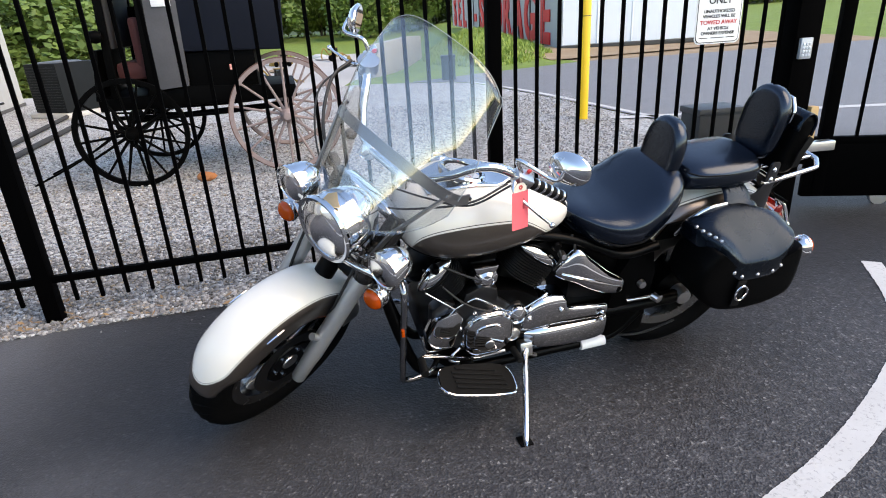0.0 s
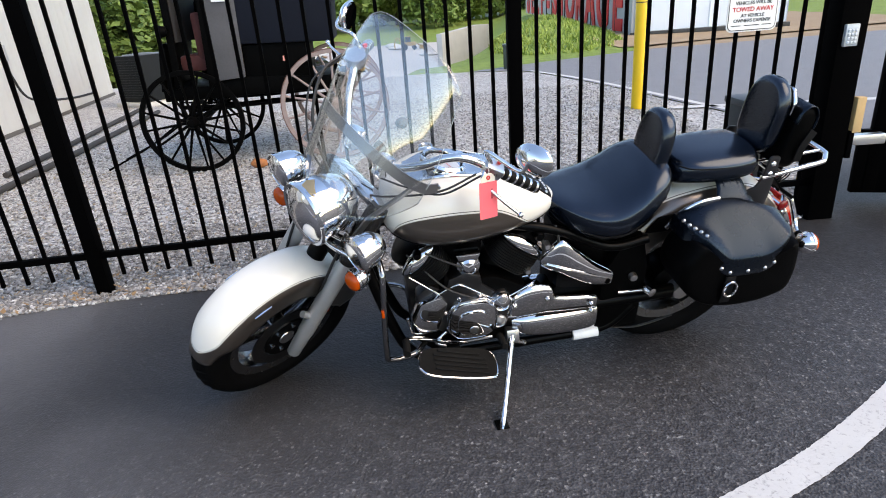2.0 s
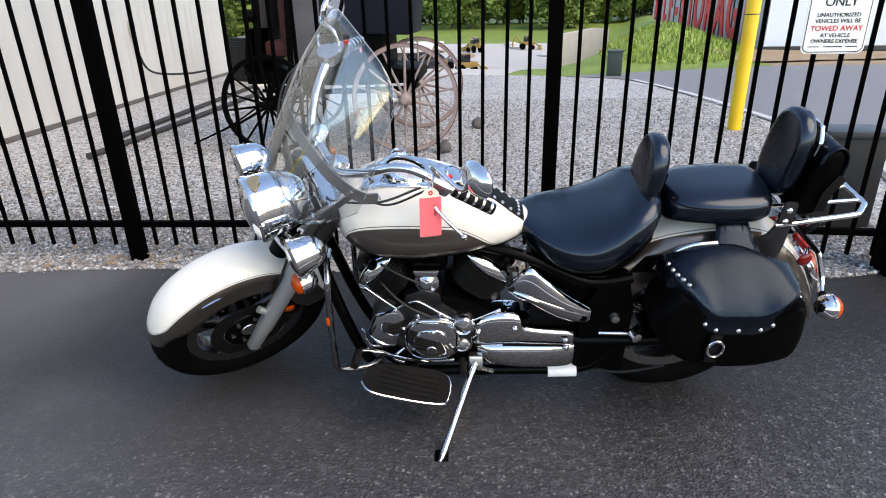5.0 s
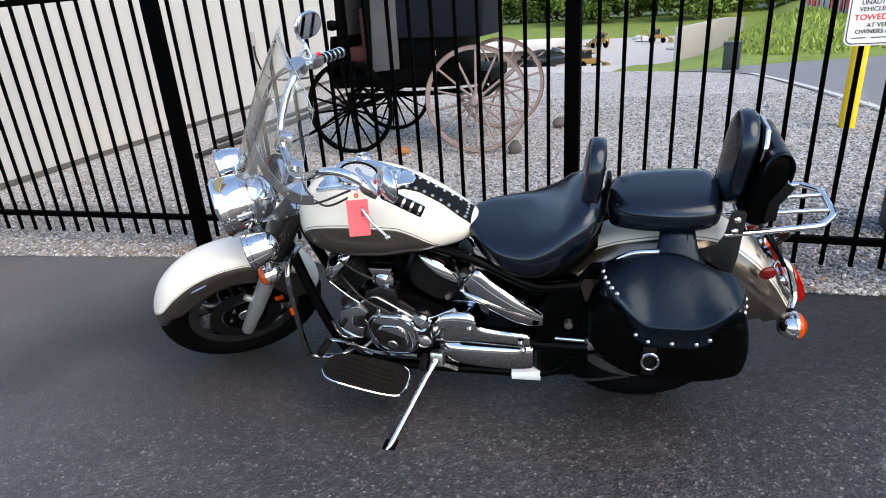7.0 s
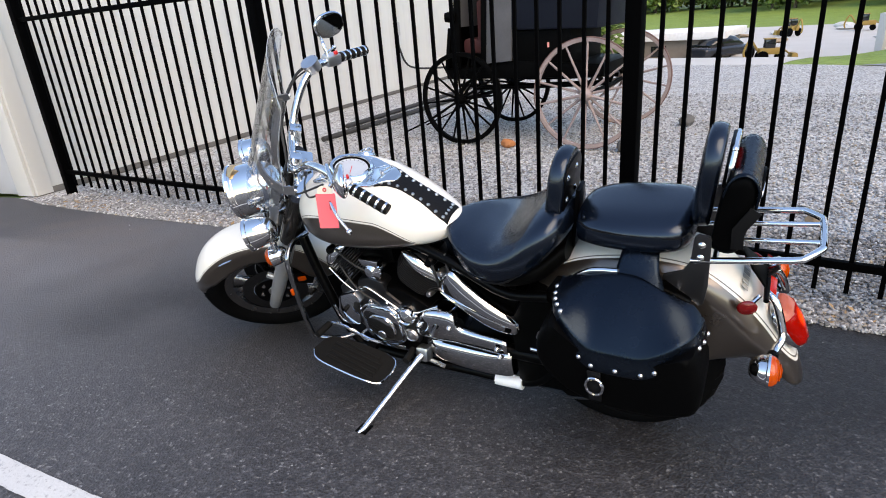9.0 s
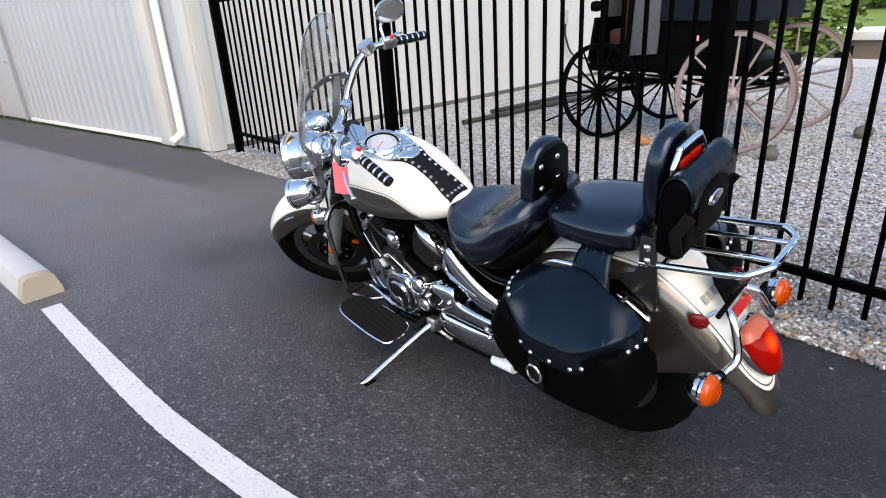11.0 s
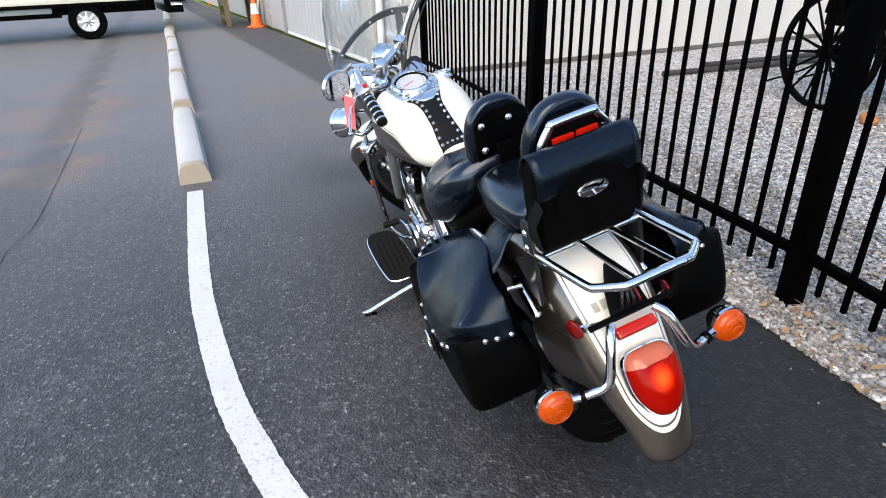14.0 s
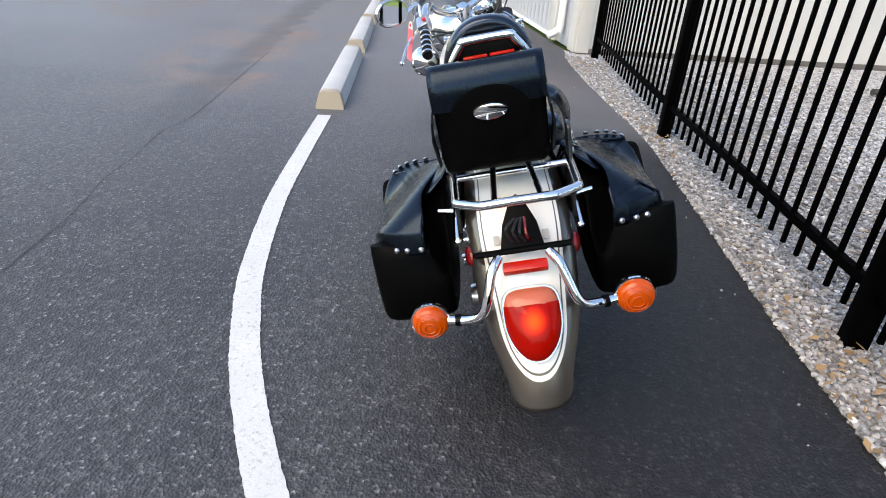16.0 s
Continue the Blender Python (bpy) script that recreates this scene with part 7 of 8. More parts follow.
part("seat_box", box((0.62, 1.02, 0.34), (0.97, 0.69, 0.98), None, 0.015), WOODK, buggy)
part("rear_cab", prism([(0.66, 1.16), (1.56, 1.13), (1.62, 1.95), (0.66, 1.98)], 0.13, 1.25, 0.03), NAVY, buggy, "faded navy canvas rear cab")
for y in (0.13, 1.22):
    part("grey_panel", prism([(0.36, 0.84), (0.66, 0.86), (0.70, 1.95), (0.42, 1.95)], y, y + 0.03, 0.006), GREYP, buggy, "faded grey side panel")
    part("door_post", prism([(-0.02, 0.80), (0.05, 0.80), (0.10, 1.98), (0.03, 1.98)], y, y + 0.04, 0.006), WOODK, buggy)
    part("door_post", prism([(0.30, 0.80), (0.38, 0.80), (0.44, 1.98), (0.36, 1.98)], y, y + 0.04, 0.006), WOODK, buggy)
part("dash", prism([(-0.16, 0.78), (-0.12, 0.78), (-0.05, 1.22), (-0.09, 1.22)], 0.15, 1.23, 0.006), WOODK, buggy)
part("windscreen_board", prism([(0.0, 1.22), (0.03, 1.22), (0.10, 1.97), (0.07, 1.97)], 0.15, 1.23, 0.005), GREYP, buggy, "pale dusty front board")
part("roof", prism([(-0.10, 1.97), (1.66, 1.96), (1.68, 2.04), (0.8, 2.08), (-0.12, 2.05)], 0.09, 1.29, 0.02), NAVY, buggy)
part("seat_cushion", box((0.30, 0.95, 0.16), (0.20, 0.69, 1.02), None, 0.05), REDSEAT, buggy, "dark red cloth seat")
part("seat_back", box((0.10, 0.95, 0.46), (0.28, 0.69, 1.25), None, 0.04), REDSEAT, buggy)
part("bulkhead", prism([(0.32, 0.80), (0.36, 0.80), (0.42, 1.97), (0.38, 1.97)], 0.17, 1.21, 0.004), WOODK, buggy, "black board behind the seat")
part("far_curtain", prism([(0.02, 0.80), (0.34, 0.80), (0.40, 1.60), (0.06, 1.60)], 1.19, 1.21, 0.004), WOODK, buggy, "dark side curtain")
part("side_lamp", lathe([(0.0, 0.05), (0.045, 0.045), (0.055, 0.0), (0.045, -0.05), (0.0, -0.06)], 18, aim((-0.02, 0.08, 1.33), (-1, -0.3, 0))), WOODK, buggy, "black carriage lamp")
part("rear_reflector", box((0.02, 0.012, 0.05), (1.05, 0.175, 1.00), None, 0.004), mat("pink_reflector", (0.85, 0.35, 0.30), 0.3), buggy)
part("vent_window", box((0.16, 0.012, 0.10), (0.56, 0.120, 1.60), None, 0.004), WHITEPL, buggy)
for y in (0.45, 0.95):
    part("shaft", tube([V(-0.05, y, 0.50), V(-0.5, y, 0.22), V(-0.95, y - 0.05, 0.02)], 0.010, 8), WOODK, buggy)


def lump(name, at, r, material, label, category, seed):
    bm = bmesh.new()
    bmesh.ops.create_icosphere(bm, subdivisions=2, radius=1)
    for v in bm.verts:
        v.co *= 1 + 0.28 * noise.noise(v.co * 1.4 + V(seed, seed, 0))
        v.co = V(v.co.x * r[0], v.co.y * r[1], v.co.z * r[2])
    bm.transform(Matrix.Translation(at) @ Matrix.Rotation(seed, 4, "Z"))
    return solid(name, bm, material, label, category)


lump("orange_rock", (-2.22, 5.55, 0.035), (0.10, 0.06, 0.05), ROCK, "small rusty orange rock lying on gravel", "rock", 3)
lump("wheel_chock", (-1.06, 5.90, 0.045), (0.10, 0.07, 0.07), mat("dark_rock", (0.09, 0.085, 0.08), 0.9), "dark grey rock used as a wheel chock", "rock", 5)
lump("wheel_chock", (-1.05, 7.30, 0.045), (0.12, 0.08, 0.07), bpy.data.materials["dark_rock"], "dark grey rock used as a wheel chock", "rock", 8)
lump("brown_rock", (0.9, 4.6, 0.02), (0.06, 0.05, 0.03), mat("tan_rock", (0.26, 0.19, 0.12), 0.9), "flat tan stone lying on the gravel", "rock", 6)

# ---- bank, sign wall and far yard ----
def terrain(name, x0, x1, y0, y1, nx, ny, f, material, label, category):
    rings = [[V(x0 + (x1 - x0) * i / nx, y0 + (y1 - y0) * j / ny, f(x0 + (x1 - x0) * i / nx, y0 + (y1 - y0) * j / ny)) for j in range(ny + 1)] for i in range(nx + 1)]
    bm = skin(rings, False)
    return solid(name, bm, material, label, category, kind="structure")


def bank(x, y):
    side = ease(x, -2.4, 0.9) * (1 - 0.86 * ease(x, 1.3, 4.4))
    rise = ease(y, 14.3 + 0.12 * max(0, x - 1) + 1.3 * max(0, x - 2.6), 23.5 + 1.3 * max(0, x - 2.6)) * (1 - 0.45 * ease(y, 25, 40))
    return -0.035 - dip(x, y) + 0.86 * side * rise + 0.03 * noise.noise(V(x, y, 0))


terrain("grass_bank", -2.6, 3.9, 13.7, 48, 40, 90, bank, GRASS, "steep mown green grass bank beside the drive", "bank")
terrain("earth_verge", 3.9, 14, 13.7, 48, 40, 90, bank, EARTH, "bare brown earth along the drive", "bank")


def earth_strip():
    bm = bmesh.new()
    rows = []
    for t in np.linspace(0, 1, 30):
        x0, y0 = 3.3 + 9.5 * t, 16.2 + 3.2 * t
        rows.append([V(x0 - 0.25 * k * (1 - t), y0 + 0.9 + 0.6 * k, max(bank(x0 - 0.25 * k * (1 - t), y0 + 0.9 + 0.6 * k) + 0.02, 0.006)) for k in range(4)])
    return skin(rows, False, bm=bm)


def bank_grass():
    """Rough tufts over the bank."""
    rng = np.random.default_rng(31)
    vs, fs = [], []
    for k in range(9000):
        x, y = rng.uniform(-2.0, 3.9), 14.2 + 10.0 * rng.random() ** 1.4
        if y < 14.9 + 0.12 * max(0, x - 1) + 1.3 * max(0, x - 2.6) or bank(x, y) < 0.03:
            continue
        h, a = rng.uniform(0.05, 0.16), rng.uniform(0, 6.28)
        p, w, lean = V(x, y, bank(x, y) - 0.01), V(math.cos(a), math.sin(a), 0) * h * 0.28, V(rng.normal(0, 0.4) * h, rng.normal(0, 0.4) * h, h)
        n = len(vs)
        vs += [p - w, p + w, p + lean]
        fs.append((n, n + 1, n + 2))
    me = bpy.data.meshes.new("bank_grass")
    me.from_pydata(vs, [], fs)
    me.materials.append(leaves("grass_blades", (0.09, 0.16, 0.018), (0.27, 0.35, 0.065)))
    tagged(new("bank_grass", me), "rough yellow-green grass tufts on the bank", "grass", kind="stuff")


bank_grass()
solid("bare_bank", earth_strip(), EARTH, "strip of bare brown earth under the sign wall", "bank", kind="structure")
store = thing("storage_unit", "white storage building with large red lettering", "building")
SW = V(4.45, 21.6, -0.10)
part("front_wall", slab(SW, SW + V(5.1, 0.4, 0), 0.20, 4.3, 0.2), SIDING_SHADED, store)
part("front_cladding", ribbed(SW + V(0.1, 0, 0), V(0.998, 0.063, 0), 4.95, 0.22, 4.3, V(0.063, -0.998, 0), 1.22, 0.03, 0.004), mat("pale_blue_cladding", (0.62, 0.68, 0.74), 0.4, 0, 0.08, 0.8), store)
part("front_skirt", box((5.2, 0.12, 0.16), SW + V(2.55, 0.10, 0.12), Matrix.Rotation(0.063, 4, "Z"), 0.01), SIGNK, store)
end = V(1.75, 48.0, 0.40)
part("lettered_wall", slab(end, SW, 0.10, 4.4, 0.2), SIDING_SHADED, store)
along = (SW - end).normalized()
length = (SW - end).length
letters = "SELF-STORAGE"
step_l = length / (len(letters) + 0.6)
for k, ch in enumerate(letters):
    p = end + along * step_l * (k + 0.8)
    nrm = V(along.y, -along.x, 0)
    m = Matrix.Translation(p + nrm * 0.03 + V(0, 0, 1.05 - 0.0)) @ Matrix(((along.x, 0, nrm.x, 0), (along.y, 0, nrm.y, 0), (0, 1, 0, 0), (0, 0, 0, 1)))
    ob = lettering("red_letter", ch, 2.6, SIGNR, store, m, depth=0.02, bold=3.0)
for k in range(1, 14):
    p = end + along * length * k / 14
    part("wall_seam", box((0.05, 0.05, 4.0), p + V(-0.03, 0, 2.1), None, 0.0), SIGNK, store)
part("seam_skirt", box((length, 0.05, 0.25), (SW + end) / 2 + V(-0.05, 0, -0.30), Matrix.Rotation(math.atan2(along.y, along.x), 4, "Z") @ Matrix.Rotation(0.0, 4, "Y"), 0.0), SIGNK, store)

# retaining wall and concrete beyond the yard
wallb = thing("retaining_wall", "sloped pale concrete retaining wall", "wall")
part("wall_slab", prism([(1.4, -3.0), (5.8, -3.0), (5.8, 0.42), (4.6, 0.46), (1.4, 0.26)], -0.15, 0.15, 0.03, Matrix.Translation((-3.35, 26.2, 0)) @ Matrix.Rotation(radians(62), 4, "Z")), CONC, wallb)
low = thing("low_building", "long low white building across the far yard", "building", Matrix.Translation((-18.3, 39.5, -2.42)) @ Matrix.Rotation(radians(8), 4, "Z") @ Matrix.Diagonal((1.0, 1.0, 1.25, 1.0)))
part("wall", box((12, 5, 1.05), (0, 0, 0.55), None, 0.02), mat("far_wall_brown", (0.18, 0.15, 0.12), 0.8), low)
part("roof", box((12.6, 5.6, 0.35), (0, 0, 1.22), None, 0.05), mat("far_roof_white", (0.72, 0.72, 0.70), 0.6), low)
for k in range(5):
    part("window", box((0.9, 0.06, 0.5), (-4.8 + 2.4 * k, -2.52, 0.55), None, 0.01), DARKGLASS, low)


def digger(at, turn, s):
    d = thing("digger", "weathered yellow backhoe loader parked far off", "digger", Matrix.Translation((at[0], at[1], -dip(at[0], at[1]) - 0.02)) @ Matrix.Rotation(turn, 4, "Z") @ Matrix.Scale(s, 4))
    part("body", box((2.2, 1.0, 0.6), (0, 0, 0.95), None, 0.08), DIGGER, d)
    part("cab", box((0.9, 0.95, 0.9), (-0.2, 0, 1.6), None, 0.06), DARKGLASS, d)
    part("cab_roof", box((1.0, 1.05, 0.08), (-0.2, 0, 2.08), None, 0.02), DIGGER, d)
    part("bucket", prism([(1.6, 0.1), (2.3, 0.1), (2.1, 0.7), (1.7, 0.7)], -0.8, 0.8, 0.03), DIGGER, d)
    part("loader_arm", tube([V(0.6, 0.55, 1.1), V(1.3, 0.55, 0.9), V(1.8, 0.55, 0.5)], 0.08, 8), DIGGER, d)
    part("boom", tube([V(-1.1, 0, 0.9), V(-1.9, 0, 2.0), V(-2.4, 0, 1.0), V(-2.3, 0, 0.4)], 0.10, 8), DIGGER, d)
    for x, y, r in ((-0.8, 0.55, 0.5), (-0.8, -0.55, 0.5), (0.8, 0.5, 0.36), (0.8, -0.5, 0.36)):
        part("wheel", lathe([(r * 0.5, -0.12), (r * 0.9, -0.15), (r, -0.1), (r, 0.1), (r * 0.9, 0.15), (r * 0.5, 0.12)], 20, Matrix.Translation((x, y, r)) @ Matrix.Rotation(radians(90), 4, "X")), RUBBER, d)


digger((-9.4, 38.2, 0), 0.5, 0.58)
digger((-14.0, 58.0, 0), 2.4, 0.66)
digger((-9.5, 62.0, 0), 0.2, 0.62)


def far_car(at, turn, col):
    c = thing("parked_car", "dark car parked across the far yard", "car", Matrix.Translation((at[0], at[1], -dip(at[0], at[1]) - 0.02)) @ Matrix.Rotation(turn, 4, "Z"))
    part("body", loft([(-2.1, 0, 0.6, 0.6, 0.15, 0.25, 4), (-1.9, 0, 0.6, 0.8, 0.3, 0.3, 4), (0, 0, 0.62, 0.85, 0.32, 0.32, 4), (1.7, 0, 0.6, 0.82, 0.22, 0.3, 4), (2.1, 0, 0.55, 0.6, 0.1, 0.2, 4)], 24, 24), col, c)
    part("cabin", loft([(-1.6, 0, 0.95, 0.5, 0.05, 0.1, 4), (-1.0, 0, 0.95, 0.7, 0.45, 0.1, 4), (0.2, 0, 0.95, 0.7, 0.48, 0.1, 4), (1.0, 0, 0.92, 0.6, 0.08, 0.1, 4)], 20, 20), DARKGLASS, c)
    for x in (-1.3, 1.35):
        for y in (-0.8, 0.8):
            part("wheel", lathe([(0.16, -0.1), (0.3, -0.1), (0.32, 0), (0.3, 0.1), (0.16, 0.1)], 18, Matrix.Translation((x, y, 0.32)) @ Matrix.Rotation(radians(90), 4, "X")), RUBBER, c)


far_car((-12.2, 38.6, 0), 1.2, mat("dark_car_paint", (0.02, 0.022, 0.028), 0.25))
relief("far_yard", [-42 + 1.0 * k for k in range(41)], [13.4 + 1.2 * k for k in range(51)], lambda x, y: -0.02 - dip(x, y), mat("packed_gravel", (0.46, 0.44, 0.41), 0.9, 0, 0.2, 0.4, 8), "pale packed gravel of the far yard", "gravel")


def far_lumps():
    rng = random.Random(9)
    for k in range(12):
        at = [-20 + 15 * rng.random(), 40 + 32 * rng.random()]
        at.append(0.1 - dip(*at))
        lump("rubble_heap", at, (0.5 + rng.random(), 0.5 + rng.random(), 0.15 + 0.25 * rng.random()), CONC if k % 3 else EARTH, "heap of pale rubble in the far yard", "rubble", k)


far_lumps()


# ---- woods ----
def tree(name, at, h, spread, rng, count, leaf):
    """Leaf cards in clumps on limbs; an uneven crown with gaps."""
    t = thing(name, "broad green leafy tree at the edge of the yard", "tree", Matrix.Translation(at))
    trunk = tube([V(0, 0, -0.1), V(0.1, 0.05, h * 0.3), V(0.05, -0.1, h * 0.62)], [0.05 * h ** 0.8 * 0.6, 0.035 * h ** 0.8 * 0.6, 0.015 * h], 8)
    for k in range(6):
        a = k * 1.05 + rng.random()
        tube([V(0.05, 0, h * (0.25 + 0.06 * k)), V(math.cos(a) * spread * 0.4, math.sin(a) * spread * 0.4, h * (0.42 + 0.06 * k)), V(math.cos(a) * spread * 0.8, math.sin(a) * spread * 0.8, h * (0.5 + 0.06 * k))], [0.012 * h, 0.008 * h, 0.003 * h], 6, 6, trunk)
    part("trunk", trunk, BARK, t)
    vs, fs = [], []
    for c in range(count):
        a, u = rng.random() * 6.283, rng.random()
        rr = spread * math.sqrt(rng.random()) * (0.45 + 0.65 * math.sin(math.pi * (0.15 + 0.8 * u)))
        cz = h * (0.12 + 0.85 * u)
        cx, cy = rr * math.cos(a), rr * math.sin(a)
        for _ in range(26):
            p = V(cx + rng.gauss(0, 0.28) * spread * 0.30, cy + rng.gauss(0, 0.28) * spread * 0.30, cz + rng.gauss(0, 0.05) * h)
            s = leaf * (0.5 + rng.random())
            n1 = V(rng.gauss(0, 1), rng.gauss(0, 1), rng.gauss(0, 1)).normalized() * s
            n2 = n1.orthogonal().normalized() * s * 0.6
            b = len(vs)
            vs += [p + n1, p + n2, p - n1, p - n2]
            fs.append((b, b + 1, b + 2, b + 3))
    me = bpy.data.meshes.new("crown")
    me.from_pydata(vs, [], fs)
    me.materials.append(LEAF)
    put("crown", me, t)
    return t


def woods():
    rng = random.Random(11)
    kinds = [tree("tree", (-54, 112, -1.1), 9, 4.0, rng, 120, 0.30), tree("tree", (-30, 118, -1.1), 11, 4.6, rng, 130, 0.32), tree("tree", (-10, 116, -1.1), 8, 4.2, rng, 120, 0.30), tree("tree", (9, 114, -0.1), 10, 4.4, rng, 120, 0.30)]
    for k in range(76):
        x = -110 + 190 * (k + rng.random()) / 76
        y = 100 + 26 * rng.random() + 0.004 * x * x
        m = Matrix.Translation((x, y, -dip(x, y) - 0.1)) @ Matrix.Rotation(rng.random() * 6, 4, "Z")
        c = copy_thing(kinds[k % 4], m)
        s = 0.95 + 0.6 * rng.random()
        c.scale = (s, s, s)
        tagged(c, group="edge of the woods")
    for c in kinds:
        tagged(c, group="edge of the woods")
    # nearer scrub beside the building
    for k in range(9):
        bx, by = -26 + 9 * rng.random(), 22 + 12 * rng.random()
        c = copy_thing(kinds[k % 4], Matrix.Translation((bx, by, -0.3 - dip(bx, by))) @ Matrix.Rotation(rng.random() * 6, 4, "Z"))
        s = 0.42 + 0.2 * rng.random()
        c.scale = (s * 1.5, s * 1.5, s)
        tagged(c, "low green scrubby bush behind the yard", "bush", "scrub")


woods()
terrain("hillside", -220, 220, 128, 380, 60, 40, lambda x, y: -1.6 + 40 * ease(y, 126, 260) + 3 * noise.noise(V(x * 0.02, y * 0.02, 0)), leaves("wooded_hill", (0.03, 0.055, 0.015), (0.08, 0.12, 0.03)), "dark green wooded hillside", "hill")

# ---- by the building front ----
def cone_thing(at, s=1.0):
    c = thing("traffic_cone", "orange traffic cone with white collar on asphalt", "traffic cone", Matrix.Translation(at) @ Matrix.Scale(s, 4), "traffic cones")
    part("foot", box((0.36, 0.36, 0.03), (0, 0, 0.015), None, 0.012), CONE, c)
    part("body", lathe([(0.135, 0.03), (0.118, 0.10), (0.040, 0.66), (0.028, 0.70), (0.0, 0.70)], 28), CONE, c)
    part("collar", lathe([(0.0935, 0.28), (0.0945, 0.28), (0.0645, 0.50), (0.0635, 0.50)], 28, shut=True), SIGNW, c, "white reflective collar")


for at, s in (((-12.30, -1.52, 0), 1.0), ((-21.8, -5.1, 0), 1.0), ((-27.5, -9.5, 0), 1.0)):
    cone_thing(at, s)
bench = thing("timber_crate", "olive stained timber bench with slatted seat", "bench", Matrix.Translation((-13.15, -2.10, 0)) @ Matrix.Rotation(radians(22), 4, "Z") @ Matrix.Scale(1.12, 4))
for x in (-0.42, 0.42):
    for y in (-0.28, 0.28):
        part("leg", box((0.10, 0.10, 0.55), (x, y, 0.27), None, 0.01), OAK, bench)
for k in range(6):
    part("slat", box((1.0, 0.09, 0.035), (0, -0.27 + 0.108 * k, 0.56), None, 0.006), OAK, bench)
for y in (-0.30, 0.30):
    part("apron", box((0.95, 0.035, 0.14), (0, y, 0.46), None, 0.006), OAK, bench)
part("low_rail", box((0.9, 0.05, 0.08), (0, -0.30, 0.15), None, 0.006), OAK, bench)
banner = thing("yellow_banner", "large yellow banner in a brown timber frame on the building", "banner", Matrix.Translation(C + front * 11.2 + outf * 0.12) @ rot)
part("sheet", box((3.9, 0.02, 2.2), (0, 0, 1.72), None, 0.004), mat("yellow_banner_print", (0.80, 0.70, 0.02), 0.5, 0, 0.12, 2), banner)
part("lower_print", box((3.8, 0.008, 0.30), (0, 0.016 if (rot @ V(0, 1, 0)).dot(outf) > 0 else -0.016, 0.80), None, 0.0), mat("banner_olive_print", (0.22, 0.17, 0.03), 0.6, 0, 0.6, 8), banner, "dark scenic strip along the lower edge")
for k in range(5):
    part("unread_line", box((2.6 - 0.2 * k, 0.008, 0.09), (0.1, 0.016 if (rot @ V(0, 1, 0)).dot(outf) > 0 else -0.016, 1.20 + 0.26 * k), None, 0.0), mat("banner_line", (0.62, 0.52, 0.02), 0.6), banner)
both(lambda s: part("frame_post", box((0.12, 0.06, 2.9), (2.0 * s, 0, 1.45), None, 0.008), mat("brown_post", (0.16, 0.07, 0.03), 0.7, 0, 0.4, 6), banner))
for k, (x, y, tilt) in enumerate(((-12.75, -1.66, 16), (-13.0, -1.80, 20), (-13.4, -1.90, 12))):
    pl = thing("leaning_board", "weathered pale board leaning on the building", "board", Matrix.Translation((x, y, 0)) @ Matrix.Rotation(radians(22), 4, "Z") @ Matrix.Rotation(radians(-tilt), 4, "X"))
    part("plank", box((0.16, 0.03, 1.25 - 0.12 * k), (0, 0, 0.60), None, 0.005), mat("pale_board", (0.55, 0.52, 0.46), 0.8, 0, 0.3, 5), pl)
far_wall = thing("garage", "white garage front across the end of the yard", "building", Matrix.Translation((-30.5, -12.0, 0)) @ Matrix.Rotation(radians(-66), 4, "Z"))
part("wall", box((16, 0.3, 4.0), (0, 0, 2.0), None, 0.02), SIDING_SHADED, far_wall)
part("door_panel", box((3.4, 0.1, 2.6), (2.0, -0.2, 1.3), None, 0.02), mat("garage_door", (0.66, 0.66, 0.65), 0.5), far_wall)
bin_ = thing("wheelie_bin", "black wheeled rubbish bin by the wall", "bin", Matrix.Translation((-23.5, -7.0, 0)))
part("tub", prism([(-0.25, 0.05), (0.25, 0.05), (0.30, 0.95), (-0.30, 0.95)], -0.30, 0.30, 0.03), PLASTIC, bin_)
part("lid", box((0.66, 0.70, 0.07), (0, 0, 0.98), None, 0.03), PLASTIC, bin_)


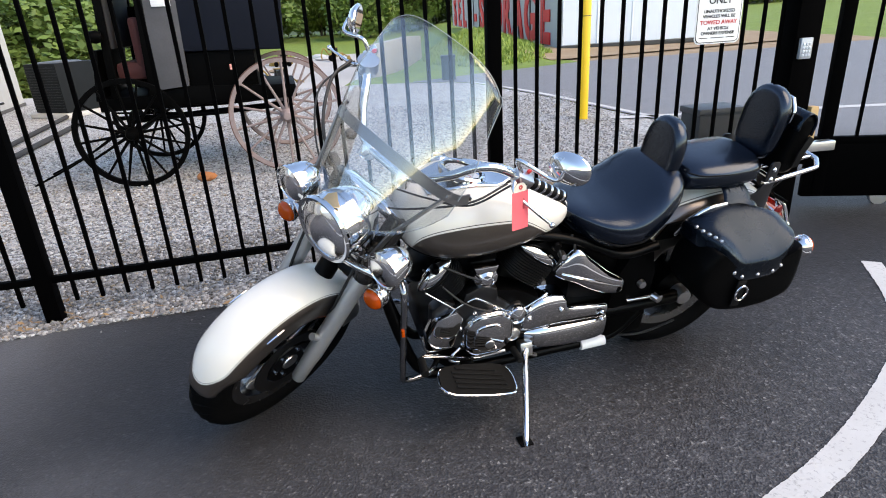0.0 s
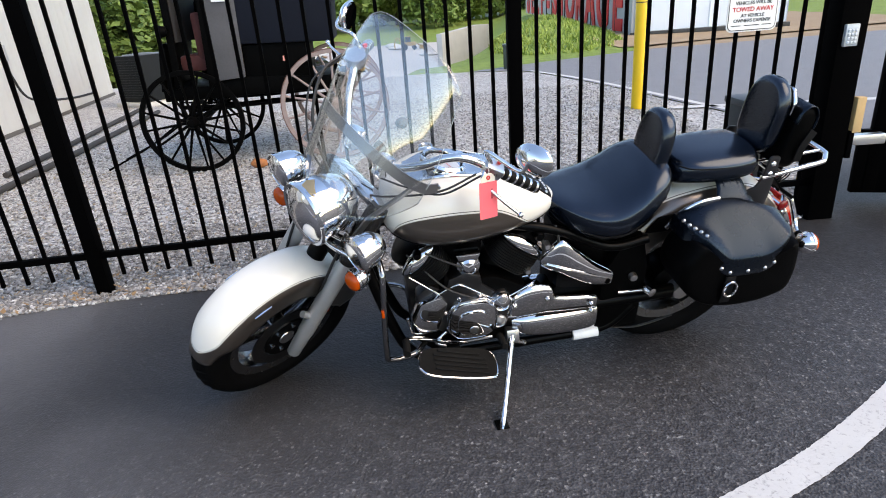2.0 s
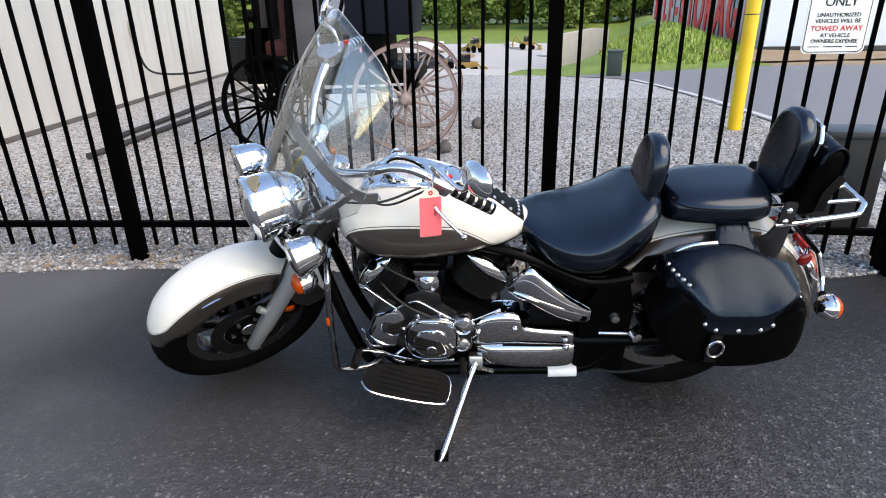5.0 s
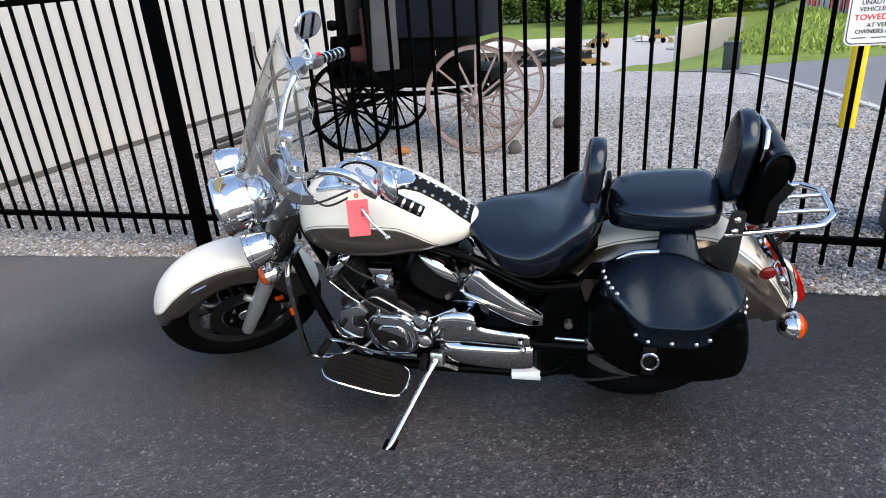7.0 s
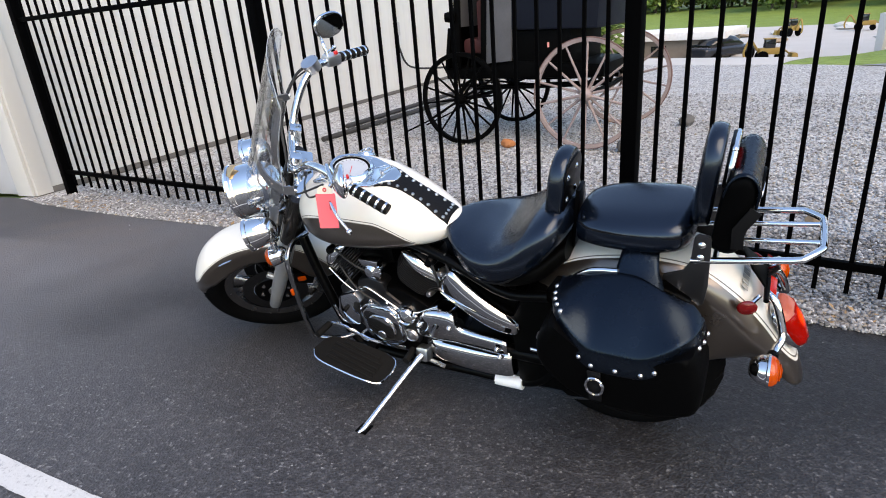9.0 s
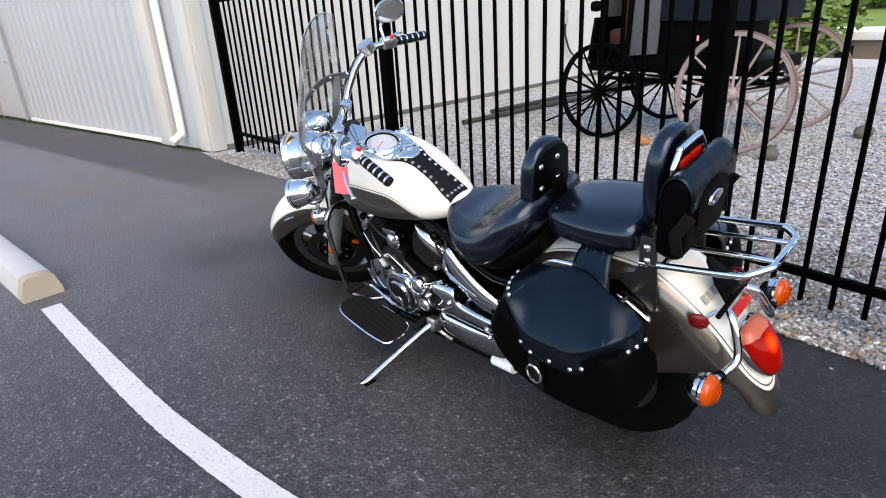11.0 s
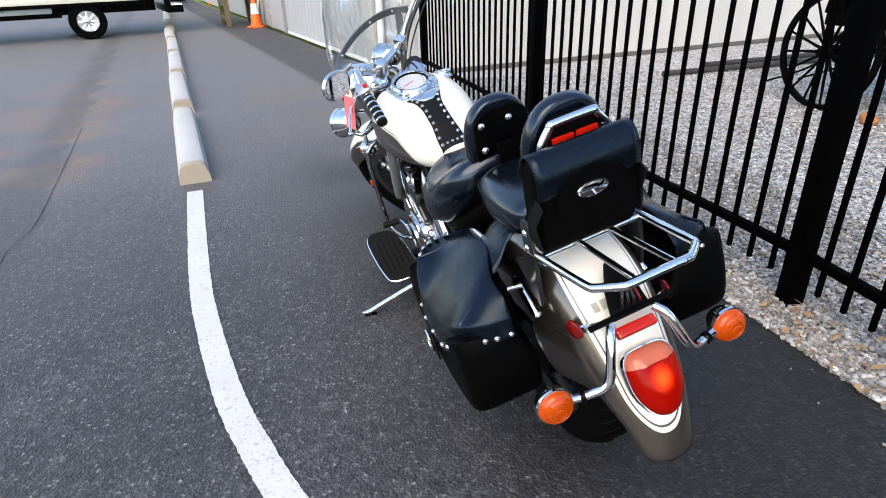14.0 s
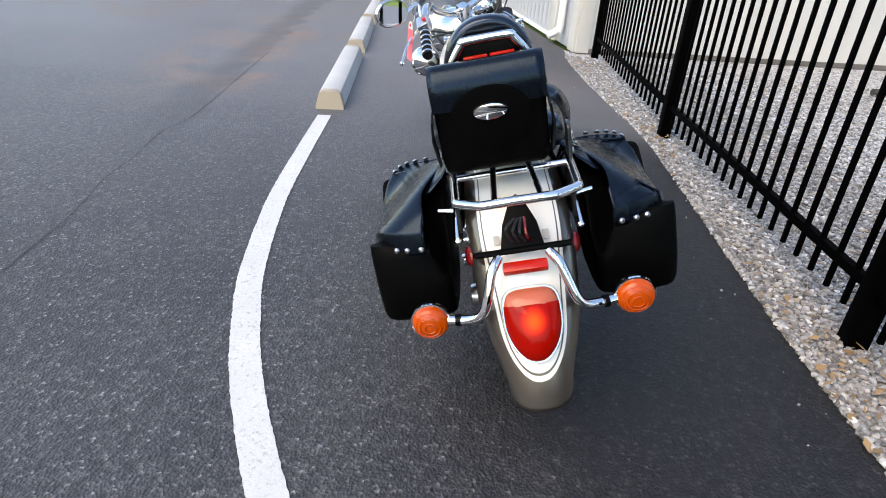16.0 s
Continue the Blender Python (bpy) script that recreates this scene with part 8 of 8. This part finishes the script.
def van():
    a, b = V(-9.5, -7.15, 0), V(-10.8, -4.50, 0)
    d = (b - a).normalized()
    m = Matrix.Translation((a + b) / 2) @ Matrix.Rotation(math.atan2(-d.y, -d.x), 4, "Z")
    v = thing("box_van", "white box van with black running gear", "van", m)
    L = (b - a).length
    part("box_body", box((4.0, 2.0, 2.1), (-1.05, -0.98, 1.78), None, 0.04), VANW, v)
    part("box_sill", box((4.02, 2.04, 0.10), (-1.05, -0.98, 0.74), None, 0.015), mat("sill_cream", (0.62, 0.58, 0.48), 0.5), v)
    part("cab", loft([(3.2, -0.98, 0.75, 0.80, 0.15, 0.25, 5), (3.0, -0.98, 0.85, 0.93, 0.30, 0.40, 5), (2.3, -0.98, 0.95, 0.97, 0.45, 0.48, 5), (1.7, -0.98, 1.25, 0.98, 0.85, 0.78, 5), (1.05, -0.98, 1.35, 0.98, 0.85, 0.86, 6), (0.98, -0.98, 1.35, 0.96, 0.83, 0.84, 6)], 30, 36), VANW, v)
    part("cab_window", prism([(2.05, 1.30), (1.25, 1.30), (1.25, 1.85), (1.65, 1.85)], -0.005, 0.01, 0.004), DARKGLASS, v)
    part("side_step", box((0.80, 0.05, 0.12), (0.66, -0.02, 0.47), None, 0.01), VANW, v)
    part("fuel_tank", box((1.05, 0.30, 0.20), (-0.38, -0.19, 0.62), None, 0.03), mat("tank_grey", (0.30, 0.32, 0.33), 0.5), v)
    part("under_frame", box((2.10, 0.10, 0.34), (0.0, -0.20, 0.60), None, 0.01), PLASTIC, v)
    part("chassis", box((5.2, 1.5, 0.22), (-0.2, -0.98, 0.58), None, 0.02), PLASTIC, v)
    part("black_sill", box((4.6, 0.04, 0.12), (-0.3, 0.005, 0.68), None, 0.01), PLASTIC, v)
    part("rear_bumper", box((0.35, 1.9, 0.14), (-3.15, -0.98, 0.48), None, 0.03), PLASTIC, v)
    part("step_plate", box((0.22, 0.5, 0.03), (-3.2, -0.25, 0.57), None, 0.01), SIGNW, v)
    part("tail_post", box((0.12, 0.12, 0.55), (-3.02, -0.04, 0.80), None, 0.02), PLASTIC, v)
    part("side_plate", box((0.35, 0.02, 0.16), (-1.2, 0.03, 1.35), None, 0.01), mat("plate_grey", (0.3, 0.32, 0.34), 0.5), v)
    for x in (-L / 2, L / 2):
        for y in (0.0, -1.75):
            w = part("wheel", lathe([(0.20, -0.11), (0.32, -0.11), (0.345, -0.06), (0.345, 0.06), (0.32, 0.11), (0.20, 0.11)], 36, Matrix.Translation((x, y - 0.11, 0.345)) @ Matrix.Rotation(radians(90), 4, "X"), shut=True), RUBBER, v)
            part("rim", lathe([(0.0, -0.10), (0.06, -0.10), (0.10, -0.07), (0.19, -0.075), (0.205, -0.10), (0.205, 0.0), (0.0, 0.0)], 28, Matrix.Translation((x, y - 0.11, 0.345)) @ Matrix.Rotation(radians(90), 4, "X")), STEEL, w, "silver spoked wheel trim")
            for k in range(8):
                a2 = 2 * math.pi * k / 8
                part("trim_spoke", box((0.13, 0.02, 0.035), (x + 0.12 * math.cos(a2), y + 0.0 - 0.012, 0.345 + 0.12 * math.sin(a2)), Matrix.Rotation(-a2, 4, "Y"), 0.006), WHITEPL, w)
    return v


van()
